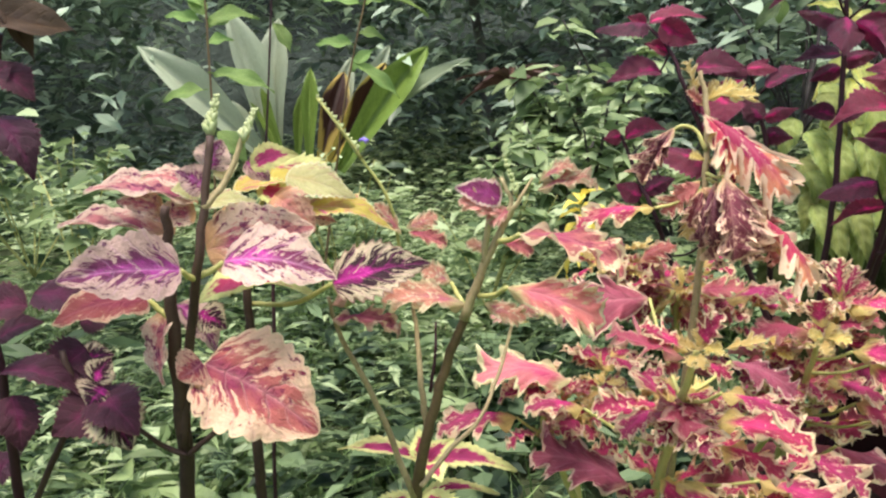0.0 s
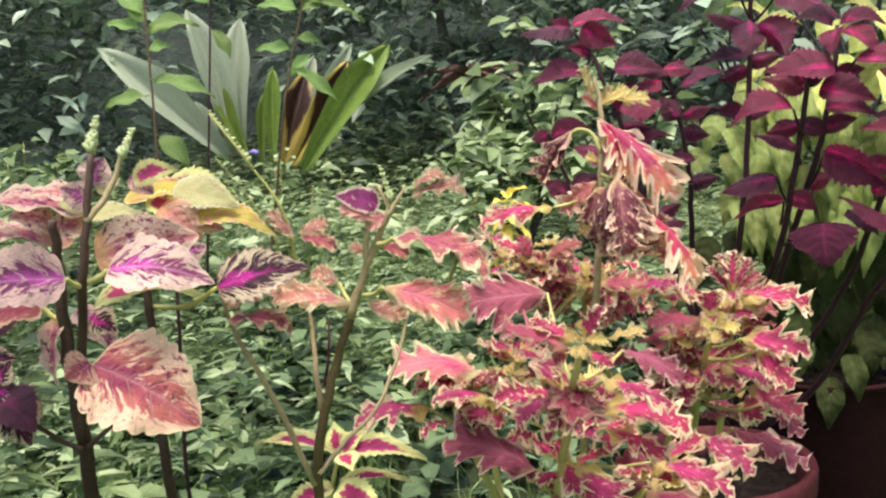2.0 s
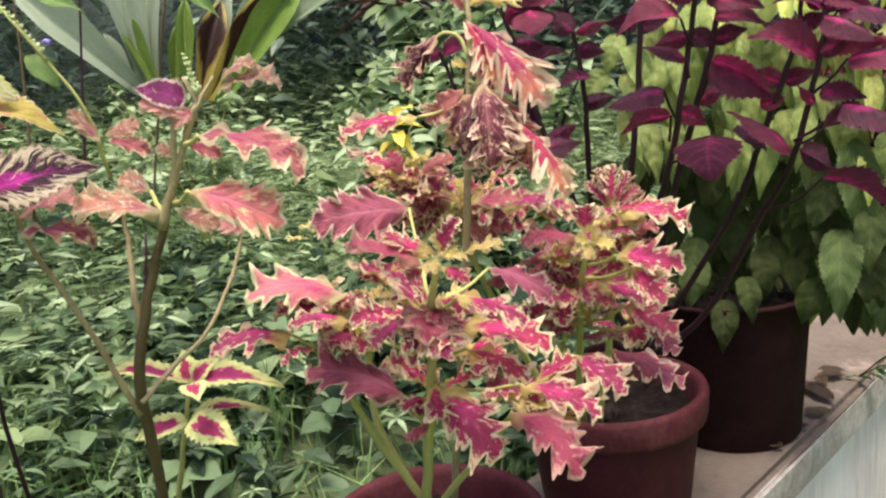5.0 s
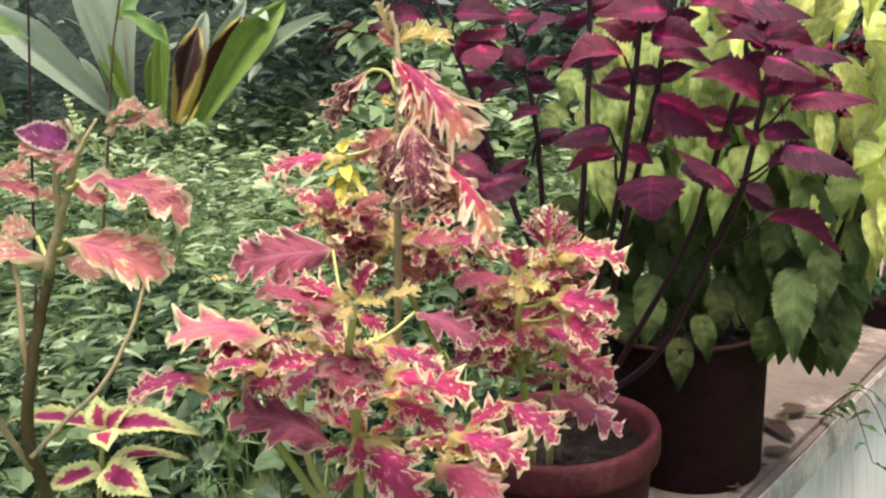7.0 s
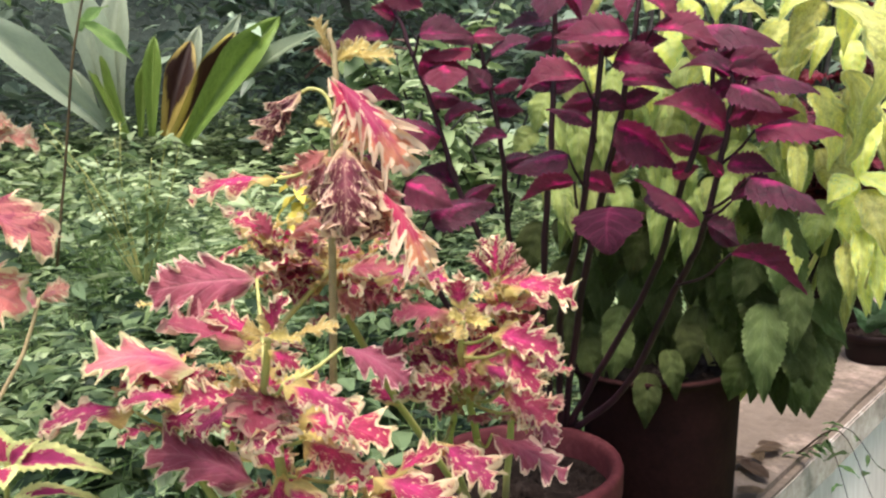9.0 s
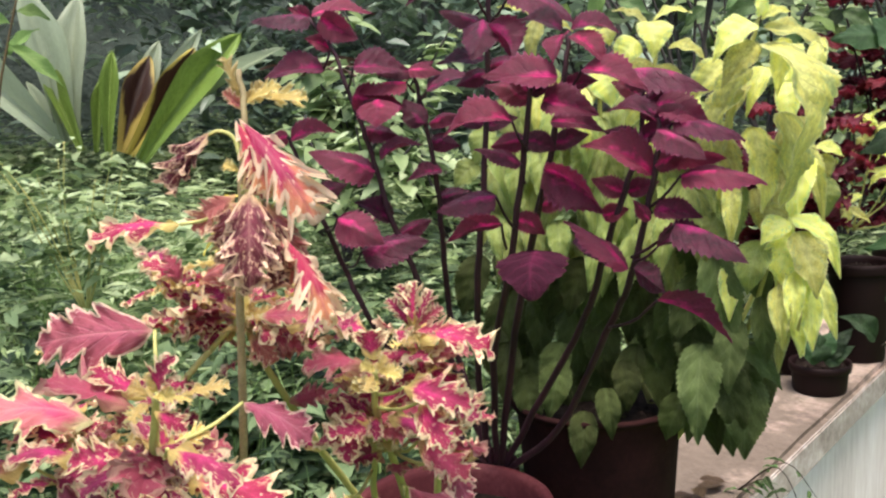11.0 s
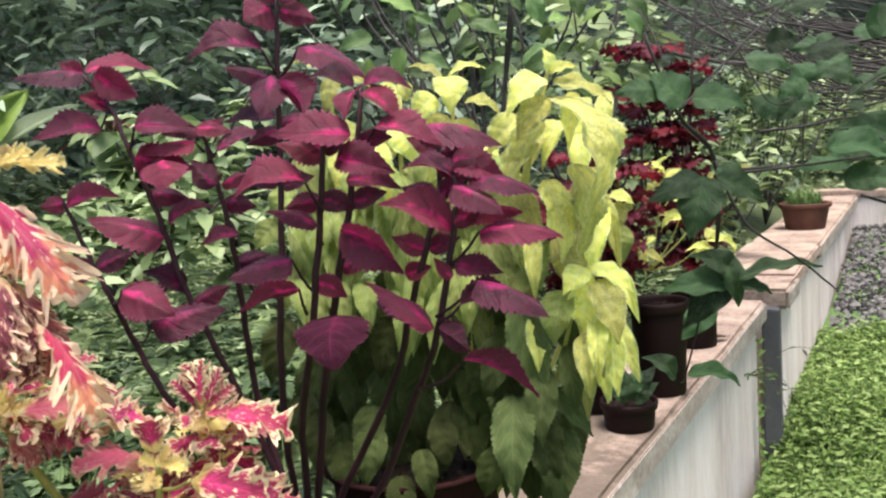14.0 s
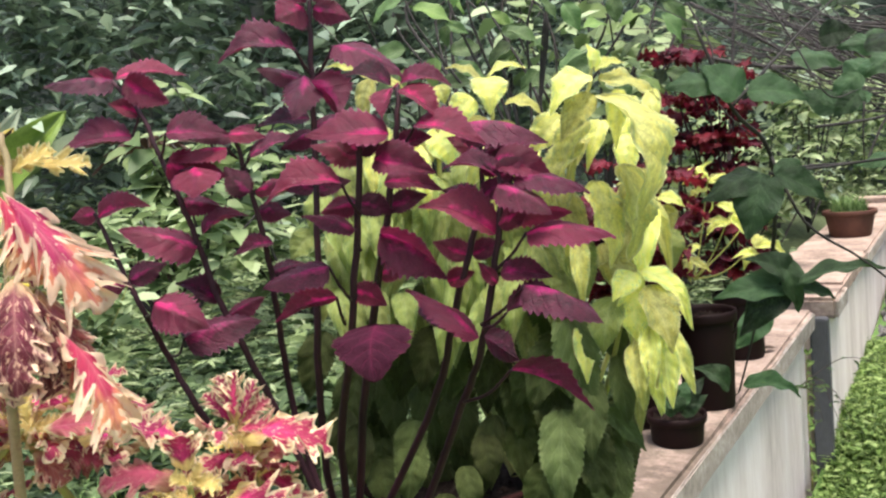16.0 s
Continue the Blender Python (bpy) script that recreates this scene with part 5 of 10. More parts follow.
leaf(lime, K_LIME, (-0.168, 1.719, 1.535), (-0.174, 1.714, 1.567), 0.021, -77)
leaf(lime, K_LIME, (-0.167, 1.720, 1.532), (-0.131, 1.733, 1.538), 0.024, 39)
leaf(lime, K_LIME, (-0.161, 1.713, 1.519), (-0.098, 1.769, 1.488), 0.047, 33)
leaf(lime, K_LIME, (-0.170, 1.698, 1.527), (-0.201, 1.644, 1.478), 0.042, -42)
leaf(lime, K_LIME, (-0.163, 1.691, 1.502), (-0.195, 1.658, 1.443), 0.040, -58)
leaf(lime, K_LIME, (-0.150, 1.686, 1.498), (-0.105, 1.669, 1.340), 0.089, -6)
leaf(lime, K_LIME, (-0.174, 1.710, 1.467), (-0.210, 1.695, 1.389), 0.046, -49)
leaf(lime, K_LIME, (-0.183, 1.707, 1.439), (-0.221, 1.688, 1.357), 0.049, -39)
leaf(lime, K_LIME, (-0.137, 1.714, 1.409), (-0.134, 1.705, 1.281), 0.069, -30)
leaf(lime, K_LIME, (-0.174, 1.705, 1.390), (-0.147, 1.683, 1.277), 0.063, -14)
leaf(lime, K_LIME, (-0.219, 1.724, 1.479), (-0.262, 1.704, 1.428), 0.043, -77)
leaf(lime, K_LIME, (-0.222, 1.722, 1.384), (-0.249, 1.704, 1.317), 0.041, -67)
leaf(lime, K_LIME_SHADE, (-0.217, 1.719, 1.322), (-0.197, 1.715, 1.230), 0.051, 40)
leaf(lime, K_LIME_SHADE, (-0.226, 1.720, 1.268), (-0.244, 1.699, 1.201), 0.048, -50)
leaf(lime, K_LIME, (-0.360, 1.761, 1.545), (-0.402, 1.735, 1.568), 0.034, -26)
leaf(lime, K_LIME, (-0.351, 1.766, 1.546), (-0.300, 1.791, 1.556), 0.031, 24)
leaf(lime, K_LIME, (-0.344, 1.747, 1.546), (-0.329, 1.725, 1.491), 0.053, -5)
leaf(lime, K_LIME, (-0.362, 1.739, 1.520), (-0.392, 1.724, 1.486), 0.044, -80)
leaf(lime, K_LIME, (-0.323, 1.761, 1.507), (-0.275, 1.786, 1.484), 0.032, 33)
leaf(lime, K_LIME, (-0.364, 1.763, 1.494), (-0.384, 1.753, 1.434), 0.047, -80)
leaf(lime, K_LIME, (-0.345, 1.774, 1.484), (-0.331, 1.782, 1.420), 0.045, 79)
leaf(lime, K_LIME, (-0.421, 1.726, 1.541), (-0.440, 1.716, 1.516), 0.035, -82)
leaf(lime, K_LIME, (-0.409, 1.721, 1.543), (-0.403, 1.727, 1.515), 0.026, 89)
leaf(lime, K_LIME, (-0.429, 1.736, 1.484), (-0.413, 1.747, 1.423), 0.060, 79)
leaf(lime, K_LIME, (-0.143, 1.858, 1.349), (-0.166, 1.850, 1.361), 0.017, -72)
leaf(lime, K_LIME, (-0.139, 1.859, 1.353), (-0.104, 1.869, 1.337), 0.024, 45)
leaf(lime, K_LIME, (-0.149, 1.855, 1.344), (-0.156, 1.848, 1.293), 0.049, -48)
leaf(lime, K_LIME, (-0.132, 1.861, 1.342), (-0.124, 1.859, 1.299), 0.031, 46)
leaf(lime, K_LIME_SHADE, (-0.135, 1.857, 1.308), (-0.121, 1.854, 1.250), 0.039, 45)
leaf(lime, K_LIME_SHADE, (-0.169, 1.855, 1.301), (-0.181, 1.844, 1.248), 0.045, -51)
leaf(lime, K_LIME, (-0.135, 1.745, 1.265), (-0.139, 1.747, 1.294), 0.018, 10)
leaf(lime, K_LIME, (-0.133, 1.735, 1.265), (-0.181, 1.717, 1.273), 0.032, -24)
leaf(lime, K_LIME, (-0.125, 1.727, 1.266), (-0.069, 1.739, 1.229), 0.036, 32)
leaf(lime, K_LIME, (-0.130, 1.715, 1.266), (-0.149, 1.680, 1.233), 0.037, -40)
leaf(lime, K_LIME, (-0.112, 1.718, 1.249), (-0.077, 1.691, 1.166), 0.050, 12)
leaf(lime, K_LIME, (-0.129, 1.722, 1.240), (-0.127, 1.708, 1.173), 0.049, 0)
leaf(lime, K_LIME_SHADE, (-0.163, 1.718, 1.233), (-0.174, 1.697, 1.158), 0.049, -34)
leaf(lime, K_LIME, (-0.106, 1.729, 1.183), (-0.123, 1.709, 1.128), 0.042, -43)
leaf(lime, K_LIME_SHADE, (-0.350, 1.776, 1.375), (-0.381, 1.745, 1.282), 0.052, -65)
leaf(lime, K_LIME_SHADE, (-0.350, 1.775, 1.367), (-0.312, 1.782, 1.267), 0.046, 63)
leaf(lime, K_LIME_SHADE, (-0.426, 1.738, 1.408), (-0.443, 1.714, 1.305), 0.052, -58)
leaf(lime, K_LIME_SHADE, (-0.437, 1.751, 1.381), (-0.403, 1.757, 1.290), 0.047, 59)
leaf(lime, K_LIME_SHADE, (-0.527, 1.732, 1.433), (-0.575, 1.694, 1.356), 0.051, -77)
leaf(lime, K_LIME_SHADE, (-0.535, 1.726, 1.424), (-0.496, 1.733, 1.322), 0.051, 57)
leaf(lime, K_LIME, (-0.530, 1.717, 1.505), (-0.578, 1.680, 1.430), 0.034, -80)
leaf(lime, K_LIME, (-0.538, 1.735, 1.496), (-0.495, 1.746, 1.412), 0.034, 60)
leaf(lime, K_LIME, (-0.426, 1.747, 1.469), (-0.465, 1.716, 1.403), 0.033, -71)
leaf(lime, K_LIME, (-0.347, 1.767, 1.463), (-0.317, 1.772, 1.383), 0.034, 63)
leaf(lime, K_LIME, (-0.357, 1.784, 1.454), (-0.396, 1.751, 1.380), 0.033, -67)
leaf(lime, K_LIME_SHADE, (-0.636, 1.681, 1.341), (-0.669, 1.656, 1.299), 0.043, -75)
leaf(lime, K_LIME_SHADE, (-0.619, 1.699, 1.403), (-0.636, 1.679, 1.332), 0.043, -66)
leaf(lime, K_LIME_SHADE, (-0.572, 1.717, 1.344), (-0.605, 1.687, 1.266), 0.048, -70)
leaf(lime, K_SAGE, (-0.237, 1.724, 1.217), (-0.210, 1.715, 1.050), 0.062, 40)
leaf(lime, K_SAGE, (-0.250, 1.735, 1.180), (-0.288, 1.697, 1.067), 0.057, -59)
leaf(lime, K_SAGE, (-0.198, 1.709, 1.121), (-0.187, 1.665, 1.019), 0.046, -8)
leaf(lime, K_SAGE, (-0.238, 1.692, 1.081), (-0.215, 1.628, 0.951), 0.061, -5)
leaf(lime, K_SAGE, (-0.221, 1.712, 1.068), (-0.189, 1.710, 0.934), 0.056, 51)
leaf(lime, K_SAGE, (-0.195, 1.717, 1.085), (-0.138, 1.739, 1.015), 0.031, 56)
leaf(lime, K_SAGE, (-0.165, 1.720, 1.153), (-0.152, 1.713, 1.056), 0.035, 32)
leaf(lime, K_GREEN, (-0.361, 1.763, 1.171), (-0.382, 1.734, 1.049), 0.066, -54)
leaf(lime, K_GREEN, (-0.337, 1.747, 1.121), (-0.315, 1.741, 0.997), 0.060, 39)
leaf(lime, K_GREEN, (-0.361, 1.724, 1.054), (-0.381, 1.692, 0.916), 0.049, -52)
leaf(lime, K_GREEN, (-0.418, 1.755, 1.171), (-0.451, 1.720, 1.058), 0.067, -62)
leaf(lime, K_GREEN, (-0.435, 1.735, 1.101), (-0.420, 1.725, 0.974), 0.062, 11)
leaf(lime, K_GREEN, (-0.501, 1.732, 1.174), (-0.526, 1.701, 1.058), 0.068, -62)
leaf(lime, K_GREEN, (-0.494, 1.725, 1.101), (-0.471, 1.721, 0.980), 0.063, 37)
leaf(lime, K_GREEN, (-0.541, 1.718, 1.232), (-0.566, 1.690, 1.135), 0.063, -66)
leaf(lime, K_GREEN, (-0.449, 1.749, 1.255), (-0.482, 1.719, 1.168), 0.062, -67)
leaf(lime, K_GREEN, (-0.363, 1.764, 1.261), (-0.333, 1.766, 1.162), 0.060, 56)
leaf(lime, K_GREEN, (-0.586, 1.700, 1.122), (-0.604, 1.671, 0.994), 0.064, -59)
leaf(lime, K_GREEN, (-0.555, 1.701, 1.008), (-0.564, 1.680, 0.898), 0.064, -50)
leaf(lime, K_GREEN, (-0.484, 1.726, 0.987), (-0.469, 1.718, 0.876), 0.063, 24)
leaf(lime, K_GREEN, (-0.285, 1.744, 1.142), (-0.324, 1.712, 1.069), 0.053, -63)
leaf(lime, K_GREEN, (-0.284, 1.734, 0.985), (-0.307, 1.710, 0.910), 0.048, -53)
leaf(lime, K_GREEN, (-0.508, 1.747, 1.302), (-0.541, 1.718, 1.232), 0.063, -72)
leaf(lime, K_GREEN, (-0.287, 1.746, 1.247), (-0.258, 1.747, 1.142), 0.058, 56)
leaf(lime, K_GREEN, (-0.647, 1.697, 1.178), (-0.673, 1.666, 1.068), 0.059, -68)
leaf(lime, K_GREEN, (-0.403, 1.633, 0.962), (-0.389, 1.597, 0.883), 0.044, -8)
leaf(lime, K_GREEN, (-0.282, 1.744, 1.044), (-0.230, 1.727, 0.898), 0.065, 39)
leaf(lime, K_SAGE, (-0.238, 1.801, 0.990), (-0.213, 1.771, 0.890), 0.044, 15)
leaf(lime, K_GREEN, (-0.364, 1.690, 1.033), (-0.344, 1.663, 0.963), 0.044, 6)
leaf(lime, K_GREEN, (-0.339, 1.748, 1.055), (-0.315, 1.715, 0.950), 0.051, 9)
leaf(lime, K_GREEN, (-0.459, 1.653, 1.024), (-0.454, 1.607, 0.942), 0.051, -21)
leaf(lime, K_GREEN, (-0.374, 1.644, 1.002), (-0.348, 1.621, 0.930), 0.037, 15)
leaf(lime, K_LIME_SHADE, (-0.488, 1.638, 1.296), (-0.465, 1.606, 1.228), 0.044, -1)
leaf(lime, K_LIME, (-0.172, 1.865, 1.502), (-0.180, 1.813, 1.416), 0.032, -29)
leaf(lime, K_LIME, (-0.117, 1.719, 1.195), (-0.104, 1.679, 1.109), 0.028, -1)
leaf(lime, K_LIME, (-0.221, 1.804, 1.456), (-0.234, 1.752, 1.381), 0.026, -37)
leaf(lime, K_LIME_SHADE, (-0.437, 1.701, 1.303), (-0.399, 1.675, 1.217), 0.042, 20)
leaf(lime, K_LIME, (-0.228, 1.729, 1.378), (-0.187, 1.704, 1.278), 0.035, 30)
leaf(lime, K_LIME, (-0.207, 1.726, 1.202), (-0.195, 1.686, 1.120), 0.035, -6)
leaf(lime, K_LIME_SHADE, (-0.491, 1.653, 1.237), (-0.475, 1.613, 1.145), 0.036, -12)
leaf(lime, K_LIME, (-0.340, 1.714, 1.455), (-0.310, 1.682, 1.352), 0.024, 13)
leaf(lime, K_LIME_SHADE, (-0.408, 1.666, 1.417), (-0.388, 1.630, 1.328), 0.035, -3)
leaf(lime, K_LIME_SHADE, (-0.299, 1.715, 1.266), (-0.296, 1.668, 1.169), 0.037, -20)
leaf(lime, K_LIME_SHADE, (-0.378, 1.808, 1.343), (-0.355, 1.771, 1.235), 0.039, 4)
leaf(lime, K_LIME_SHADE, (-0.345, 1.702, 1.248), (-0.301, 1.681, 1.176), 0.039, 31)
leaf(lime, K_LIME_SHADE, (-0.574, 1.653, 1.314), (-0.530, 1.624, 1.189), 0.038, 16)
leaf(lime, K_LIME_SHADE, (-0.288, 1.796, 1.222), (-0.284, 1.752, 1.137), 0.035, -17)
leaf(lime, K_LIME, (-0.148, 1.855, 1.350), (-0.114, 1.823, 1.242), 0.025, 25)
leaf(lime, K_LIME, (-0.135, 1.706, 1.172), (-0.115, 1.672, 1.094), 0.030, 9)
leaf(lime, K_LIME_SHADE, (-0.295, 1.756, 1.311), (-0.304, 1.700, 1.203), 0.044, -32)
leaf(lime, K_LIME_SHADE, (-0.478, 1.680, 1.423), (-0.464, 1.636, 1.305), 0.034, -16)
leaf(lime, K_LIME_SHADE, (-0.392, 1.733, 1.304), (-0.384, 1.686, 1.193), 0.033, -19)
leaf(lime, K_LIME_SHADE, (-0.514, 1.719, 1.373), (-0.508, 1.676, 1.295), 0.046, -26)
leaf(lime, K_LIME_SHADE, (-0.502, 1.639, 1.329), (-0.474, 1.605, 1.226), 0.031, 2)
leaf(lime, K_LIME_SHADE, (-0.394, 1.689, 1.387), (-0.404, 1.640, 1.321), 0.039, -41)
leaf(lime, K_LIME_SHADE, (-0.577, 1.717, 1.399), (-0.533, 1.688, 1.269), 0.035, 18)
leaf(lime, K_LIME_SHADE, (-0.434, 1.721, 1.410), (-0.412, 1.685, 1.316), 0.042, -2)
leaf(lime, K_LIME_SHADE, (-0.271, 1.741, 1.298), (-0.241, 1.708, 1.197), 0.034, 14)
leaf(lime, K_LIME_SHADE, (-0.399, 1.690, 1.224), (-0.390, 1.646, 1.126), 0.040, -17)
leaf(lime, K_LIME_SHADE, (-0.594, 1.667, 1.336), (-0.544, 1.644, 1.222), 0.034, 23)
leaf(lime, K_LIME_SHADE, (-0.476, 1.714, 1.367), (-0.481, 1.664, 1.277), 0.036, -36)
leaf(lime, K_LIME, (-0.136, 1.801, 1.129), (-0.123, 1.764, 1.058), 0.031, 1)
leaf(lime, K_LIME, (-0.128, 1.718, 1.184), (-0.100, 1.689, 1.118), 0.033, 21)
leaf(lime, K_LIME_SHADE, (-0.313, 1.750, 1.214), (-0.289, 1.713, 1.104), 0.034, 5)
leaf(lime, K_LIME_SHADE, (-0.296, 1.780, 1.250), (-0.285, 1.738, 1.153), 0.046, -10)
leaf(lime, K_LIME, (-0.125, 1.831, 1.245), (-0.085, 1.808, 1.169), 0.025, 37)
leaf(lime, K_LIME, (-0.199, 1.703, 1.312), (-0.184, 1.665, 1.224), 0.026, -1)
leaf(lime, K_LIME_SHADE, (-0.471, 1.718, 1.428), (-0.473, 1.667, 1.318), 0.044, -32)
leaf(lime, K_LIME_SHADE, (-0.266, 1.797, 1.390), (-0.250, 1.758, 1.301), 0.039, -2)
leaf(lime, K_LIME_SHADE, (-0.256, 1.772, 1.382), (-0.224, 1.739, 1.271), 0.035, 17)
leaf(lime, K_LIME_SHADE, (-0.293, 1.811, 1.425), (-0.290, 1.762, 1.309), 0.033, -20)
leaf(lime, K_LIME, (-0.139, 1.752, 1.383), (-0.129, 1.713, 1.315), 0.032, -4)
leaf(lime, K_LIME_SHADE, (-0.385, 1.683, 1.388), (-0.385, 1.635, 1.294), 0.031, -29)
leaf(lime, K_LIME_SHADE, (-0.356, 1.724, 1.233), (-0.358, 1.673, 1.124), 0.040, -27)
leaf(lime, K_LIME_SHADE, (-0.295, 1.779, 1.428), (-0.280, 1.739, 1.337), 0.034, -6)
leaf(lime, K_LIME_SHADE, (-0.492, 1.731, 1.438), (-0.495, 1.682, 1.349), 0.038, -36)
leaf(lime, K_LIME_SHADE, (-0.528, 1.622, 1.443), (-0.491, 1.596, 1.360), 0.040, 16)
leaf(lime, K_LIME_SHADE, (-0.434, 1.732, 1.301), (-0.431, 1.685, 1.209), 0.041, -26)
leaf(lime, K_LIME_SHADE, (-0.280, 1.720, 1.313), (-0.241, 1.691, 1.199), 0.032, 23)
leaf(lime, K_LIME_SHADE, (-0.402, 1.708, 1.241), (-0.388, 1.666, 1.136), 0.033, -11)
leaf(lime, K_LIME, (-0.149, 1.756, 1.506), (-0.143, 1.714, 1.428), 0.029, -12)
leaf(lime, K_LIME_SHADE, (-0.515, 1.670, 1.316), (-0.475, 1.646, 1.230), 0.034, 20)
leaf(lime, K_LIME_SHADE, (-0.340, 1.767, 1.402), (-0.346, 1.714, 1.300), 0.043, -32)
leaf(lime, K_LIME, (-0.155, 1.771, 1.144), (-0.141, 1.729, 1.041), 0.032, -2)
leaf(lime, K_LIME_SHADE, (-0.474, 1.639, 1.373), (-0.450, 1.604, 1.278), 0.036, -1)
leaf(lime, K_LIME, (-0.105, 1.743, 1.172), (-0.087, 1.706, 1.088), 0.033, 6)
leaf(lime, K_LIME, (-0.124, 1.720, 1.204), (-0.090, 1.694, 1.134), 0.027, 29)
leaf(lime, K_LIME_SHADE, (-0.388, 1.679, 1.269), (-0.388, 1.627, 1.152), 0.035, -28)
leaf(lime, K_LIME_SHADE, (-0.417, 1.682, 1.370), (-0.411, 1.640, 1.297), 0.042, -23)
leaf(lime, K_LIME_SHADE, (-0.456, 1.674, 1.317), (-0.465, 1.623, 1.238), 0.043, -41)
leaf(lime, K_LIME_SHADE, (-0.427, 1.808, 1.444), (-0.399, 1.773, 1.329), 0.047, 7)
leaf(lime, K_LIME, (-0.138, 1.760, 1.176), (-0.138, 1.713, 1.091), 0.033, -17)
leaf(lime, K_LIME_SHADE, (-0.357, 1.775, 1.368), (-0.332, 1.737, 1.242), 0.040, 4)
leaf(lime, K_LIME_SHADE, (-0.420, 1.742, 1.228), (-0.406, 1.701, 1.133), 0.047, -11)
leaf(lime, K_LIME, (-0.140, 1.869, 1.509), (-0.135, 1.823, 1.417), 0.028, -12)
leaf(lime, K_LIME_SHADE, (-0.285, 1.759, 1.415), (-0.286, 1.710, 1.318), 0.031, -25)
leaf(lime, K_LIME_SHADE, (-0.438, 1.698, 1.269), (-0.391, 1.673, 1.159), 0.033, 25)
leaf(lime, K_LIME_SHADE, (-0.406, 1.791, 1.328), (-0.361, 1.770, 1.250), 0.046, 32)
leaf(lime, K_LIME_SHADE, (-0.297, 1.852, 1.305), (-0.287, 1.807, 1.195), 0.046, -12)
leaf(lime, K_LIME, (-0.193, 1.769, 1.299), (-0.158, 1.742, 1.221), 0.033, 27)
leaf(lime, K_LIME, (-0.204, 1.828, 1.470), (-0.212, 1.778, 1.399), 0.030, -31)
leaf(lime, K_LIME, (-0.144, 1.778, 1.144), (-0.113, 1.749, 1.067), 0.032, 23)
leaf(lime, K_LIME_SHADE, (-0.537, 1.735, 1.412), (-0.492, 1.708, 1.292), 0.040, 22)
leaf(lime, K_LIME, (-0.162, 1.801, 1.448), (-0.143, 1.766, 1.377), 0.034, 8)
leaf(lime, K_LIME_SHADE, (-0.486, 1.738, 1.231), (-0.448, 1.707, 1.111), 0.037, 14)
leaf(lime, K_LIME_SHADE, (-0.496, 1.667, 1.386), (-0.450, 1.641, 1.269), 0.043, 22)
leaf(lime, K_LIME_SHADE, (-0.269, 1.787, 1.256), (-0.230, 1.756, 1.133), 0.037, 23)
leaf(lime, K_LIME, (-0.159, 1.790, 1.235), (-0.145, 1.747, 1.121), 0.029, -2)
leaf(lime, K_LIME, (-0.538, 1.722, 1.463), (-0.515, 1.688, 1.374), 0.030, -2)
leaf(lime, K_LIME_SHADE, (-0.261, 1.733, 1.277), (-0.239, 1.697, 1.180), 0.041, 5)
leaf(lime, K_LIME_SHADE, (-0.495, 1.732, 1.433), (-0.482, 1.693, 1.353), 0.039, -15)
leaf(lime, K_LIME, (-0.182, 1.737, 1.385), (-0.154, 1.709, 1.316), 0.024, 22)
leaf(lime, K_LIME_SHADE, (-0.550, 1.616, 1.284), (-0.546, 1.574, 1.218), 0.034, -30)
leaf(lime, K_LIME_SHADE, (-0.481, 1.613, 1.266), (-0.445, 1.585, 1.173), 0.035, 13)
leaf(lime, K_LIME_SHADE, (-0.476, 1.675, 1.390), (-0.468, 1.629, 1.287), 0.032, -23)
leaf(lime, K_LIME_SHADE, (-0.522, 1.634, 1.347), (-0.491, 1.604, 1.263), 0.040, 8)
leaf(lime, K_LIME, (-0.152, 1.762, 1.381), (-0.125, 1.732, 1.308), 0.029, 20)
leaf(lime, K_LIME, (-0.154, 1.832, 1.398), (-0.146, 1.785, 1.285), 0.034, -10)
leaf(lime, K_LIME_SHADE, (-0.534, 1.592, 1.265), (-0.491, 1.569, 1.177), 0.035, 21)
leaf(lime, K_LIME, (-0.153, 1.750, 1.273), (-0.120, 1.723, 1.195), 0.027, 27)
leaf(lime, K_LIME_SHADE, (-0.329, 1.762, 1.311), (-0.296, 1.732, 1.210), 0.040, 18)
leaf(lime, K_LIME_SHADE, (-0.505, 1.594, 1.262), (-0.473, 1.563, 1.164), 0.033, 7)
leaf(lime, K_LIME, (-0.114, 1.784, 1.178), (-0.073, 1.760, 1.093), 0.029, 34)
leaf(lime, K_LIME_SHADE, (-0.268, 1.803, 1.390), (-0.242, 1.770, 1.305), 0.037, 12)
leaf(lime, K_LIME_SHADE, (-0.543, 1.655, 1.239), (-0.544, 1.606, 1.142), 0.032, -34)
leaf(lime, K_LIME_SHADE, (-0.388, 1.749, 1.253), (-0.377, 1.706, 1.149), 0.046, -13)
leaf(lime, K_LIME_SHADE, (-0.456, 1.648, 1.255), (-0.429, 1.618, 1.180), 0.037, 6)
leaf(lime, K_LIME, (-0.144, 1.825, 1.335), (-0.132, 1.787, 1.265), 0.030, -2)
leaf(lime, K_LIME_SHADE, (-0.482, 1.715, 1.223), (-0.439, 1.689, 1.118), 0.047, 22)
leaf(lime, K_LIME, (-0.160, 1.797, 1.334), (-0.158, 1.751, 1.247), 0.025, -17)
leaf(lime, K_LIME, (-0.224, 1.746, 1.373), (-0.215, 1.700, 1.262), 0.027, -12)
leaf(lime, K_LIME_SHADE, (-0.293, 1.769, 1.405), (-0.263, 1.737, 1.305), 0.036, 15)
leaf(lime, K_LIME, (-0.421, 1.661, 1.456), (-0.384, 1.632, 1.350), 0.033, 18)
leaf(lime, K_LIME, (-0.313, 1.824, 1.444), (-0.318, 1.768, 1.319), 0.033, -29)
leaf(lime, K_LIME, (-0.134, 1.820, 1.341), (-0.146, 1.762, 1.230), 0.033, -28)
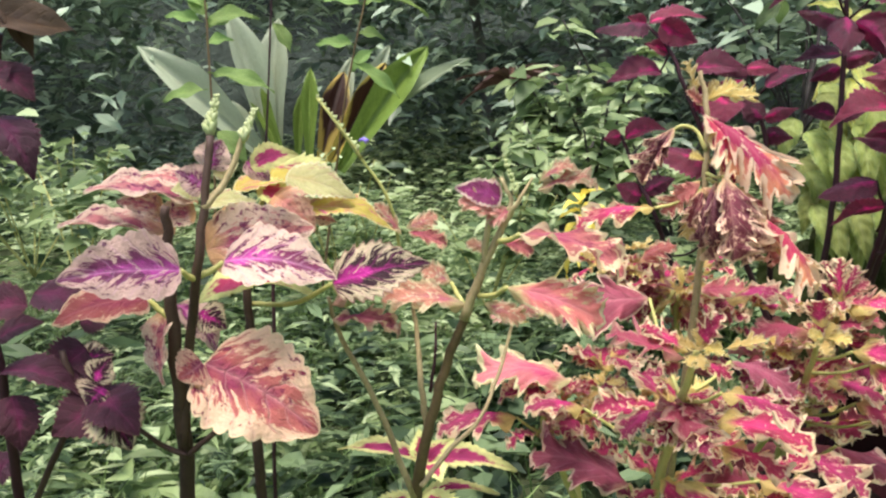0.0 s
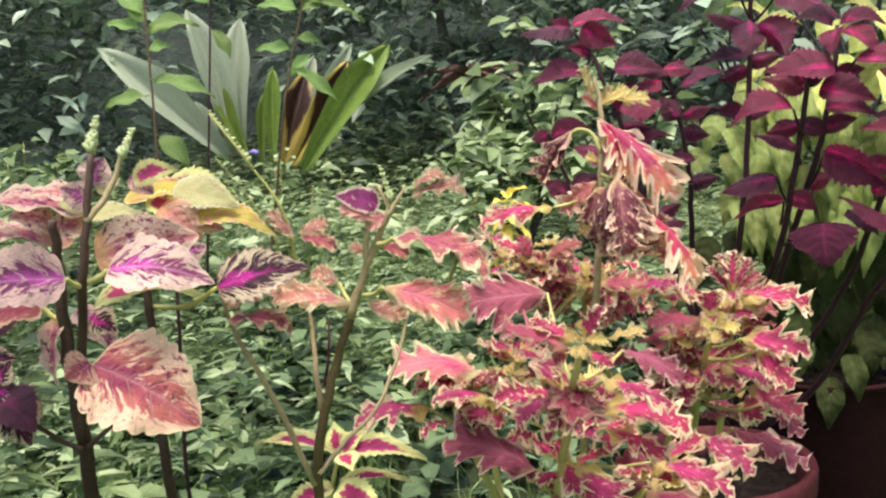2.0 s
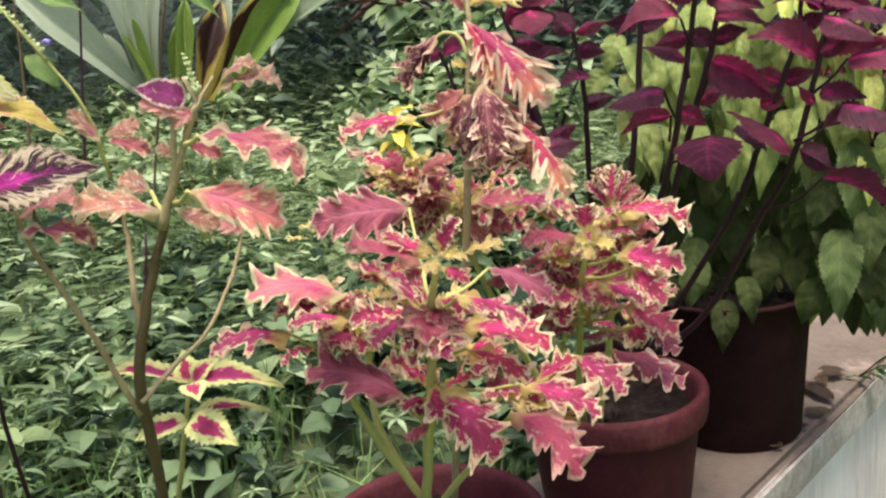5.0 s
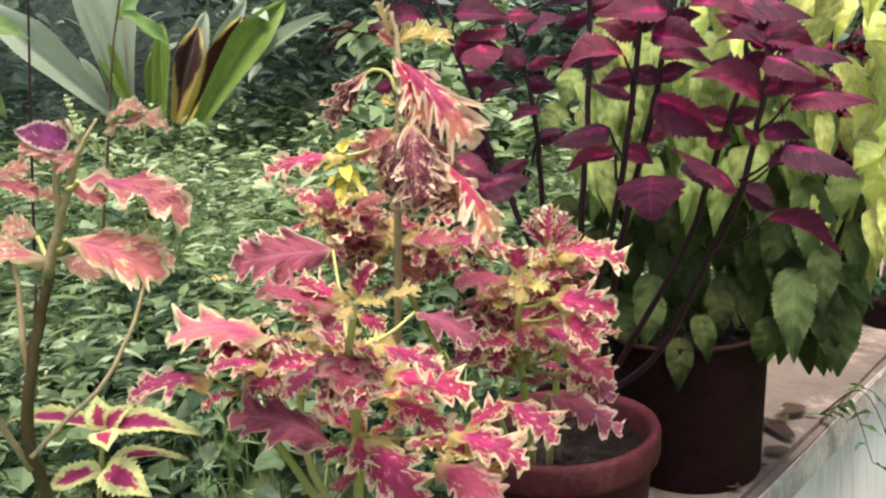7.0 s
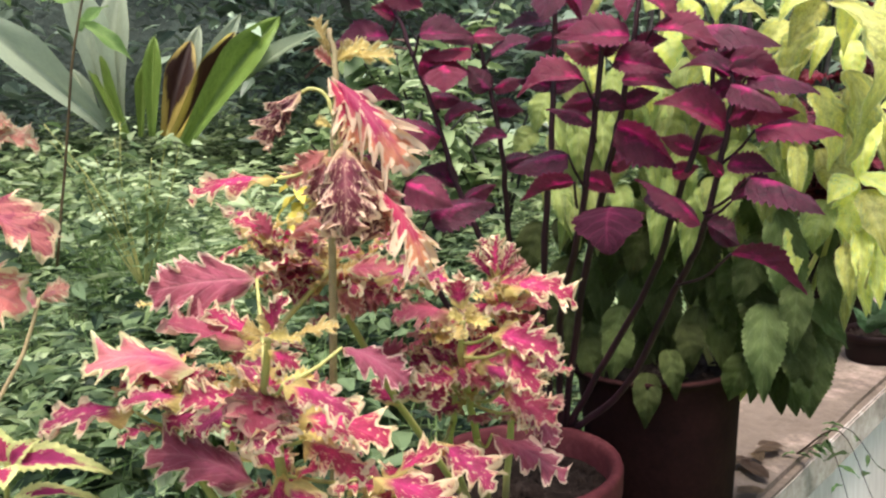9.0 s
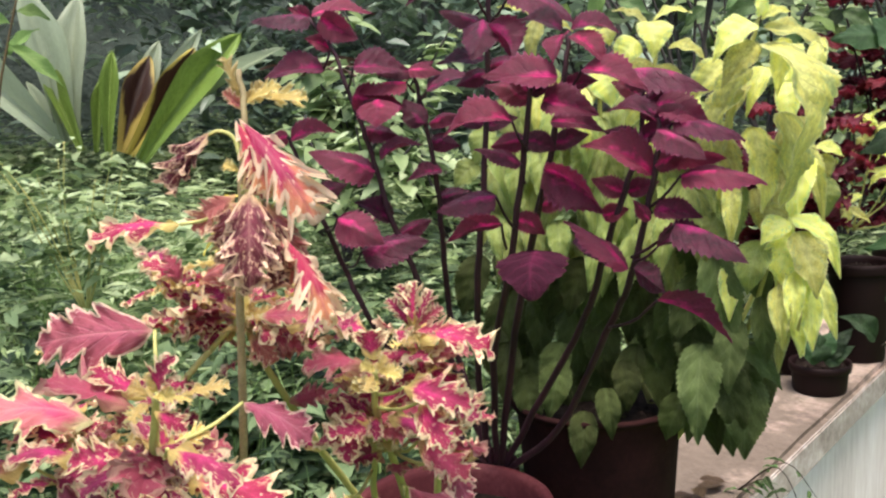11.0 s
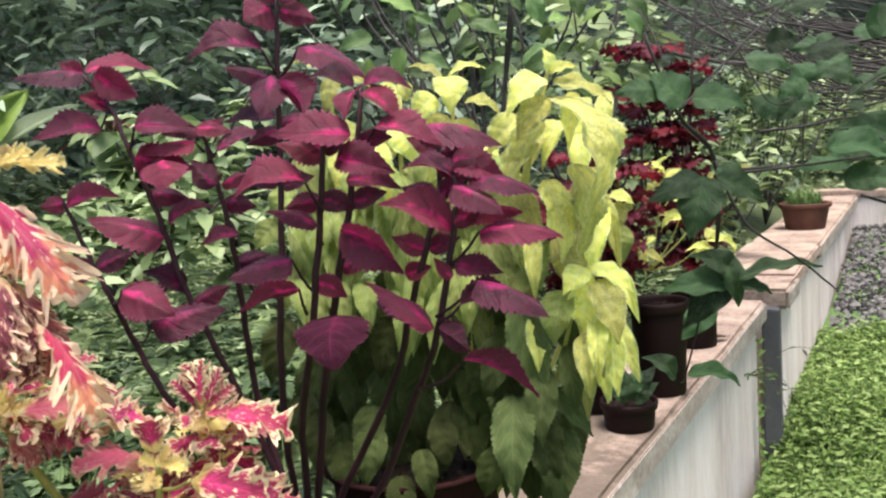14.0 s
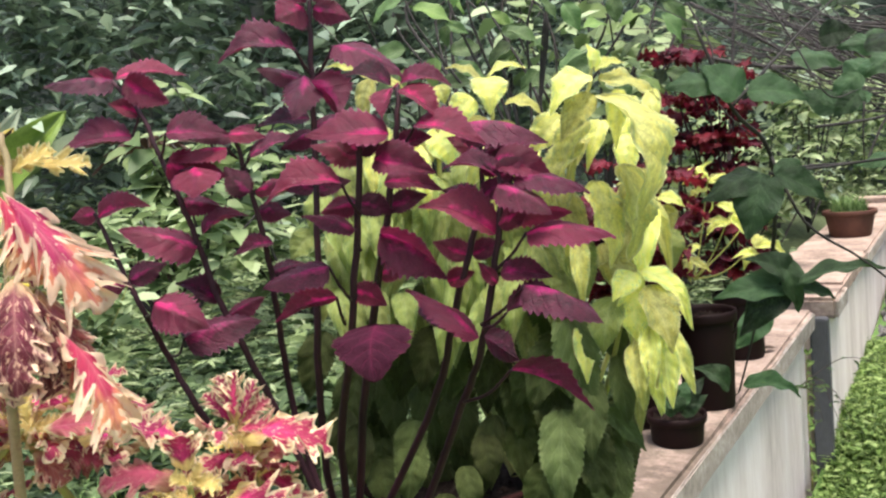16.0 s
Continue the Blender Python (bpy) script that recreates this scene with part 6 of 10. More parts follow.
leaf(lime, K_LIME_SHADE, (-0.410, 1.678, 1.347), (-0.384, 1.640, 1.226), 0.034, 2)
leaf(lime, K_LIME_SHADE, (-0.548, 1.664, 1.457), (-0.504, 1.644, 1.380), 0.038, 27)
leaf(lime, K_LIME_SHADE, (-0.399, 1.745, 1.294), (-0.375, 1.709, 1.195), 0.040, 3)
leaf(lime, K_LIME_SHADE, (-0.513, 1.635, 1.365), (-0.498, 1.594, 1.266), 0.041, -16)
leaf(lime, K_LIME_SHADE, (-0.291, 1.859, 1.392), (-0.272, 1.823, 1.309), 0.042, 2)
leaf(lime, K_LIME, (-0.178, 1.814, 1.282), (-0.144, 1.782, 1.167), 0.026, 22)
leaf(lime, K_LIME_SHADE, (-0.453, 1.791, 1.415), (-0.423, 1.754, 1.286), 0.041, 6)
leaf(lime, K_LIME_SHADE, (-0.453, 1.709, 1.445), (-0.427, 1.673, 1.335), 0.046, 2)
leaf(lime, K_LIME_SHADE, (-0.564, 1.711, 1.370), (-0.541, 1.673, 1.257), 0.046, -6)
leaf(lime, K_LIME_SHADE, (-0.333, 1.712, 1.262), (-0.304, 1.681, 1.177), 0.041, 13)
leaf(lime, K_LIME_SHADE, (-0.446, 1.751, 1.289), (-0.406, 1.726, 1.202), 0.047, 23)
leaf(lime, K_LIME_SHADE, (-0.557, 1.622, 1.383), (-0.509, 1.600, 1.280), 0.041, 24)
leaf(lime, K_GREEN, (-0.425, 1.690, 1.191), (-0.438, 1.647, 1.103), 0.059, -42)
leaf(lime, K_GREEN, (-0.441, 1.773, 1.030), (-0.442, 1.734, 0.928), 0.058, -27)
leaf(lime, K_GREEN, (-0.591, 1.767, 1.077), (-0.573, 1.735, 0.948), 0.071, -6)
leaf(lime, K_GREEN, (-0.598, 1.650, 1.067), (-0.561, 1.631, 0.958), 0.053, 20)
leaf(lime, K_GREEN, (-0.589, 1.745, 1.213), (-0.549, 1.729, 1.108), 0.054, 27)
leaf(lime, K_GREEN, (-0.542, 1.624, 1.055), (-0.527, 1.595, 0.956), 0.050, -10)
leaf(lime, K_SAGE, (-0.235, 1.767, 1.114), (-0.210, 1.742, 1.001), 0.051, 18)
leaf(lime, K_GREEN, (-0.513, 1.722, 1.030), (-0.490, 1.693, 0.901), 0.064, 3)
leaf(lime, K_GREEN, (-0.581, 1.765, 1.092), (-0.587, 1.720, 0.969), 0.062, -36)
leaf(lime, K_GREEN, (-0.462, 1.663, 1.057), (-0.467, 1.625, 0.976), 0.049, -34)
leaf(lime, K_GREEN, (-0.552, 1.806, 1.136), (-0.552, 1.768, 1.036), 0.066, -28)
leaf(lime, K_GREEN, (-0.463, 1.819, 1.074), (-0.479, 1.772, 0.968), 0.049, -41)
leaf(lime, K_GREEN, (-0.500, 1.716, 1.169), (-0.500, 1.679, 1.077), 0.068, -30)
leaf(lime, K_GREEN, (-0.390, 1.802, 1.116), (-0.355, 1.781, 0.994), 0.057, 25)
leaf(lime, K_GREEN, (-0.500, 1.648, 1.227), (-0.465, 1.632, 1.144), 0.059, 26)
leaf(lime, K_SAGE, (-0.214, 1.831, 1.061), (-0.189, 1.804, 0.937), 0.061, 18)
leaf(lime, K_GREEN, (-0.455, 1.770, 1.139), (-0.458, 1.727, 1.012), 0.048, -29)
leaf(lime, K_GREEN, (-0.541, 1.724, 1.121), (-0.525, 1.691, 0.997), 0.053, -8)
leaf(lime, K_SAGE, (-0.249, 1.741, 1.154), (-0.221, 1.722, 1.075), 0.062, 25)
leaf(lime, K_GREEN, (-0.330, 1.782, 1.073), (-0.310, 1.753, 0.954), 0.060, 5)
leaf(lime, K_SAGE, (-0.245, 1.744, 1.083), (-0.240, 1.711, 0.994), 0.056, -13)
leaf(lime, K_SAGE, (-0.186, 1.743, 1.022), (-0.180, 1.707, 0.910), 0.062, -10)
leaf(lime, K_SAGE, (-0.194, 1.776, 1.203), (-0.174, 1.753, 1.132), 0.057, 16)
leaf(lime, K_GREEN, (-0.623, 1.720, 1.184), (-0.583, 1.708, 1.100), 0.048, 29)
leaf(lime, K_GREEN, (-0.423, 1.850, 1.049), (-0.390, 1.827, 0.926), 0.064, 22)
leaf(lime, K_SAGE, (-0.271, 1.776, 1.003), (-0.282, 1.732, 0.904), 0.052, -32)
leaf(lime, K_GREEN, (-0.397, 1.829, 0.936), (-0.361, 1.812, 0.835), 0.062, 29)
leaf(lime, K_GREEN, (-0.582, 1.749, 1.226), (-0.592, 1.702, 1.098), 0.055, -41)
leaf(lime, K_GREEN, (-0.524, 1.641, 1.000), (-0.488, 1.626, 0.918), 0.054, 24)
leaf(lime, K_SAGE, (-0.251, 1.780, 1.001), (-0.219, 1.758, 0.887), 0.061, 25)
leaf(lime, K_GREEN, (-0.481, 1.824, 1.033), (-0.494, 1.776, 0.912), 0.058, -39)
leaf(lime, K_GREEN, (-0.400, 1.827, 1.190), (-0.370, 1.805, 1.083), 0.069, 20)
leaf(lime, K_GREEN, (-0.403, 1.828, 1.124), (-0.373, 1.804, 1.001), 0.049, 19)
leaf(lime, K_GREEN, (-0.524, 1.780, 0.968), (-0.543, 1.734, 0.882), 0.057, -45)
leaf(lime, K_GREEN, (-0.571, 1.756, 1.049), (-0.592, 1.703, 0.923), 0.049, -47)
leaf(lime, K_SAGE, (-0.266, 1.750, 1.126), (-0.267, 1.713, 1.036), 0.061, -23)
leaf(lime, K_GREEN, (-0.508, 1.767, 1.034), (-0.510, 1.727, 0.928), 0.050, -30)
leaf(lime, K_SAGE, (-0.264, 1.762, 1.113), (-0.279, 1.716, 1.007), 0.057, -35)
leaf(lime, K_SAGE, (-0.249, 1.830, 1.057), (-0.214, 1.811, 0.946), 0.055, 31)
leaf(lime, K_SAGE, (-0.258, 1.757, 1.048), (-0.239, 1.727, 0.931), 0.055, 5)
frilled = thing("coleus_plant", (-0.47, 1.00, 0.86), "frilled magenta coleus with cream-edged lobed leaves", "coleus plant", "coleus plants")
frilled_b = thing("coleus_plant", (-0.465, 1.385, 0.87), "bushy frilled magenta coleus with yellow hearts in a red pot", "coleus plant", "coleus plants")
wilted = thing("coleus_plant", (-0.47, 1.03, 0.86), "tall frilled coleus with wilted orange drooping leaves", "coleus plant", "coleus plants")
stem(frilled, M_STEM_GREEN, [(-0.461, 0.980, 0.867), (-0.395, 0.936, 0.994), (-0.328, 0.892, 1.114), (-0.276, 0.850, 1.193), (-0.249, 0.840, 1.249)], 0.0066, 0.0028)
stem(frilled, M_STEM_GREEN, [(-0.452, 0.989, 0.867), (-0.449, 0.919, 0.986), (-0.445, 0.878, 1.068), (-0.452, 0.856, 1.131), (-0.436, 0.865, 1.174)], 0.0050, 0.0028)
stem(frilled, M_STEM_GREEN, [(-0.458, 0.985, 0.868), (-0.329, 0.961, 1.005), (-0.262, 0.929, 1.070)], 0.0045, 0.0028)
stem(frilled, M_STEM_GREEN, [(-0.462, 0.992, 0.862), (-0.493, 0.952, 0.986), (-0.484, 0.943, 1.087), (-0.453, 0.974, 1.175), (-0.400, 1.022, 1.250)], 0.0050, 0.0028)
leaf(frilled, K_VAR, (-0.250, 0.841, 1.254), (-0.226, 0.846, 1.284), 0.026, 89)
leaf(frilled, K_VAR, (-0.254, 0.836, 1.249), (-0.285, 0.812, 1.274), 0.031, -23)
leaf(frilled, K_VAR, (-0.250, 0.825, 1.247), (-0.297, 0.782, 1.271), 0.045, -13)
leaf(frilled, K_VAR, (-0.258, 0.829, 1.241), (-0.265, 0.818, 1.233), 0.015, -57)
leaf(frilled, K_VAR, (-0.240, 0.833, 1.244), (-0.220, 0.846, 1.229), 0.019, 46)
leaf(frilled, K_VAR, (-0.220, 0.829, 1.222), (-0.160, 0.846, 1.205), 0.043, 5, (-0.274, 0.854, 1.197))
leaf(frilled, K_VARY, (-0.228, 0.848, 1.253), (-0.203, 0.872, 1.258), 0.023, 21)
leaf(frilled, K_VARY, (-0.242, 0.835, 1.255), (-0.246, 0.837, 1.271), 0.017, -12)
leaf(frilled, K_VARY, (-0.243, 0.833, 1.254), (-0.256, 0.824, 1.261), 0.015, -60)
leaf(frilled, K_VARY, (-0.238, 0.832, 1.255), (-0.226, 0.843, 1.255), 0.015, 62)
leaf(frilled, K_VARY, (-0.236, 0.826, 1.253), (-0.222, 0.808, 1.246), 0.016, 3)
leaf(frilled, K_ROSE, (-0.275, 0.930, 1.214), (-0.225, 0.959, 1.182), 0.043, 25, (-0.282, 0.861, 1.197))
leaf(frilled, K_VAR, (-0.275, 0.847, 1.186), (-0.229, 0.823, 1.166), 0.044, 10)
leaf(frilled, K_VAR, (-0.248, 0.856, 1.182), (-0.171, 0.886, 1.165), 0.056, 17)
leaf(frilled, K_VAR, (-0.248, 0.861, 1.161), (-0.182, 0.866, 1.142), 0.046, -2, (-0.303, 0.873, 1.145))
leaf(frilled, K_VAR, (-0.308, 0.855, 1.177), (-0.347, 0.814, 1.186), 0.038, -50)
leaf(frilled, K_VAR, (-0.377, 0.838, 1.174), (-0.413, 0.791, 1.176), 0.039, -11, (-0.319, 0.882, 1.133))
leaf(frilled, K_VAR, (-0.305, 0.879, 1.104), (-0.229, 0.875, 1.057), 0.069, 27)
leaf(frilled, K_VAR, (-0.238, 0.902, 1.088), (-0.158, 0.896, 1.047), 0.060, 9, (-0.317, 0.948, 1.014))
leaf(frilled, K_VAR, (-0.250, 0.930, 1.103), (-0.171, 0.948, 1.080), 0.055, 9, (-0.337, 0.901, 1.092))
leaf(frilled, K_ROSE, (-0.370, 0.890, 1.079), (-0.442, 0.823, 1.114), 0.069, -33, (-0.379, 0.926, 1.026))
leaf(frilled, K_PALE, (-0.428, 0.878, 1.181), (-0.490, 0.797, 1.193), 0.068, -27)
leaf(frilled, K_VAR, (-0.464, 0.831, 1.148), (-0.508, 0.757, 1.141), 0.057, -12, (-0.455, 0.864, 1.121))
leaf(frilled, K_VAR, (-0.439, 0.868, 1.155), (-0.479, 0.819, 1.165), 0.042, -11)
leaf(frilled, K_ROSE, (-0.335, 0.893, 1.275), (-0.396, 0.822, 1.271), 0.066, -65, (-0.277, 0.852, 1.200))
leaf(frilled, K_VAR, (-0.278, 0.855, 1.177), (-0.270, 0.815, 1.171), 0.031, -36)
leaf(frilled, K_VAR, (-0.441, 0.990, 1.282), (-0.473, 0.960, 1.307), 0.034, -22)
leaf(frilled, K_VAR, (-0.436, 0.982, 1.285), (-0.447, 0.975, 1.315), 0.022, -55)
leaf(frilled, K_VARO, (-0.425, 0.993, 1.285), (-0.396, 1.025, 1.301), 0.031, 46)
leaf(frilled, K_VAR, (-0.408, 1.017, 1.256), (-0.434, 0.997, 1.280), 0.027, -33)
leaf(frilled, K_VARY, (-0.389, 1.021, 1.255), (-0.394, 1.021, 1.278), 0.019, -28)
leaf(frilled, K_VARY, (-0.391, 1.018, 1.253), (-0.408, 1.004, 1.263), 0.018, -64)
leaf(frilled, K_VARY, (-0.388, 1.021, 1.251), (-0.370, 1.038, 1.257), 0.018, 65)
leaf(frilled, K_PALE, (-0.372, 1.022, 1.253), (-0.331, 1.056, 1.252), 0.035, 52)
leaf(frilled, K_VAR, (-0.343, 1.031, 1.244), (-0.286, 1.073, 1.233), 0.047, 16)
leaf(frilled, K_VAR, (-0.401, 1.021, 1.246), (-0.427, 1.003, 1.273), 0.028, -23)
leaf(frilled, K_VARO, (-0.419, 1.016, 1.243), (-0.456, 0.983, 1.259), 0.034, -28)
leaf(frilled, K_VAR, (-0.384, 1.033, 1.236), (-0.350, 1.056, 1.213), 0.031, 41)
leaf(frilled, K_VAR, (-0.410, 1.024, 1.237), (-0.436, 0.993, 1.222), 0.029, -63)
leaf(frilled, K_VARO, (-0.393, 1.024, 1.231), (-0.368, 1.038, 1.205), 0.029, 58)
leaf(frilled, K_VAR, (-0.456, 0.967, 1.167), (-0.484, 0.942, 1.185), 0.029, -59)
leaf(frilled, K_VAR, (-0.474, 0.965, 1.138), (-0.450, 0.995, 1.146), 0.030, 59)
leaf(frilled, K_VAR, (-0.478, 0.951, 1.087), (-0.514, 0.921, 1.112), 0.035, -49)
leaf(frilled, K_VAR, (-0.474, 0.938, 1.057), (-0.452, 0.974, 1.076), 0.037, 53)
stem(frilled_b, M_STEM_GREEN, [(-0.478, 1.331, 0.806), (-0.436, 1.271, 0.933), (-0.353, 1.169, 1.064), (-0.285, 1.086, 1.154), (-0.256, 1.061, 1.207)], 0.0060, 0.0028)
stem(frilled_b, M_STEM_GREEN, [(-0.492, 1.321, 0.807), (-0.433, 1.213, 0.973), (-0.355, 1.144, 1.070), (-0.334, 1.122, 1.137)], 0.0050, 0.0028)
stem(frilled_b, M_STEM_GREEN, [(-0.465, 1.340, 0.806), (-0.372, 1.262, 1.039), (-0.295, 1.165, 1.183), (-0.271, 1.132, 1.229)], 0.0050, 0.0028)
stem(frilled_b, M_STEM_GREEN, [(-0.485, 1.326, 0.806), (-0.453, 1.152, 1.052), (-0.422, 1.056, 1.196), (-0.396, 1.024, 1.244)], 0.0050, 0.0028)
leaf(frilled_b, K_SPIKY, (-0.273, 1.130, 1.229), (-0.297, 1.121, 1.259), 0.026, -39)
leaf(frilled_b, K_SPIKY, (-0.270, 1.127, 1.231), (-0.285, 1.127, 1.274), 0.030, -16)
leaf(frilled_b, K_SPIKY, (-0.266, 1.123, 1.232), (-0.268, 1.132, 1.278), 0.031, -19)
leaf(frilled_b, K_SPIKY, (-0.265, 1.124, 1.232), (-0.254, 1.140, 1.269), 0.028, 31)
leaf(frilled_b, K_SPIKY, (-0.264, 1.124, 1.231), (-0.242, 1.143, 1.252), 0.024, 51)
leaf(frilled_b, K_SPIKY, (-0.260, 1.115, 1.231), (-0.229, 1.135, 1.232), 0.024, 49)
leaf(frilled_b, K_VARY, (-0.259, 1.115, 1.229), (-0.240, 1.124, 1.216), 0.019, 61)
leaf(frilled_b, K_VAR, (-0.255, 1.106, 1.234), (-0.239, 1.080, 1.234), 0.025, 10)
leaf(frilled_b, K_VAR, (-0.255, 1.117, 1.227), (-0.188, 1.151, 1.208), 0.052, 22)
leaf(frilled_b, K_VAR, (-0.263, 1.058, 1.213), (-0.312, 1.021, 1.212), 0.040, -27)
leaf(frilled_b, K_VAR, (-0.251, 1.056, 1.220), (-0.243, 1.045, 1.252), 0.035, 9)
leaf(frilled_b, K_VAR, (-0.273, 1.081, 1.230), (-0.325, 1.045, 1.240), 0.043, -17)
leaf(frilled_b, K_VAR, (-0.226, 1.066, 1.197), (-0.156, 1.080, 1.187), 0.047, 42, (-0.266, 1.071, 1.181))
leaf(frilled_b, K_VAR, (-0.211, 1.071, 1.185), (-0.163, 1.053, 1.156), 0.039, 26, (-0.279, 1.081, 1.162))
leaf(frilled_b, K_VARY, (-0.249, 1.055, 1.210), (-0.261, 1.048, 1.218), 0.018, -60)
leaf(frilled_b, K_VARY, (-0.248, 1.055, 1.210), (-0.234, 1.066, 1.213), 0.018, 61)
leaf(frilled_b, K_VARY, (-0.243, 1.046, 1.211), (-0.231, 1.027, 1.202), 0.020, 9)
leaf(frilled_b, K_VARY, (-0.248, 1.056, 1.211), (-0.243, 1.063, 1.225), 0.017, 49)
leaf(frilled_b, K_VAR, (-0.255, 1.072, 1.162), (-0.207, 1.096, 1.143), 0.037, 23)
leaf(frilled_b, K_VAR, (-0.234, 1.088, 1.136), (-0.173, 1.091, 1.114), 0.043, 38, (-0.337, 1.151, 1.085))
leaf(frilled_b, K_ROSE, (-0.215, 1.105, 1.118), (-0.176, 1.091, 1.090), 0.033, 11, (-0.347, 1.164, 1.072))
leaf(frilled_b, K_VAR, (-0.295, 1.072, 1.135), (-0.277, 1.039, 1.121), 0.037, 1)
leaf(frilled_b, K_VAR, (-0.260, 1.017, 1.102), (-0.188, 1.013, 1.073), 0.051, 10, (-0.362, 1.145, 1.053))
leaf(frilled_b, K_ROSE, (-0.261, 1.098, 1.080), (-0.178, 1.108, 1.048), 0.059, 1, (-0.398, 1.225, 0.997))
leaf(frilled_b, K_VAR, (-0.340, 1.121, 1.146), (-0.370, 1.093, 1.134), 0.033, -59)
leaf(frilled_b, K_VAR, (-0.340, 1.124, 1.122), (-0.369, 1.093, 1.099), 0.032, -55)
leaf(frilled_b, K_VAR, (-0.345, 1.219, 1.047), (-0.305, 1.238, 1.032), 0.035, 54)
leaf(frilled_b, K_VAR, (-0.327, 1.191, 1.103), (-0.296, 1.220, 1.128), 0.032, 42)
leaf(frilled_b, K_VAR, (-0.447, 1.145, 1.055), (-0.479, 1.131, 1.086), 0.034, -51)
leaf(frilled_b, K_VAR, (-0.432, 1.094, 1.133), (-0.402, 1.124, 1.143), 0.032, 59)
stem(wilted, M_STEM_TAN, [(-0.488, 1.049, 0.822), (-0.396, 1.005, 1.084), (-0.337, 0.980, 1.292), (-0.331, 0.985, 1.368), (-0.334, 0.999, 1.442), (-0.342, 1.003, 1.483)], 0.0048, 0.0024)
stem(wilted, M_STEM_GREEN, [(-0.330, 0.989, 1.405), (-0.342, 0.991, 1.425), (-0.352, 0.983, 1.431), (-0.358, 0.977, 1.428)], 0.0022, 0.0016, "petiole")
leaf(wilted, K_WILT, (-0.312, 0.975, 1.376), (-0.321, 0.958, 1.312), 0.028, -31)
leaf(wilted, K_WILT, (-0.304, 0.976, 1.379), (-0.305, 0.962, 1.292), 0.037, 5)
leaf(wilted, K_WILT, (-0.297, 0.975, 1.377), (-0.286, 0.971, 1.294), 0.035, -38)
leaf(wilted, K_WILT, (-0.300, 0.986, 1.372), (-0.283, 0.989, 1.305), 0.029, 29)
leaf(wilted, K_VARO, (-0.289, 0.981, 1.369), (-0.264, 0.993, 1.313), 0.026, 48)
leaf(wilted, K_VARO, (-0.282, 0.986, 1.357), (-0.264, 0.989, 1.292), 0.029, 25)
leaf(wilted, K_WILT, (-0.359, 0.976, 1.428), (-0.375, 0.959, 1.389), 0.022, -72)
leaf(wilted, K_VARO, (-0.329, 0.974, 1.374), (-0.346, 0.956, 1.363), 0.023, -71)
leaf(wilted, K_VARO, (-0.259, 0.984, 1.316), (-0.225, 1.002, 1.279), 0.023, 63)
leaf(wilted, K_WILT, (-0.325, 0.976, 1.370), (-0.335, 0.962, 1.331), 0.022, -62)
leaf(wilted, K_WTOP, (-0.333, 0.992, 1.441), (-0.247, 0.999, 1.353), 0.058, 40)
leaf(wilted, K_WTOP, (-0.330, 0.986, 1.440), (-0.290, 0.984, 1.374), 0.042, 15)
leaf(wilted, K_VAR, (-0.322, 0.990, 1.432), (-0.297, 0.984, 1.372), 0.034, 20)
leaf(wilted, K_WILT, (-0.357, 0.978, 1.430), (-0.381, 0.952, 1.375), 0.033, -51)
leaf(wilted, K_VARO, (-0.334, 0.983, 1.376), (-0.362, 0.953, 1.347), 0.030, -70)
leaf(wilted, K_VAR, (-0.360, 0.941, 1.354), (-0.414, 0.881, 1.341), 0.041, -30, (-0.332, 0.983, 1.367))
leaf(wilted, K_WILT, (-0.301, 0.972, 1.381), (-0.281, 0.951, 1.302), 0.053, -11, (-0.330, 0.987, 1.383))
leaf(wilted, K_WILT, (-0.293, 0.991, 1.367), (-0.281, 0.990, 1.300), 0.034, 14, (-0.330, 0.986, 1.378))
leaf(wilted, K_WTOP, (-0.271, 0.980, 1.344), (-0.219, 0.980, 1.271), 0.045, 6, (-0.330, 0.985, 1.367))
leaf(wilted, K_WILT, (-0.301, 0.958, 1.369), (-0.302, 0.949, 1.316), 0.027, -22)
leaf(wilted, K_VARY, (-0.339, 0.976, 1.360), (-0.341, 0.968, 1.318), 0.024, -41)
leaf(wilted, K_VARO, (-0.322, 0.966, 1.371), (-0.297, 0.985, 1.349), 0.026, 70)
leaf(wilted, K_VARY, (-0.330, 0.987, 1.395), (-0.342, 0.978, 1.403), 0.014, -73)
leaf(wilted, K_VARY, (-0.330, 0.987, 1.395), (-0.317, 0.999, 1.392), 0.014, 73)
leaf(wilted, K_VARY, (-0.349, 1.007, 1.454), (-0.356, 0.996, 1.495), 0.022, -57)
leaf(wilted, K_VARY, (-0.346, 1.011, 1.459), (-0.307, 1.050, 1.455), 0.028, 45)
leaf(wilted, K_VARY, (-0.349, 1.008, 1.453), (-0.334, 1.022, 1.472), 0.016, 79)
leaf(wilted, K_VARY, (-0.341, 1.002, 1.452), (-0.315, 1.028, 1.466), 0.020, 49)
leaf(wilted, K_VARY, (-0.349, 1.007, 1.453), (-0.354, 1.001, 1.470), 0.014, -82)
leaf(wilted, K_VARO, (-0.340, 1.003, 1.448), (-0.351, 0.990, 1.465), 0.014, -79)
sprig(frilled, K_VARY, (-0.250, 0.841, 1.253), 5, 0.026, 120, 0.6)
sprig(frilled, K_VAR, (-0.283, 0.859, 1.197), 6, 0.050, 121, 0.6)
sprig(frilled, K_VAR, (-0.288, 0.859, 1.175), 6, 0.055, 122, 0.6)
sprig(frilled, K_VAR, (-0.333, 0.895, 1.101), 6, 0.060, 123, 0.6)
sprig(frilled, K_VAR, (-0.360, 0.916, 1.053), 5, 0.050, 124, 0.6)
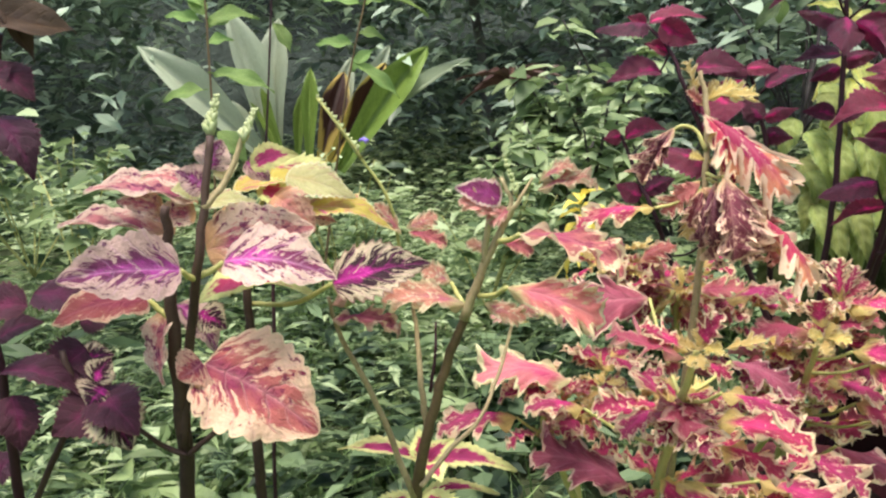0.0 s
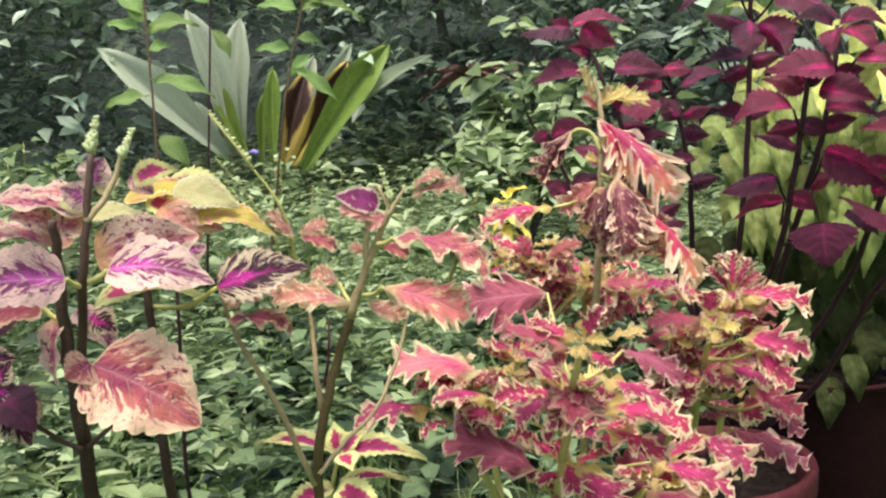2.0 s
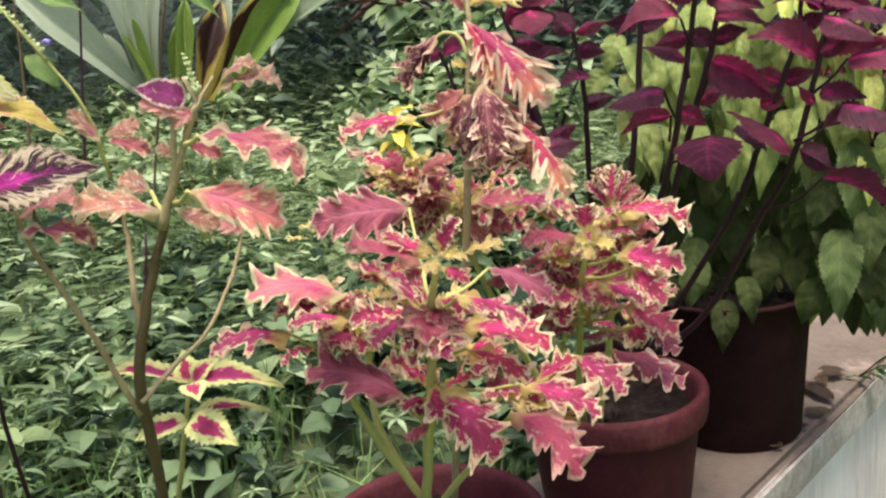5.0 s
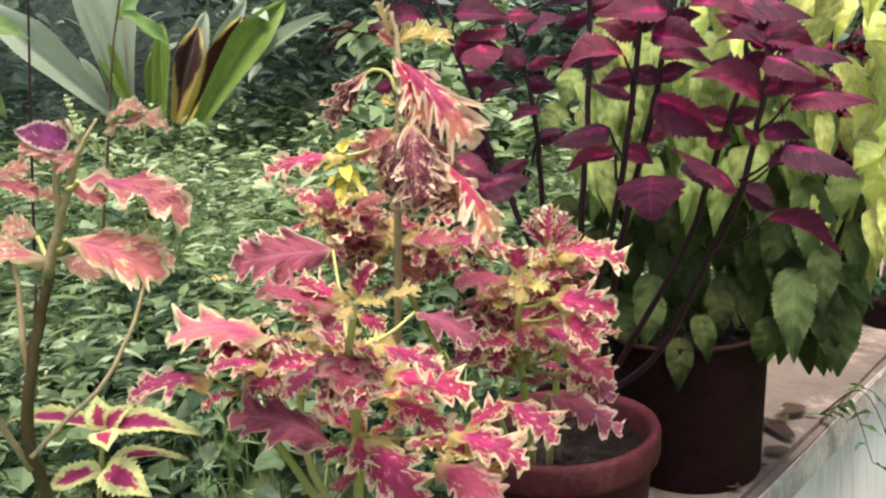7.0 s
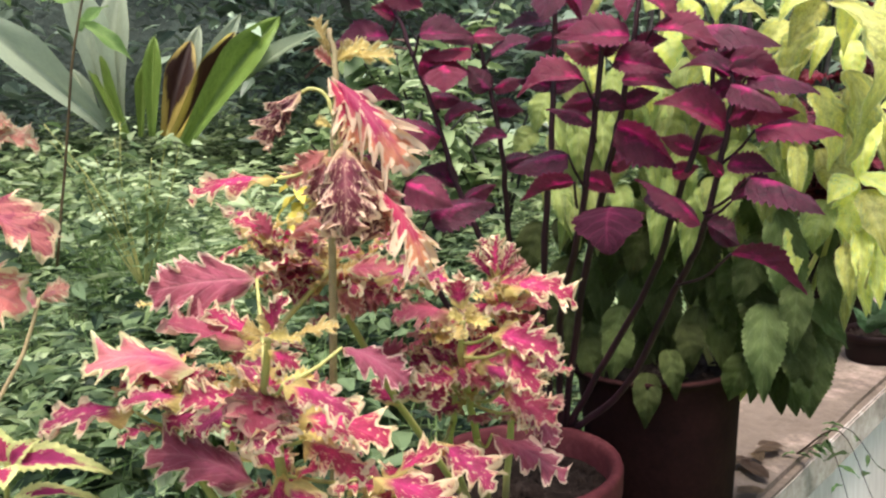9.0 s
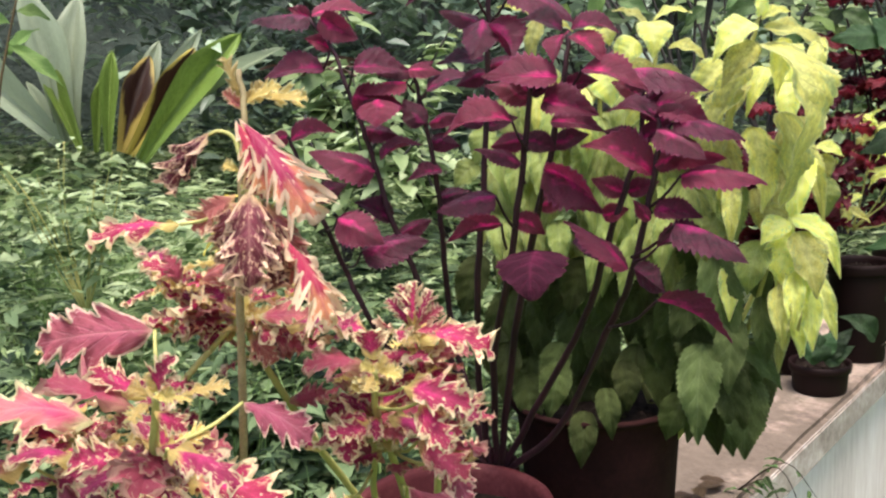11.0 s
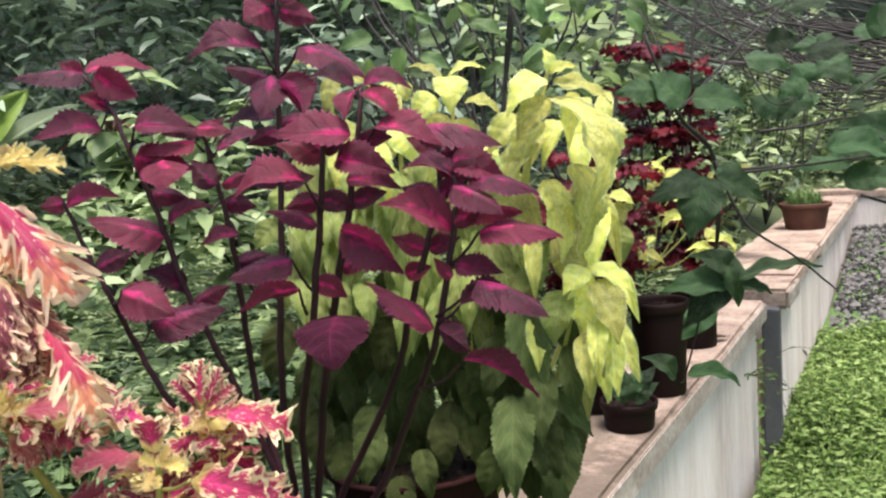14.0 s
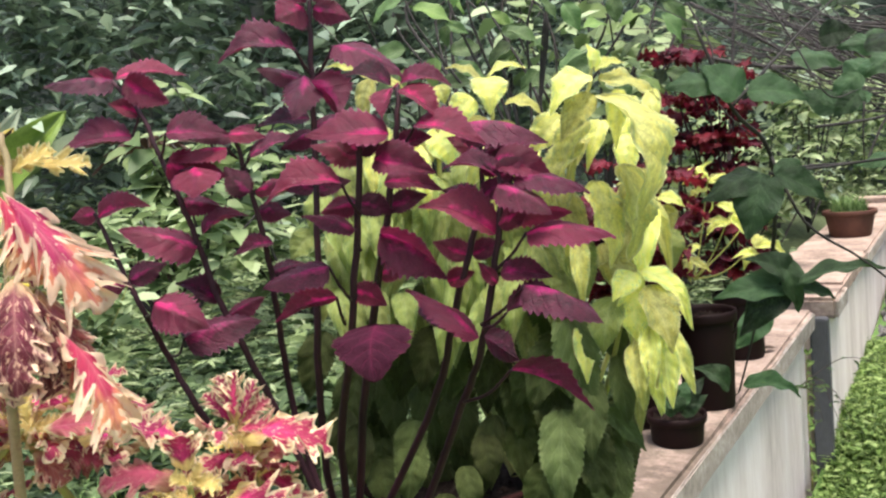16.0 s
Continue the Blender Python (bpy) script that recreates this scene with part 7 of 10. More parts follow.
sprig(frilled, K_VAR, (-0.436, 0.865, 1.174), 6, 0.045, 125, 0.6)
sprig(frilled, K_VAR, (-0.452, 0.855, 1.131), 5, 0.045, 126, 0.6)
sprig(frilled_b, K_VAR, (-0.285, 1.086, 1.153), 7, 0.050, 127, 0.6)
sprig(frilled_b, K_VAR, (-0.337, 1.148, 1.079), 7, 0.060, 128, 0.6)
sprig(frilled_b, K_VARY, (-0.256, 1.061, 1.207), 6, 0.028, 129, 0.6)
sprig(frilled_b, K_VARY, (-0.276, 1.138, 1.218), 6, 0.030, 130, 0.6)
sprig(frilled_b, K_VAR, (-0.295, 1.165, 1.184), 7, 0.055, 131, 0.6)
sprig(frilled_b, K_VAR, (-0.333, 1.120, 1.131), 6, 0.050, 132, 0.6)
sprig(frilled_b, K_VARY, (-0.399, 1.022, 1.244), 7, 0.030, 133, 0.6)
sprig(frilled, K_VAR, (-0.419, 1.049, 1.210), 7, 0.050, 134, 0.6)
sprig(frilled, K_VAR, (-0.451, 0.984, 1.243), 6, 0.045, 135, 0.6)
sprig(frilled, K_VARY, (-0.450, 0.980, 1.280), 6, 0.026, 136, 0.6)
sprig(frilled, K_VAR, (-0.296, 0.860, 1.186), 7, 0.055, 60)
sprig(frilled, K_VAR, (-0.415, 0.876, 1.149), 7, 0.050, 61)
sprig(frilled, K_VAR, (-0.458, 0.870, 1.179), 6, 0.050, 62)
sprig(frilled, K_VAR, (-0.259, 0.954, 1.090), 6, 0.050, 63)
sprig(frilled, K_VAR, (-0.322, 0.931, 1.125), 6, 0.055, 64)
sprig(frilled, K_VAR, (-0.426, 0.934, 1.189), 7, 0.050, 65)
sprig(frilled_b, K_VAR, (-0.306, 1.109, 1.144), 7, 0.055, 66)
sprig(frilled_b, K_VAR, (-0.346, 1.108, 1.178), 7, 0.055, 67)
sprig(frilled_b, K_VAR, (-0.393, 1.089, 1.217), 8, 0.055, 68)
sprig(frilled_b, K_VAR, (-0.414, 1.035, 1.249), 9, 0.060, 69)
sprig(frilled_b, K_VAR, (-0.282, 1.149, 1.200), 7, 0.055, 70)
sprig(frilled_b, K_VAR, (-0.298, 1.186, 1.136), 7, 0.060, 71)
sprig(frilled_b, K_VAR, (-0.445, 1.006, 1.256), 7, 0.055, 72)
sprig(frilled_b, K_VAR, (-0.410, 1.085, 1.262), 6, 0.050, 73)
sprig(frilled_b, K_VAR, (-0.482, 0.992, 1.282), 6, 0.050, 74)
sprig(frilled_b, K_VARY, (-0.401, 1.030, 1.242), 6, 0.028, 75)
sprig(frilled_b, K_VARY, (-0.448, 0.995, 1.277), 5, 0.030, 76)
sprig(frilled_b, K_VARY, (-0.440, 1.024, 1.297), 6, 0.028, 77)
sprig(frilled_b, K_VARY, (-0.382, 1.064, 1.243), 6, 0.028, 78)
sprig(frilled_b, K_VARY, (-0.323, 1.091, 1.185), 6, 0.028, 79)
sprig(frilled_b, K_VARY, (-0.320, 1.128, 1.110), 6, 0.040, 80)
sprig(frilled, K_VARY, (-0.293, 0.866, 1.195), 5, 0.030, 81)
sprig(frilled, K_VARY, (-0.401, 0.898, 1.179), 6, 0.028, 82)
sprig(frilled, K_VARY, (-0.241, 0.941, 1.082), 6, 0.040, 83)
sprig(frilled, K_VARY, (-0.436, 0.872, 1.158), 5, 0.028, 84)
sprig(frilled_b, K_VARY, (-0.267, 1.142, 1.222), 6, 0.030, 85)
sprig(frilled_b, K_VAR, (-0.357, 1.099, 1.231), 6, 0.050, 86)
sprig(frilled_b, K_VAR, (-0.446, 1.026, 1.278), 7, 0.045, 87)
sprig(frilled, K_VARY, (-0.489, 0.888, 1.242), 4, 0.030, 88)
sprig(frilled_b, K_VAR, (-0.335, 1.242, 1.058), 6, 0.060, 89)
sprig(frilled_b, K_VAR, (-0.364, 1.139, 1.099), 6, 0.055, 90)
mosaic = thing("coleus_plant", (-0.47, 0.30, 0.86), "leggy coleus with cream, pink and purple mosaic leaves", "coleus plant", "coleus plants")
leggy = thing("coleus_plant", (-0.47, 0.62, 0.86), "leggy coleus with sparse peach and pink leaves", "coleus plant", "coleus plants")
maroon = thing("coleus_plant", (-0.47, 0.0, 0.86), "dark maroon coleus with nearly black leaves", "coleus plant", "coleus plants")
young = thing("coleus_plant", (-0.62, 0.84, 0.66), "small young coleus with lime-edged magenta leaves", "coleus plant", "coleus plants")
stem(mosaic, M_STEM_BROWN, [(-0.493, 0.472, 1.065), (-0.374, 0.443, 1.228), (-0.345, 0.435, 1.297), (-0.329, 0.431, 1.354), (-0.325, 0.433, 1.398), (-0.318, 0.432, 1.425)], 0.0058, 0.0026)
stem(mosaic, M_STEM_BROWN, [(-0.348, 0.435, 1.273), (-0.332, 0.440, 1.335), (-0.300, 0.438, 1.388), (-0.292, 0.444, 1.426), (-0.291, 0.452, 1.463)], 0.0035, 0.0021)
stem(mosaic, M_STEM_TAN, [(-0.292, 0.443, 1.423), (-0.288, 0.458, 1.439), (-0.284, 0.469, 1.462)], 0.0023, 0.0014)
stem(mosaic, M_STEM_BROWN, [(-0.512, 0.548, 1.021), (-0.414, 0.515, 1.199), (-0.409, 0.512, 1.272), (-0.400, 0.515, 1.328), (-0.398, 0.516, 1.377)], 0.0045, 0.0029)
stem(mosaic, M_STEM_DARK, [(-0.508, 0.573, 1.010), (-0.457, 0.547, 1.166), (-0.431, 0.547, 1.286), (-0.424, 0.554, 1.374)], 0.0019, 0.0014)
stem(mosaic, M_STEM_BROWN, [(-0.346, 0.436, 1.267), (-0.325, 0.449, 1.285), (-0.304, 0.462, 1.304), (-0.298, 0.441, 1.331)], 0.0018, 0.0018)
stem(mosaic, M_STEM_BROWN, [(-0.346, 0.435, 1.267), (-0.353, 0.424, 1.275), (-0.352, 0.408, 1.293)], 0.0019, 0.0016)
leaf(mosaic, K_YELLOW, (-0.321, 0.523, 1.411), (-0.291, 0.572, 1.391), 0.034, 21, (-0.387, 0.516, 1.382))
leaf(mosaic, K_YELLOW, (-0.349, 0.490, 1.428), (-0.323, 0.543, 1.420), 0.033, 21)
leaf(mosaic, K_YEDGE, (-0.347, 0.519, 1.434), (-0.322, 0.563, 1.412), 0.030, 43, (-0.389, 0.520, 1.402))
leaf(mosaic, K_YEDGE, (-0.334, 0.499, 1.427), (-0.319, 0.527, 1.412), 0.020, 58)
leaf(mosaic, K_CREAM, (-0.311, 0.452, 1.432), (-0.317, 0.436, 1.434), 0.015, -72)
leaf(mosaic, K_CREAM, (-0.329, 0.458, 1.422), (-0.316, 0.489, 1.421), 0.018, 31)
leaf(mosaic, K_CREAM, (-0.300, 0.455, 1.441), (-0.294, 0.469, 1.446), 0.013, 73)
leaf(mosaic, K_MOSPINK, (-0.321, 0.504, 1.423), (-0.308, 0.523, 1.397), 0.024, 67)
leaf(mosaic, K_MOSAIC, (-0.295, 0.452, 1.391), (-0.257, 0.503, 1.374), 0.040, 46, (-0.304, 0.440, 1.384))
leaf(mosaic, K_MOSAIC, (-0.294, 0.426, 1.391), (-0.312, 0.365, 1.395), 0.039, -61, (-0.304, 0.439, 1.382))
leaf(mosaic, K_MOSPINK, (-0.327, 0.457, 1.395), (-0.300, 0.518, 1.401), 0.043, 69)
leaf(mosaic, K_YEDGE, (-0.300, 0.479, 1.443), (-0.288, 0.505, 1.447), 0.018, 61)
leaf(mosaic, K_MOSAIC, (-0.300, 0.454, 1.444), (-0.298, 0.462, 1.460), 0.021, 71)
leaf(mosaic, K_MOSAIC, (-0.301, 0.450, 1.434), (-0.307, 0.436, 1.445), 0.019, -72)
leaf(mosaic, K_MOSPINK, (-0.339, 0.461, 1.423), (-0.359, 0.401, 1.438), 0.039, -23)
leaf(mosaic, K_MOSPINK, (-0.330, 0.455, 1.419), (-0.339, 0.431, 1.418), 0.018, -71)
leaf(mosaic, K_MOSPINK, (-0.354, 0.445, 1.404), (-0.372, 0.387, 1.419), 0.038, -17)
leaf(mosaic, K_MOSPINK, (-0.337, 0.438, 1.423), (-0.345, 0.414, 1.430), 0.016, -71)
leaf(mosaic, K_MOSDARK, (-0.292, 0.521, 1.365), (-0.260, 0.576, 1.371), 0.039, 57, (-0.401, 0.519, 1.341))
leaf(mosaic, K_MOSBIG, (-0.301, 0.435, 1.334), (-0.256, 0.479, 1.288), 0.066, 49)
leaf(mosaic, K_MOSBIG, (-0.301, 0.434, 1.335), (-0.295, 0.416, 1.331), 0.027, -50)
leaf(mosaic, K_MOSPINK, (-0.340, 0.434, 1.362), (-0.334, 0.422, 1.318), 0.028, 18)
leaf(mosaic, K_MOSDARK, (-0.324, 0.446, 1.359), (-0.317, 0.459, 1.347), 0.022, 61)
leaf(mosaic, K_DUSTY, (-0.335, 0.421, 1.371), (-0.348, 0.369, 1.366), 0.033, -35, (-0.329, 0.431, 1.358))
leaf(mosaic, K_YEDGE, (-0.352, 0.458, 1.359), (-0.322, 0.525, 1.354), 0.044, 12)
leaf(mosaic, K_MOSPINK, (-0.389, 0.512, 1.378), (-0.383, 0.529, 1.392), 0.027, 67)
leaf(mosaic, K_MOSPINK, (-0.397, 0.515, 1.368), (-0.405, 0.503, 1.392), 0.028, -61)
leaf(mosaic, K_MOSAIC, (-0.415, 0.548, 1.369), (-0.405, 0.572, 1.379), 0.026, 67)
leaf(mosaic, K_CREAM, (-0.326, 0.516, 1.433), (-0.303, 0.553, 1.415), 0.029, 47)
leaf(mosaic, K_MOSPINK, (-0.331, 0.457, 1.431), (-0.342, 0.429, 1.442), 0.020, -37)
leaf(mosaic, K_MOSPINK, (-0.369, 0.493, 1.416), (-0.359, 0.505, 1.384), 0.034, 61)
leaf(mosaic, K_MOSPINK, (-0.389, 0.465, 1.402), (-0.403, 0.431, 1.418), 0.024, -46)
leaf(mosaic, K_MOSAIC, (-0.310, 0.482, 1.446), (-0.304, 0.493, 1.433), 0.014, 72)
leaf(mosaic, K_MOSPINK, (-0.347, 0.515, 1.409), (-0.326, 0.551, 1.398), 0.027, 46)
leaf(mosaic, K_CREAM, (-0.362, 0.496, 1.374), (-0.347, 0.528, 1.381), 0.023, 44)
leaf(mosaic, K_MOSAIC, (-0.385, 0.458, 1.355), (-0.370, 0.475, 1.321), 0.026, 32)
stem(leggy, M_STEM_OLIVE, [(-0.479, 0.675, 0.968), (-0.349, 0.613, 1.183), (-0.321, 0.610, 1.242), (-0.307, 0.619, 1.287), (-0.290, 0.626, 1.322)], 0.0049, 0.0031)
stem(leggy, M_STEM_TAN, [(-0.289, 0.623, 1.320), (-0.273, 0.632, 1.358), (-0.255, 0.638, 1.388), (-0.243, 0.640, 1.402), (-0.237, 0.649, 1.417)], 0.0036, 0.0008)
stem(leggy, M_STEM_TAN, [(-0.353, 0.611, 1.173), (-0.345, 0.581, 1.257), (-0.351, 0.560, 1.313), (-0.351, 0.553, 1.344)], 0.0026, 0.0014)
stem(leggy, M_STEM_TAN, [(-0.337, 0.607, 1.188), (-0.338, 0.639, 1.207), (-0.328, 0.664, 1.227), (-0.332, 0.696, 1.264), (-0.331, 0.712, 1.300)], 0.0021, 0.0013)
stem(leggy, M_STEM_DARK, [(-0.333, 0.621, 1.259), (-0.328, 0.625, 1.287), (-0.331, 0.631, 1.311)], 0.0015, 0.0008)
stem(leggy, M_STEM_TAN, [(-0.337, 0.618, 1.231), (-0.338, 0.617, 1.264), (-0.345, 0.623, 1.298), (-0.352, 0.627, 1.332)], 0.0028, 0.0015)
stem(leggy, M_STEM_TAN, [(-0.273, 0.632, 1.358), (-0.262, 0.630, 1.389), (-0.253, 0.643, 1.399), (-0.258, 0.640, 1.418)], 0.0025, 0.0014)
leaf(leggy, K_PEACH, (-0.252, 0.644, 1.397), (-0.263, 0.628, 1.389), 0.014, -68)
leaf(leggy, K_PEACH, (-0.271, 0.637, 1.366), (-0.282, 0.625, 1.375), 0.011, -65)
leaf(leggy, K_DPEACH, (-0.256, 0.634, 1.376), (-0.241, 0.649, 1.366), 0.013, 66)
leaf(leggy, K_PLEAF, (-0.257, 0.639, 1.404), (-0.277, 0.615, 1.414), 0.019, -70)
leaf(leggy, K_PEACH, (-0.254, 0.640, 1.391), (-0.275, 0.615, 1.405), 0.018, -58)
leaf(leggy, K_PEACH, (-0.235, 0.650, 1.408), (-0.207, 0.679, 1.406), 0.020, 27)
leaf(leggy, K_PEACH, (-0.234, 0.652, 1.414), (-0.217, 0.671, 1.420), 0.014, 35)
leaf(leggy, K_DPEACH, (-0.234, 0.630, 1.382), (-0.179, 0.666, 1.350), 0.036, 17, (-0.257, 0.633, 1.376))
leaf(leggy, K_PEACHBIG, (-0.237, 0.618, 1.349), (-0.185, 0.652, 1.324), 0.035, 58, (-0.277, 0.629, 1.337))
leaf(leggy, K_PEACH, (-0.289, 0.627, 1.330), (-0.324, 0.578, 1.339), 0.031, -39)
leaf(leggy, K_PEACH, (-0.305, 0.628, 1.344), (-0.318, 0.612, 1.355), 0.020, -64, (-0.289, 0.626, 1.328))
leaf(leggy, K_DPEACH, (-0.348, 0.552, 1.328), (-0.321, 0.591, 1.312), 0.025, 18)
leaf(leggy, K_PEACH, (-0.349, 0.554, 1.338), (-0.328, 0.591, 1.341), 0.021, 26)
leaf(leggy, K_PEACH, (-0.344, 0.617, 1.379), (-0.356, 0.604, 1.404), 0.016, -64)
leaf(leggy, K_PEACH, (-0.342, 0.620, 1.383), (-0.329, 0.641, 1.390), 0.017, 68)
leaf(leggy, K_DPEACH, (-0.341, 0.621, 1.380), (-0.324, 0.643, 1.367), 0.015, 52)
leaf(leggy, K_PEACH, (-0.267, 0.624, 1.334), (-0.247, 0.643, 1.321), 0.019, 61)
leaf(leggy, K_PEACH, (-0.258, 0.638, 1.407), (-0.264, 0.633, 1.417), 0.013, -67)
leaf(leggy, K_PEACH, (-0.341, 0.625, 1.332), (-0.359, 0.601, 1.344), 0.019, -64)
leaf(leggy, K_PEACH, (-0.331, 0.712, 1.299), (-0.318, 0.729, 1.306), 0.020, 62)
leaf(leggy, K_PEACH, (-0.330, 0.711, 1.294), (-0.343, 0.699, 1.305), 0.020, -60)
leaf(maroon, K_MOSDARK, (-0.370, 0.397, 1.309), (-0.358, 0.406, 1.277), 0.038, 36)
leaf(maroon, K_MOSDARK, (-0.372, 0.400, 1.316), (-0.372, 0.388, 1.306), 0.030, -56)
leaf(maroon, K_MOSDARK, (-0.374, 0.395, 1.321), (-0.374, 0.407, 1.333), 0.020, 57)
leaf(maroon, K_DARK, (-0.389, 0.400, 1.303), (-0.392, 0.370, 1.289), 0.031, -59)
leaf(maroon, K_DARK, (-0.407, 0.403, 1.335), (-0.411, 0.374, 1.323), 0.031, -62)
leaf(maroon, K_DARK, (-0.420, 0.405, 1.349), (-0.415, 0.427, 1.352), 0.021, 65)
bud_spike(mosaic, (-0.294, 0.453, 1.461), (-0.293, 0.460, 1.483), 0.0032)
bud_spike(mosaic, (-0.282, 0.467, 1.457), (-0.279, 0.475, 1.473), 0.003)
bud_spike(leggy, (-0.246, 0.642, 1.404), (-0.253, 0.640, 1.431), 0.0024)
bud_spike(leggy, (-0.241, 0.659, 1.412), (-0.235, 0.671, 1.425), 0.0024)
stem(leggy, M_STEM_GREEN, [(-0.355, 0.624, 1.353), (-0.348, 0.612, 1.403), (-0.355, 0.596, 1.437), (-0.358, 0.582, 1.461), (-0.370, 0.573, 1.483)], 0.0015, 0.0007)
bud_spike(leggy, (-0.355, 0.596, 1.437), (-0.369, 0.574, 1.483), 0.0042, True)
stem(maroon, M_STEM_DARK, [(-0.654, 0.405, 1.028), (-0.487, 0.366, 1.214), (-0.435, 0.357, 1.311), (-0.424, 0.356, 1.386), (-0.406, 0.371, 1.488), (-0.384, 0.376, 1.531)], 0.0040, 0.0020)
stem(maroon, M_STEM_BROWN, [(-0.482, 0.372, 1.214), (-0.406, 0.389, 1.300), (-0.403, 0.387, 1.338)], 0.0025, 0.0020)
leaf(maroon, K_DARK, (-0.416, 0.379, 1.375), (-0.386, 0.412, 1.357), 0.031, 35)
leaf(maroon, K_DARK, (-0.418, 0.375, 1.368), (-0.443, 0.344, 1.365), 0.031, -41)
leaf(maroon, K_DARK, (-0.427, 0.355, 1.328), (-0.389, 0.395, 1.304), 0.023, 25)
leaf(maroon, K_DARK, (-0.408, 0.394, 1.328), (-0.390, 0.410, 1.304), 0.016, 29)
leaf(maroon, K_DARK, (-0.377, 0.395, 1.311), (-0.339, 0.405, 1.291), 0.035, 27)
leaf(maroon, K_DARK, (-0.422, 0.358, 1.313), (-0.415, 0.357, 1.277), 0.027, 6)
leaf(maroon, K_DARK, (-0.450, 0.362, 1.345), (-0.432, 0.387, 1.353), 0.020, 43)
leaf(maroon, K_DARK, (-0.477, 0.353, 1.243), (-0.468, 0.368, 1.260), 0.026, 45)
leaf(maroon, K_MOSDARK, (-0.416, 0.399, 1.325), (-0.401, 0.418, 1.328), 0.024, 48)
leaf(maroon, K_MOSDARK, (-0.406, 0.389, 1.300), (-0.394, 0.409, 1.319), 0.020, 55)
leaf(maroon, K_DARK, (-0.385, 0.370, 1.512), (-0.369, 0.385, 1.491), 0.023, 42)
leaf(maroon, K_DARK, (-0.384, 0.365, 1.484), (-0.367, 0.377, 1.446), 0.027, 32)
leaf(maroon, K_DARK, (-0.385, 0.368, 1.503), (-0.377, 0.380, 1.514), 0.018, 67)
leaf(maroon, K_DRY, (-0.389, 0.373, 1.544), (-0.357, 0.408, 1.532), 0.025, 57)
leaf(maroon, K_DRY, (-0.385, 0.378, 1.547), (-0.369, 0.391, 1.519), 0.014, 32)
stem(young, M_STEM_GREEN, [(-0.617, 0.744, 0.934), (-0.536, 0.727, 1.046), (-0.482, 0.720, 1.133)], 0.0035, 0.0020)
leaf(young, K_YEDGE, (-0.482, 0.720, 1.133), (-0.545, 0.662, 1.148), 0.020, -32)
leaf(young, K_YEDGE, (-0.482, 0.719, 1.132), (-0.489, 0.722, 1.164), 0.026, -2)
leaf(young, K_YEDGE, (-0.481, 0.721, 1.132), (-0.416, 0.781, 1.119), 0.027, 36)
leaf(young, K_YEDGE, (-0.480, 0.721, 1.130), (-0.462, 0.745, 1.153), 0.021, 51)
leaf(young, K_YEDGE, (-0.497, 0.721, 1.089), (-0.440, 0.777, 1.090), 0.017, 26)
leaf(young, K_YEDGE, (-0.488, 0.717, 1.093), (-0.426, 0.729, 1.077), 0.036, 34)
leaf(young, K_YEDGE, (-0.499, 0.719, 1.089), (-0.536, 0.678, 1.074), 0.025, -45)
leaf(young, K_YEDGE, (-0.463, 0.711, 1.138), (-0.430, 0.699, 1.132), 0.025, 2)
seedling = thing("wild_seedling", (-1.346, 0.914, 1.190), "slender pale green wild seedling among weeds", "seedling", "wild seedlings")
stem(seedling, M_STEM_OLIVE, [(-1.343, 0.918, 1.190), (-1.329, 0.943, 1.422), (-1.331, 0.961, 1.638), (-1.341, 0.971, 1.731), (-1.349, 0.977, 1.793)], 0.0026, 0.0014)
stem(seedling, M_STEM_DARK, [(-1.330, 1.005, 1.172), (-1.302, 1.032, 1.411), (-1.275, 1.067, 1.691), (-1.259, 1.075, 1.779)], 0.0026, 0.0014)
leaf(seedling, K_SEED, (-1.334, 0.965, 1.669), (-1.276, 1.033, 1.683), 0.035, 49)
leaf(seedling, K_SEED, (-1.337, 0.966, 1.690), (-1.381, 0.931, 1.757), 0.041, -37)
leaf(seedling, K_SEED, (-1.326, 0.951, 1.577), (-1.245, 1.036, 1.545), 0.037, 44)
leaf(seedling, K_SEED, (-1.325, 0.946, 1.547), (-1.382, 0.880, 1.543), 0.035, -47)
leaf(seedling, K_SEED, (-1.312, 0.943, 1.476), (-1.268, 0.980, 1.417), 0.041, 51)
leaf(seedling, K_SEED, (-1.338, 0.960, 1.668), (-1.387, 0.910, 1.693), 0.031, -45)
leaf(seedling, K_SEED, (-1.332, 0.957, 1.628), (-1.303, 0.992, 1.640), 0.029, 49)
leaf(seedling, K_SEED, (-1.355, 0.970, 1.662), (-1.317, 1.017, 1.682), 0.042, 50)
leaf(seedling, K_SEED, (-1.336, 0.963, 1.675), (-1.356, 0.953, 1.728), 0.035, -34)
leaf(seedling, K_SEED, (-1.273, 1.062, 1.660), (-1.244, 1.082, 1.604), 0.031, 35)
leaf(seedling, K_SEED, (-1.275, 1.069, 1.701), (-1.314, 1.038, 1.758), 0.042, -39)
seedling = thing("wild_seedling", (-1.236, 1.109, 1.159), "tall thin pale green wild seedling with yellowing leaf", "seedling", "wild seedlings")
stem(seedling, M_STEM_OLIVE, [(-1.251, 1.093, 1.161), (-1.212, 1.126, 1.377), (-1.174, 1.142, 1.522), (-1.144, 1.183, 1.682), (-1.138, 1.213, 1.782)], 0.0026, 0.0014)
leaf(seedling, K_SEED, (-1.167, 1.169, 1.603), (-1.217, 1.116, 1.619), 0.031, -46)
leaf(seedling, K_SEED, (-1.147, 1.178, 1.672), (-1.113, 1.219, 1.683), 0.031, 36)
leaf(seedling, K_SEED, (-1.144, 1.184, 1.687), (-1.067, 1.267, 1.668), 0.027, 35)
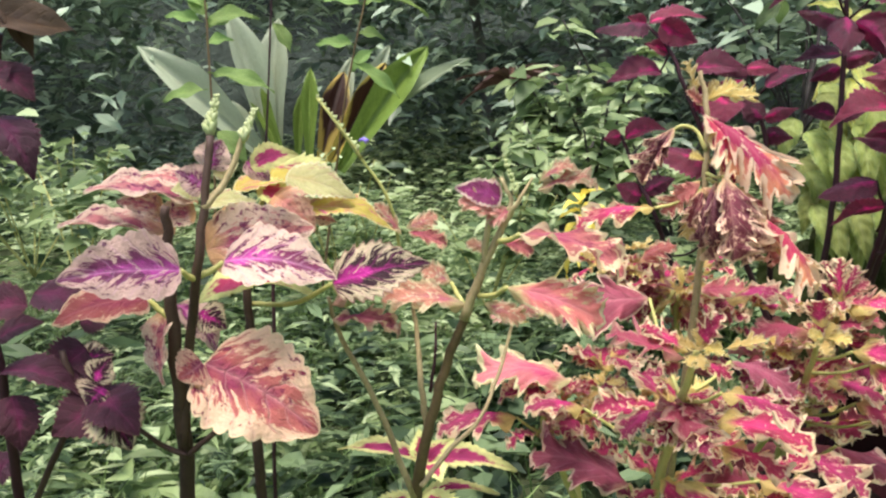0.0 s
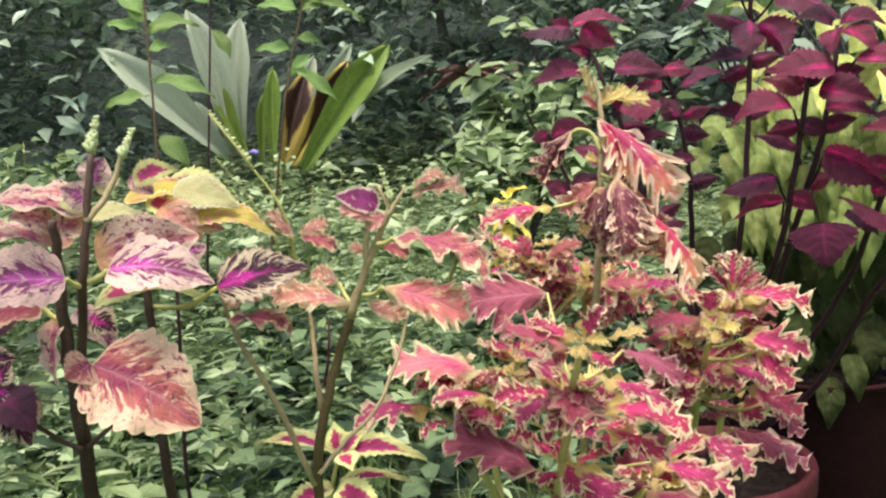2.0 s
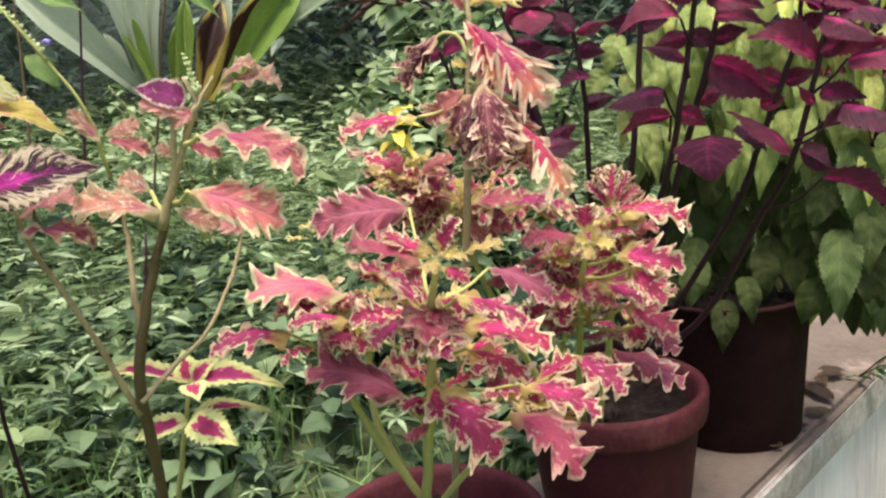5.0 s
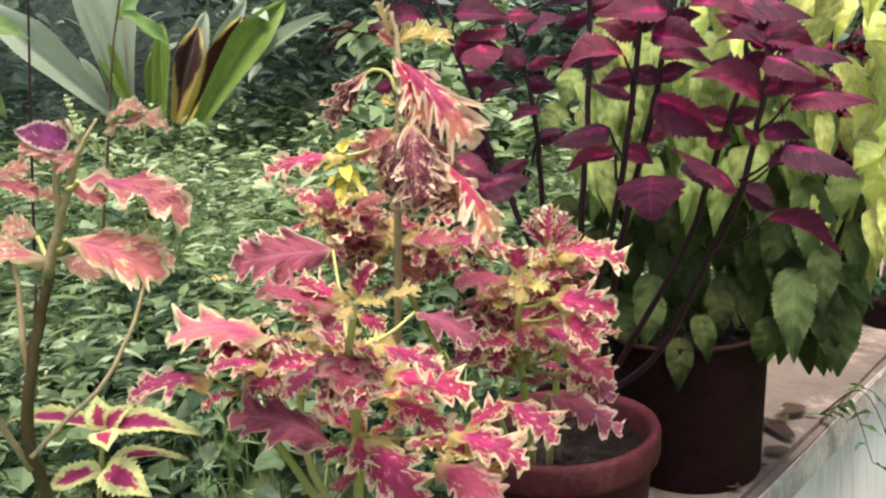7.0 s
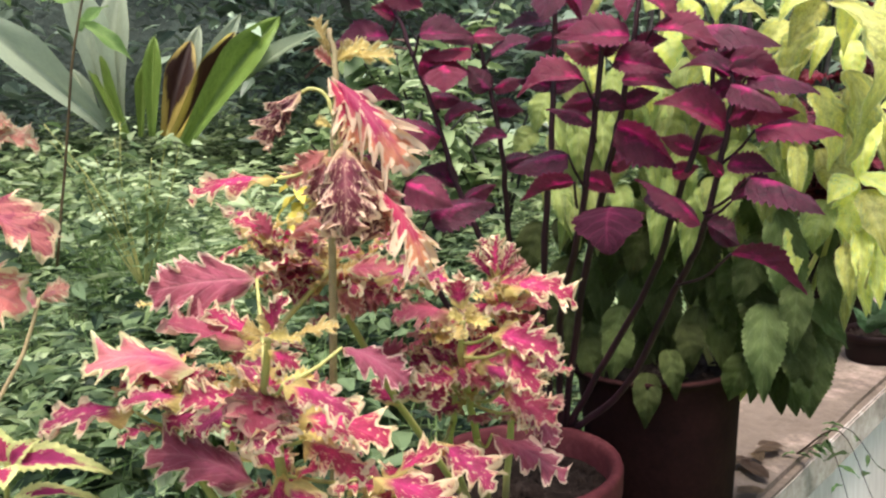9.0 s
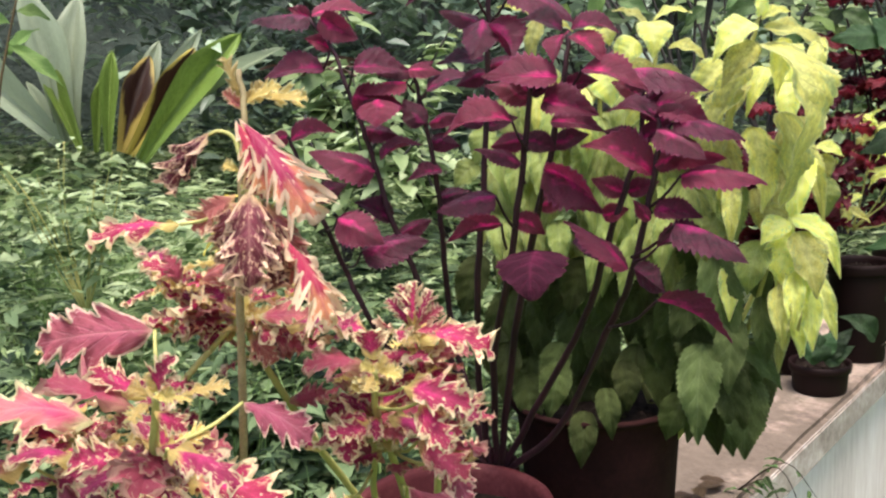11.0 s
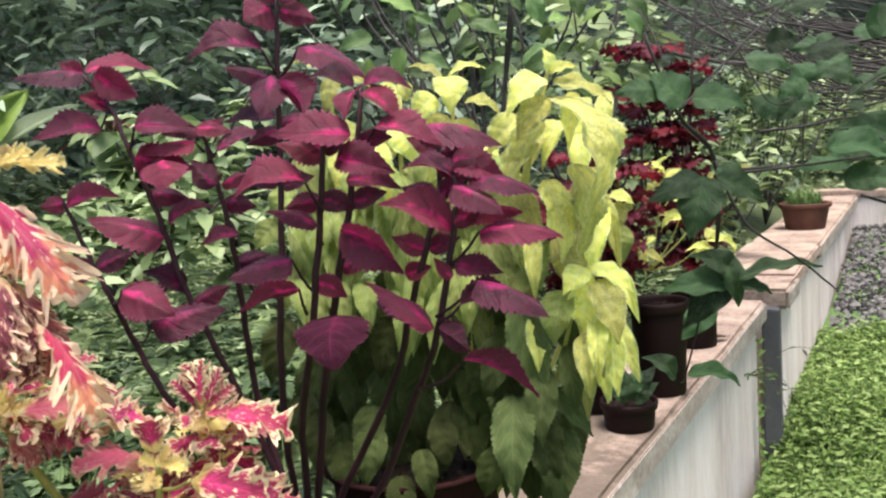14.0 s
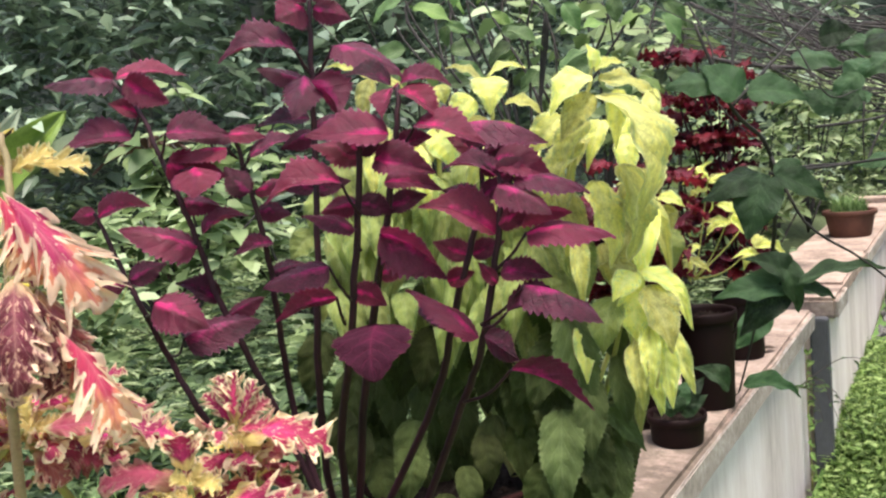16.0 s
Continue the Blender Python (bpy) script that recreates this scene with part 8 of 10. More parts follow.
leaf(seedling, K_SEED, (-1.152, 1.148, 1.572), (-1.090, 1.203, 1.507), 0.027, 52)
leaf(seedling, K_SEED, (-1.172, 1.152, 1.553), (-1.146, 1.192, 1.600), 0.029, 46)
leaf(seedling, K_SEED, (-1.147, 1.178, 1.672), (-1.200, 1.125, 1.705), 0.035, -46)
leaf(seedling, K_SEED, (-1.141, 1.191, 1.701), (-1.108, 1.236, 1.737), 0.035, 49)
leaf(seedling, K_SEED, (-1.168, 1.172, 1.624), (-1.133, 1.211, 1.619), 0.027, 47)
palm = thing("young_palm", (-4.323, 2.976, 0.966), "young palm with broad upright leaves, some browned", "palm")
leaf(palm, K_PALMGREY, (-4.557, 2.802, 1.304), (-4.584, 2.200, 2.011), 0.220, -89)
leaf(palm, K_PALMGREY, (-4.542, 2.831, 1.300), (-4.560, 2.693, 2.193), 0.217, -89)
leaf(palm, K_PALMGREY, (-4.525, 2.862, 1.310), (-4.463, 2.895, 2.130), 0.203, 4)
leaf(palm, K_PALMGREY, (-4.323, 3.054, 1.265), (-4.251, 3.283, 1.872), 0.129, 72)
leaf(palm, K_PALMGREY, (-4.295, 3.109, 1.260), (-4.105, 3.467, 1.928), 0.110, 77)
leaf(palm, K_PALMGREY, (-4.704, 2.837, 1.305), (-4.858, 2.787, 1.688), 0.073, -27)
leaf(palm, K_PALM, (-4.401, 2.834, 1.253), (-4.628, 2.765, 1.833), 0.108, -37)
leaf(palm, K_PALM, (-4.251, 2.906, 1.245), (-4.292, 3.016, 1.820), 0.100, 38)
leaf(palm, K_PALM, (-4.344, 2.888, 1.248), (-4.367, 2.979, 1.682), 0.070, 39)
leaf(palm, K_PALM, (-4.131, 3.022, 1.187), (-3.810, 3.519, 1.898), 0.195, 81)
leaf(palm, K_PALMGREY, (-4.095, 3.196, 1.392), (-3.687, 3.703, 1.819), 0.070, 59)
leaf(palm, K_PALMDRY, (-4.247, 2.979, 1.239), (-4.186, 3.181, 1.785), 0.159, 75)
leaf(palm, K_PALMDRY, (-4.216, 3.005, 1.220), (-4.012, 3.357, 1.812), 0.140, 83)
pot("plant_bowl", (-0.41, 2.72, WALL_TOP), 0.075, 0.075, "shallow brown plastic bowl holding a small plant", M_BROWNPOT, 0.02, 0.85)
pot("plant_pot", (-0.415, 3.04, WALL_TOP), 0.088, 0.275, "tall dark brown plastic pot in a row on the wall", M_BROWNPOT, 0.03, 0.8)
pot("plant_pot", (-0.545, 2.84, WALL_TOP), 0.085, 0.29, "dark brown plastic pot behind the bowl", M_BROWNPOT, 0.03, 0.8)
pot("plant_pot", (-0.46, 3.62, WALL_TOP), 0.085, 0.22, "dusty brown plant pot on the wall", M_BROWNPOT, 0.03, 0.9)
pot("clay_bowl", (-0.492, 6.770, FAR_TOP), 0.165, 0.17, "wide clay bowl with pale dry grass at the wall end", M_CLAY, 0.03, 0.75)
red_coleus((-0.545, 2.840, 0.960), 2.35, 0.02, 0.62)
red_coleus((-0.460, 3.620, 0.900), 3.5, -0.09, 1.05)
vine = thing("leafy_shrub", (-0.43, 2.98, 0.9), "shrub with glossy dark green oval leaves on thin twigs", "shrub")
stem(vine, M_VTWIG, [(-0.323, 2.982, 0.904), (-0.117, 2.377, 1.114), (-0.002, 1.942, 1.258), (0.029, 1.807, 1.402), (0.006, 1.711, 1.466), (-0.025, 1.686, 1.568)], 0.0040, 0.0020)
stem(vine, M_VTWIG, [(0.029, 1.807, 1.402), (0.069, 1.794, 1.316), (0.126, 1.841, 1.262), (0.171, 1.904, 1.205)], 0.0022, 0.0012)
stem(vine, M_VTWIG, [(0.006, 1.711, 1.466), (0.068, 1.852, 1.560), (0.124, 2.011, 1.645)], 0.0020, 0.0012)
stem(vine, M_VTWIG, [(-0.002, 1.942, 1.258), (-0.079, 2.040, 1.038), (-0.088, 2.032, 1.015)], 0.0020, 0.0012)
stem(vine, M_VTWIG, [(0.029, 1.804, 1.379), (0.128, 1.917, 1.382), (0.268, 2.055, 1.391)], 0.0025, 0.0015)
stem(vine, M_VTWIG, [(0.202, 1.895, 1.340), (0.248, 1.917, 1.319), (0.283, 1.934, 1.298)], 0.0022, 0.0015)
pale = thing("coleus_plant", (-0.530, 2.860, 0.690), "small pale cream and yellow coleus between red ones", "coleus plant", "coleus plants")
stem(pale, M_STEM_GREEN, [(-0.440, 3.051, 1.037), (-0.488, 2.985, 1.167), (-0.533, 2.927, 1.339)], 0.0030, 0.0015)
leaf(pale, K_LIME, (-0.533, 2.927, 1.339), (-0.472, 2.959, 1.321), 0.029, 45)
leaf(pale, K_LIME, (-0.533, 2.925, 1.323), (-0.580, 2.846, 1.282), 0.029, -34)
leaf(pale, K_LIME, (-0.534, 2.922, 1.308), (-0.543, 2.978, 1.344), 0.029, 9)
leaf(pale, K_LIME, (-0.533, 2.927, 1.339), (-0.478, 2.931, 1.278), 0.029, 38)
leaf(pale, K_LIME, (-0.533, 2.925, 1.323), (-0.581, 2.865, 1.325), 0.029, -44)
leaf(pale, K_LIME, (-0.534, 2.922, 1.308), (-0.501, 2.998, 1.309), 0.029, 42)
leaf(pale, K_LIME, (-0.533, 2.927, 1.339), (-0.544, 2.877, 1.278), 0.029, -19)
stem(pale, M_STEM_GREEN, [(-0.440, 3.051, 1.037), (-0.462, 2.993, 1.116), (-0.482, 2.942, 1.240)], 0.0030, 0.0015)
leaf(pale, K_LIME, (-0.482, 2.942, 1.240), (-0.468, 2.999, 1.188), 0.029, 67)
leaf(pale, K_LIME, (-0.482, 2.939, 1.224), (-0.527, 2.887, 1.229), 0.029, -43)
leaf(pale, K_LIME, (-0.482, 2.937, 1.209), (-0.414, 2.951, 1.214), 0.029, 42)
leaf(pale, K_LIME, (-0.482, 2.942, 1.240), (-0.517, 2.971, 1.189), 0.029, -69)
leaf(pale, K_LIME, (-0.482, 2.939, 1.224), (-0.494, 2.895, 1.257), 0.029, -63)
leaf(pale, K_LIME, (-0.482, 2.937, 1.209), (-0.414, 2.963, 1.170), 0.029, 43)
leaf(pale, K_LIME, (-0.482, 2.942, 1.240), (-0.559, 2.945, 1.216), 0.029, -46)
stem(pale, M_STEM_GREEN, [(-0.440, 3.051, 1.037), (-0.435, 3.000, 1.066), (-0.430, 2.956, 1.141)], 0.0030, 0.0015)
leaf(pale, K_LIME, (-0.430, 2.956, 1.141), (-0.449, 2.925, 1.099), 0.029, -26)
leaf(pale, K_LIME, (-0.430, 2.954, 1.126), (-0.462, 2.993, 1.147), 0.029, -19)
leaf(pale, K_LIME, (-0.430, 2.952, 1.110), (-0.361, 2.937, 1.076), 0.029, 34)
leaf(pale, K_LIME, (-0.430, 2.956, 1.141), (-0.484, 2.927, 1.125), 0.029, -40)
leaf(pale, K_LIME, (-0.430, 2.954, 1.126), (-0.405, 3.014, 1.139), 0.029, 33)
leaf(pale, K_LIME, (-0.430, 2.952, 1.110), (-0.406, 2.901, 1.050), 0.029, 5)
leaf(pale, K_LIME, (-0.430, 2.956, 1.141), (-0.483, 2.951, 1.157), 0.029, -40)
stem(pale, M_STEM_GREEN, [(-0.440, 3.051, 1.037), (-0.408, 3.029, 1.159), (-0.375, 3.013, 1.324)], 0.0030, 0.0015)
leaf(pale, K_LIME, (-0.375, 3.013, 1.324), (-0.422, 2.932, 1.314), 0.029, -40)
leaf(pale, K_LIME, (-0.375, 3.011, 1.309), (-0.337, 3.049, 1.326), 0.029, 39)
leaf(pale, K_LIME, (-0.375, 3.009, 1.293), (-0.381, 3.033, 1.225), 0.029, 88)
leaf(pale, K_LIME, (-0.375, 3.013, 1.324), (-0.409, 2.941, 1.351), 0.029, -53)
leaf(pale, K_LIME, (-0.375, 3.011, 1.309), (-0.321, 3.069, 1.287), 0.029, 48)
leaf(pale, K_LIME, (-0.375, 3.009, 1.293), (-0.429, 2.994, 1.256), 0.029, -44)
leaf(pale, K_LIME, (-0.375, 3.013, 1.324), (-0.352, 2.977, 1.368), 0.029, 78)
stem(pale, M_STEM_GREEN, [(-0.440, 3.051, 1.037), (-0.381, 3.037, 1.109), (-0.323, 3.028, 1.226)], 0.0030, 0.0015)
leaf(pale, K_LIME, (-0.323, 3.028, 1.226), (-0.368, 3.034, 1.244), 0.029, -38)
leaf(pale, K_LIME, (-0.324, 3.026, 1.210), (-0.253, 3.005, 1.192), 0.029, 38)
leaf(pale, K_LIME, (-0.324, 3.023, 1.194), (-0.393, 3.018, 1.154), 0.029, -45)
leaf(pale, K_LIME, (-0.323, 3.028, 1.226), (-0.312, 3.049, 1.254), 0.029, 23)
leaf(pale, K_LIME, (-0.324, 3.026, 1.210), (-0.279, 2.991, 1.161), 0.029, 23)
leaf(pale, K_LIME, (-0.324, 3.023, 1.194), (-0.406, 3.029, 1.198), 0.029, -42)
leaf(pale, K_LIME, (-0.323, 3.028, 1.226), (-0.272, 3.049, 1.225), 0.029, 42)
stem(pale, M_STEM_GREEN, [(-0.440, 3.051, 1.037), (-0.355, 3.044, 1.059), (-0.272, 3.043, 1.127)], 0.0030, 0.0015)
leaf(pale, K_LIME, (-0.272, 3.043, 1.127), (-0.263, 3.096, 1.146), 0.029, 20)
leaf(pale, K_LIME, (-0.272, 3.040, 1.111), (-0.242, 3.049, 1.054), 0.029, 45)
leaf(pale, K_LIME, (-0.272, 3.038, 1.095), (-0.313, 2.970, 1.107), 0.029, -44)
leaf(pale, K_LIME, (-0.272, 3.043, 1.127), (-0.230, 3.119, 1.116), 0.029, 43)
leaf(pale, K_LIME, (-0.272, 3.040, 1.111), (-0.293, 3.005, 1.069), 0.029, -25)
leaf(pale, K_LIME, (-0.272, 3.038, 1.095), (-0.282, 3.003, 1.129), 0.029, -68)
leaf(pale, K_LIME, (-0.272, 3.043, 1.127), (-0.214, 3.125, 1.072), 0.029, 53)
stem(pale, M_STEM_GREEN, [(-0.440, 3.051, 1.037), (-0.327, 3.073, 1.152), (-0.217, 3.100, 1.310)], 0.0030, 0.0015)
leaf(pale, K_LIME, (-0.217, 3.100, 1.310), (-0.136, 3.104, 1.307), 0.029, 43)
leaf(pale, K_LIME, (-0.217, 3.097, 1.294), (-0.268, 3.118, 1.237), 0.029, -56)
leaf(pale, K_LIME, (-0.217, 3.095, 1.278), (-0.225, 3.069, 1.313), 0.029, -72)
leaf(pale, K_LIME, (-0.217, 3.100, 1.310), (-0.150, 3.105, 1.261), 0.029, 42)
leaf(pale, K_LIME, (-0.217, 3.097, 1.294), (-0.290, 3.111, 1.279), 0.029, -45)
leaf(pale, K_LIME, (-0.217, 3.095, 1.278), (-0.174, 3.080, 1.293), 0.029, 48)
leaf(pale, K_LIME, (-0.217, 3.100, 1.310), (-0.215, 3.086, 1.259), 0.029, -2)
stem(vine, M_VTWIG, [(0.027, 1.847, 1.376), (0.052, 1.903, 1.381), (0.106, 1.962, 1.379), (0.158, 2.069, 1.375), (0.225, 2.174, 1.381)], 0.0026, 0.0013)
stem(vine, M_VTWIG, [(0.069, 1.908, 1.433), (0.123, 1.966, 1.436), (0.176, 2.072, 1.443), (0.259, 2.176, 1.426)], 0.0026, 0.0013)
stem(vine, M_VTWIG, [(-0.000, 1.933, 1.631), (0.051, 1.901, 1.542), (0.090, 1.881, 1.473), (0.117, 1.965, 1.479)], 0.0016, 0.0008)
stem(vine, M_VTWIG, [(-0.082, 1.862, 1.620), (-0.043, 1.828, 1.549), (-0.035, 1.813, 1.477), (0.024, 1.817, 1.410)], 0.0014, 0.0007)
stem(vine, M_VTWIG, [(0.115, 2.013, 1.368), (0.144, 2.069, 1.443), (0.189, 2.123, 1.491), (0.260, 2.175, 1.530)], 0.0018, 0.0009)
stem(vine, M_VTWIG, [(0.118, 2.016, 1.463), (0.116, 2.005, 1.412), (0.118, 2.003, 1.360)], 0.0016, 0.0008)
leaf(vine, K_VINE, (0.143, 2.069, 1.412), (0.234, 2.074, 1.375), 0.049, 57)
leaf(vine, K_VINE, (0.166, 2.068, 1.353), (0.242, 2.072, 1.340), 0.046, 72)
leaf(vine, K_VINE, (0.110, 2.113, 1.548), (0.191, 2.120, 1.551), 0.041, 51)
leaf(vine, K_VINE, (0.192, 2.168, 1.582), (0.261, 2.170, 1.599), 0.053, 81)
leaf(vine, K_VINE, (0.042, 2.152, 1.573), (0.095, 2.159, 1.576), 0.043, 80)
leaf(vine, K_VINE, (0.078, 2.061, 1.457), (0.029, 2.053, 1.489), 0.040, -77)
leaf(vine, K_VINE, (0.110, 2.015, 1.476), (0.077, 2.010, 1.445), 0.033, -76)
leaf(vine, K_VINE, (0.036, 1.716, 1.385), (0.020, 1.696, 1.306), 0.058, -44)
leaf(vine, K_VINE, (0.030, 1.724, 1.385), (-0.030, 1.687, 1.354), 0.041, -49)
leaf(vine, K_VINE, (-0.007, 1.685, 1.496), (-0.058, 1.656, 1.495), 0.036, -58)
leaf(vine, K_VINE, (0.021, 1.698, 1.479), (-0.019, 1.682, 1.518), 0.051, -61)
leaf(vine, K_VINE, (0.027, 1.702, 1.482), (0.089, 1.735, 1.467), 0.040, 60)
leaf(vine, K_VINE, (0.045, 1.744, 1.382), (0.100, 1.769, 1.344), 0.035, 70)
leaf(vine, K_VINE, (0.041, 1.766, 1.392), (0.080, 1.783, 1.355), 0.035, 60)
leaf(vine, K_VINE, (0.027, 1.895, 1.221), (-0.065, 1.842, 1.209), 0.047, -48)
leaf(vine, K_VINE, (0.024, 1.895, 1.230), (-0.033, 1.852, 1.152), 0.052, -50)
leaf(vine, K_VINE, (0.031, 1.897, 1.221), (-0.028, 1.870, 1.260), 0.042, -55)
leaf(vine, K_VINE, (0.048, 1.851, 1.229), (0.151, 1.910, 1.240), 0.026, 30)
leaf(vine, K_VINE, (-0.067, 1.990, 1.043), (0.011, 2.030, 1.019), 0.032, 39)
leaf(vine, K_VINE, (0.052, 1.851, 1.221), (0.090, 1.871, 1.205), 0.024, 43)
leaf(vine, K_VINE, (-0.044, 2.076, 1.150), (-0.087, 2.043, 1.087), 0.050, -52)
leaf(vine, K_VINE, (0.020, 1.896, 1.255), (0.038, 1.895, 1.179), 0.034, 60)
leaf(vine, K_VINE, (0.156, 1.936, 1.403), (0.242, 1.980, 1.371), 0.049, 47)
leaf(vine, K_VINE, (0.180, 2.004, 1.382), (0.106, 1.961, 1.372), 0.034, -42)
leaf(vine, K_VINE, (0.239, 2.040, 1.402), (0.158, 1.999, 1.430), 0.050, -60)
leaf(vine, K_VINE, (0.216, 1.906, 1.362), (0.270, 1.932, 1.334), 0.043, 61)
leaf(vine, K_VINE, (0.231, 1.943, 1.560), (0.272, 1.970, 1.587), 0.054, 49)
leaf(vine, K_VINE, (-0.123, 2.126, 0.997), (-0.177, 2.101, 1.038), 0.041, -51)
bowl_plant = thing("small_plant", (-0.41, 2.72, 0.74), "small grey-green variegated plant in a bowl", "plant")
leaf(bowl_plant, K_VINE, (-0.386, 2.663, 0.781), (-0.404, 2.664, 0.854), 0.043, -49)
leaf(bowl_plant, K_VINE, (-0.380, 2.667, 0.781), (-0.329, 2.706, 0.854), 0.049, 46)
leaf(bowl_plant, K_VINE, (-0.386, 2.664, 0.789), (-0.363, 2.686, 0.850), 0.049, 43)
leaf(bowl_plant, K_VINE, (-0.392, 2.658, 0.768), (-0.436, 2.642, 0.829), 0.037, -59)
leaf(bowl_plant, K_VINE, (-0.380, 2.665, 0.767), (-0.323, 2.703, 0.811), 0.043, 48)
leaf(bowl_plant, K_VINE, (-0.386, 2.662, 0.774), (-0.398, 2.662, 0.818), 0.057, -51)
dry = thing("dry_shrub", (-0.900, 4.500, 0.900), "bare brown arching twigs of an old shrub", "shrub", "dry shrubs")
stem(dry, M_TWIG, [(0.371, 4.108, 1.510), (0.033, 3.926, 1.561), (-0.208, 3.929, 1.715), (-0.428, 4.069, 1.936)], 0.0022, 0.0012)
stem(dry, M_TWIG, [(0.377, 4.326, 1.667), (-0.012, 4.111, 1.685), (-0.456, 3.981, 1.707), (-0.933, 3.981, 1.956)], 0.0042, 0.0012)
stem(dry, M_TWIG, [(0.379, 4.390, 1.686), (-0.092, 4.134, 1.736), (-0.339, 4.134, 1.894), (-0.681, 4.188, 1.990)], 0.0032, 0.0012)
stem(dry, M_TWIG, [(0.387, 4.784, 1.669), (-0.012, 4.584, 1.828), (-0.415, 4.465, 1.761), (-0.798, 4.492, 1.833)], 0.0024, 0.0012)
stem(dry, M_TWIG, [(0.363, 3.715, 1.563), (0.011, 3.517, 1.553), (-0.194, 3.536, 1.683), (-0.442, 3.657, 1.877)], 0.0038, 0.0012)
stem(dry, M_TWIG, [(0.364, 3.781, 1.510), (-0.029, 3.560, 1.500), (-0.197, 3.612, 1.709), (-0.440, 3.735, 1.904)], 0.0023, 0.0012)
stem(dry, M_TWIG, [(0.379, 4.449, 1.576), (-0.022, 4.234, 1.640), (-0.370, 4.176, 1.790), (-0.738, 4.214, 1.876)], 0.0034, 0.0012)
stem(dry, M_TWIG, [(0.359, 3.491, 1.597), (0.089, 3.333, 1.551), (-0.218, 3.303, 1.731), (-0.521, 3.381, 1.841)], 0.0046, 0.0012)
stem(dry, M_TWIG, [(0.359, 3.498, 1.594), (0.001, 3.287, 1.517), (-0.182, 3.313, 1.608), (-0.441, 3.427, 1.799)], 0.0025, 0.0012)
stem(dry, M_TWIG, [(0.377, 4.359, 1.585), (-0.012, 4.143, 1.596), (-0.412, 4.063, 1.794), (-0.838, 4.058, 1.806)], 0.0054, 0.0012)
stem(dry, M_TWIG, [(0.378, 4.437, 1.516), (0.012, 4.247, 1.620), (-0.331, 4.179, 1.674), (-0.654, 4.251, 1.828)], 0.0042, 0.0012)
stem(dry, M_TWIG, [(0.380, 4.506, 1.598), (-0.000, 4.315, 1.753), (-0.438, 4.182, 1.724), (-0.874, 4.193, 1.887)], 0.0040, 0.0012)
stem(dry, M_TWIG, [(0.370, 4.035, 1.543), (-0.058, 3.785, 1.466), (-0.173, 3.877, 1.755), (-0.363, 4.019, 1.869)], 0.0046, 0.0012)
stem(dry, M_TWIG, [(0.363, 3.702, 1.620), (0.037, 3.530, 1.695), (-0.229, 3.509, 1.776), (-0.521, 3.603, 1.959)], 0.0046, 0.0012)
stem(dry, M_TWIG, [(0.358, 3.477, 1.543), (0.087, 3.322, 1.516), (-0.189, 3.317, 1.748), (-0.459, 3.422, 1.921)], 0.0027, 0.0012)
stem(dry, M_TWIG, [(-1.631, 4.134, 1.307), (-1.573, 4.221, 1.689), (-1.703, 4.210, 2.114), (-2.018, 4.064, 2.324)], 0.0112, 0.0030)
stem(dry, M_TWIG, [(-1.621, 4.207, 1.301), (-1.664, 4.240, 1.698), (-1.513, 4.383, 2.103), (-1.294, 4.529, 2.266)], 0.0104, 0.0030)
stem(dry, M_TWIG, [(-1.526, 4.239, 1.294), (-1.572, 4.270, 1.689), (-1.612, 4.309, 2.110), (-1.590, 4.347, 2.291)], 0.0113, 0.0030)
stem(dry, M_TWIG, [(-1.880, 4.256, 1.312), (-1.833, 4.341, 1.716), (-1.622, 4.519, 2.133), (-1.997, 4.342, 2.359)], 0.0072, 0.0030)
dry = thing("dry_shrub", (-0.700, 4.500, 0.900), "bare brown arching twigs of an old shrub", "shrub", "dry shrubs")
stem(dry, M_TWIG, [(0.379, 4.398, 1.683), (-0.074, 4.161, 1.794), (-0.204, 4.205, 1.807), (-0.396, 4.323, 1.763)], 0.0024, 0.0012)
stem(dry, M_TWIG, [(0.367, 3.860, 1.691), (-0.003, 3.654, 1.702), (-0.135, 3.688, 1.646), (-0.303, 3.841, 1.752)], 0.0053, 0.0012)
stem(dry, M_TWIG, [(0.385, 4.752, 1.557), (-0.102, 4.510, 1.763), (-0.271, 4.547, 1.874), (-0.496, 4.675, 2.031)], 0.0054, 0.0012)
stem(dry, M_TWIG, [(0.367, 3.845, 1.687), (-0.035, 3.639, 1.813), (-0.353, 3.570, 1.766), (-0.772, 3.575, 1.822)], 0.0053, 0.0012)
stem(dry, M_TWIG, [(0.385, 4.668, 1.755), (-0.134, 4.373, 1.717), (-0.360, 4.393, 1.933), (-0.696, 4.459, 2.089)], 0.0023, 0.0012)
stem(dry, M_TWIG, [(0.375, 4.232, 1.660), (-0.046, 4.010, 1.754), (-0.308, 3.977, 1.742), (-0.631, 4.052, 1.908)], 0.0031, 0.0012)
stem(dry, M_TWIG, [(0.363, 3.734, 1.519), (-0.049, 3.499, 1.489), (-0.310, 3.502, 1.722), (-0.687, 3.553, 1.936)], 0.0027, 0.0012)
stem(dry, M_TWIG, [(0.378, 4.377, 1.583), (-0.110, 4.107, 1.605), (-0.215, 4.178, 1.705), (-0.416, 4.322, 1.879)], 0.0044, 0.0012)
stem(dry, M_TWIG, [(0.366, 3.788, 1.682), (0.065, 3.618, 1.668), (-0.295, 3.534, 1.679), (-0.652, 3.581, 1.788)], 0.0048, 0.0012)
stem(dry, M_TWIG, [(0.370, 4.001, 1.668), (-0.041, 3.769, 1.658), (-0.219, 3.793, 1.712), (-0.464, 3.927, 1.992)], 0.0032, 0.0012)
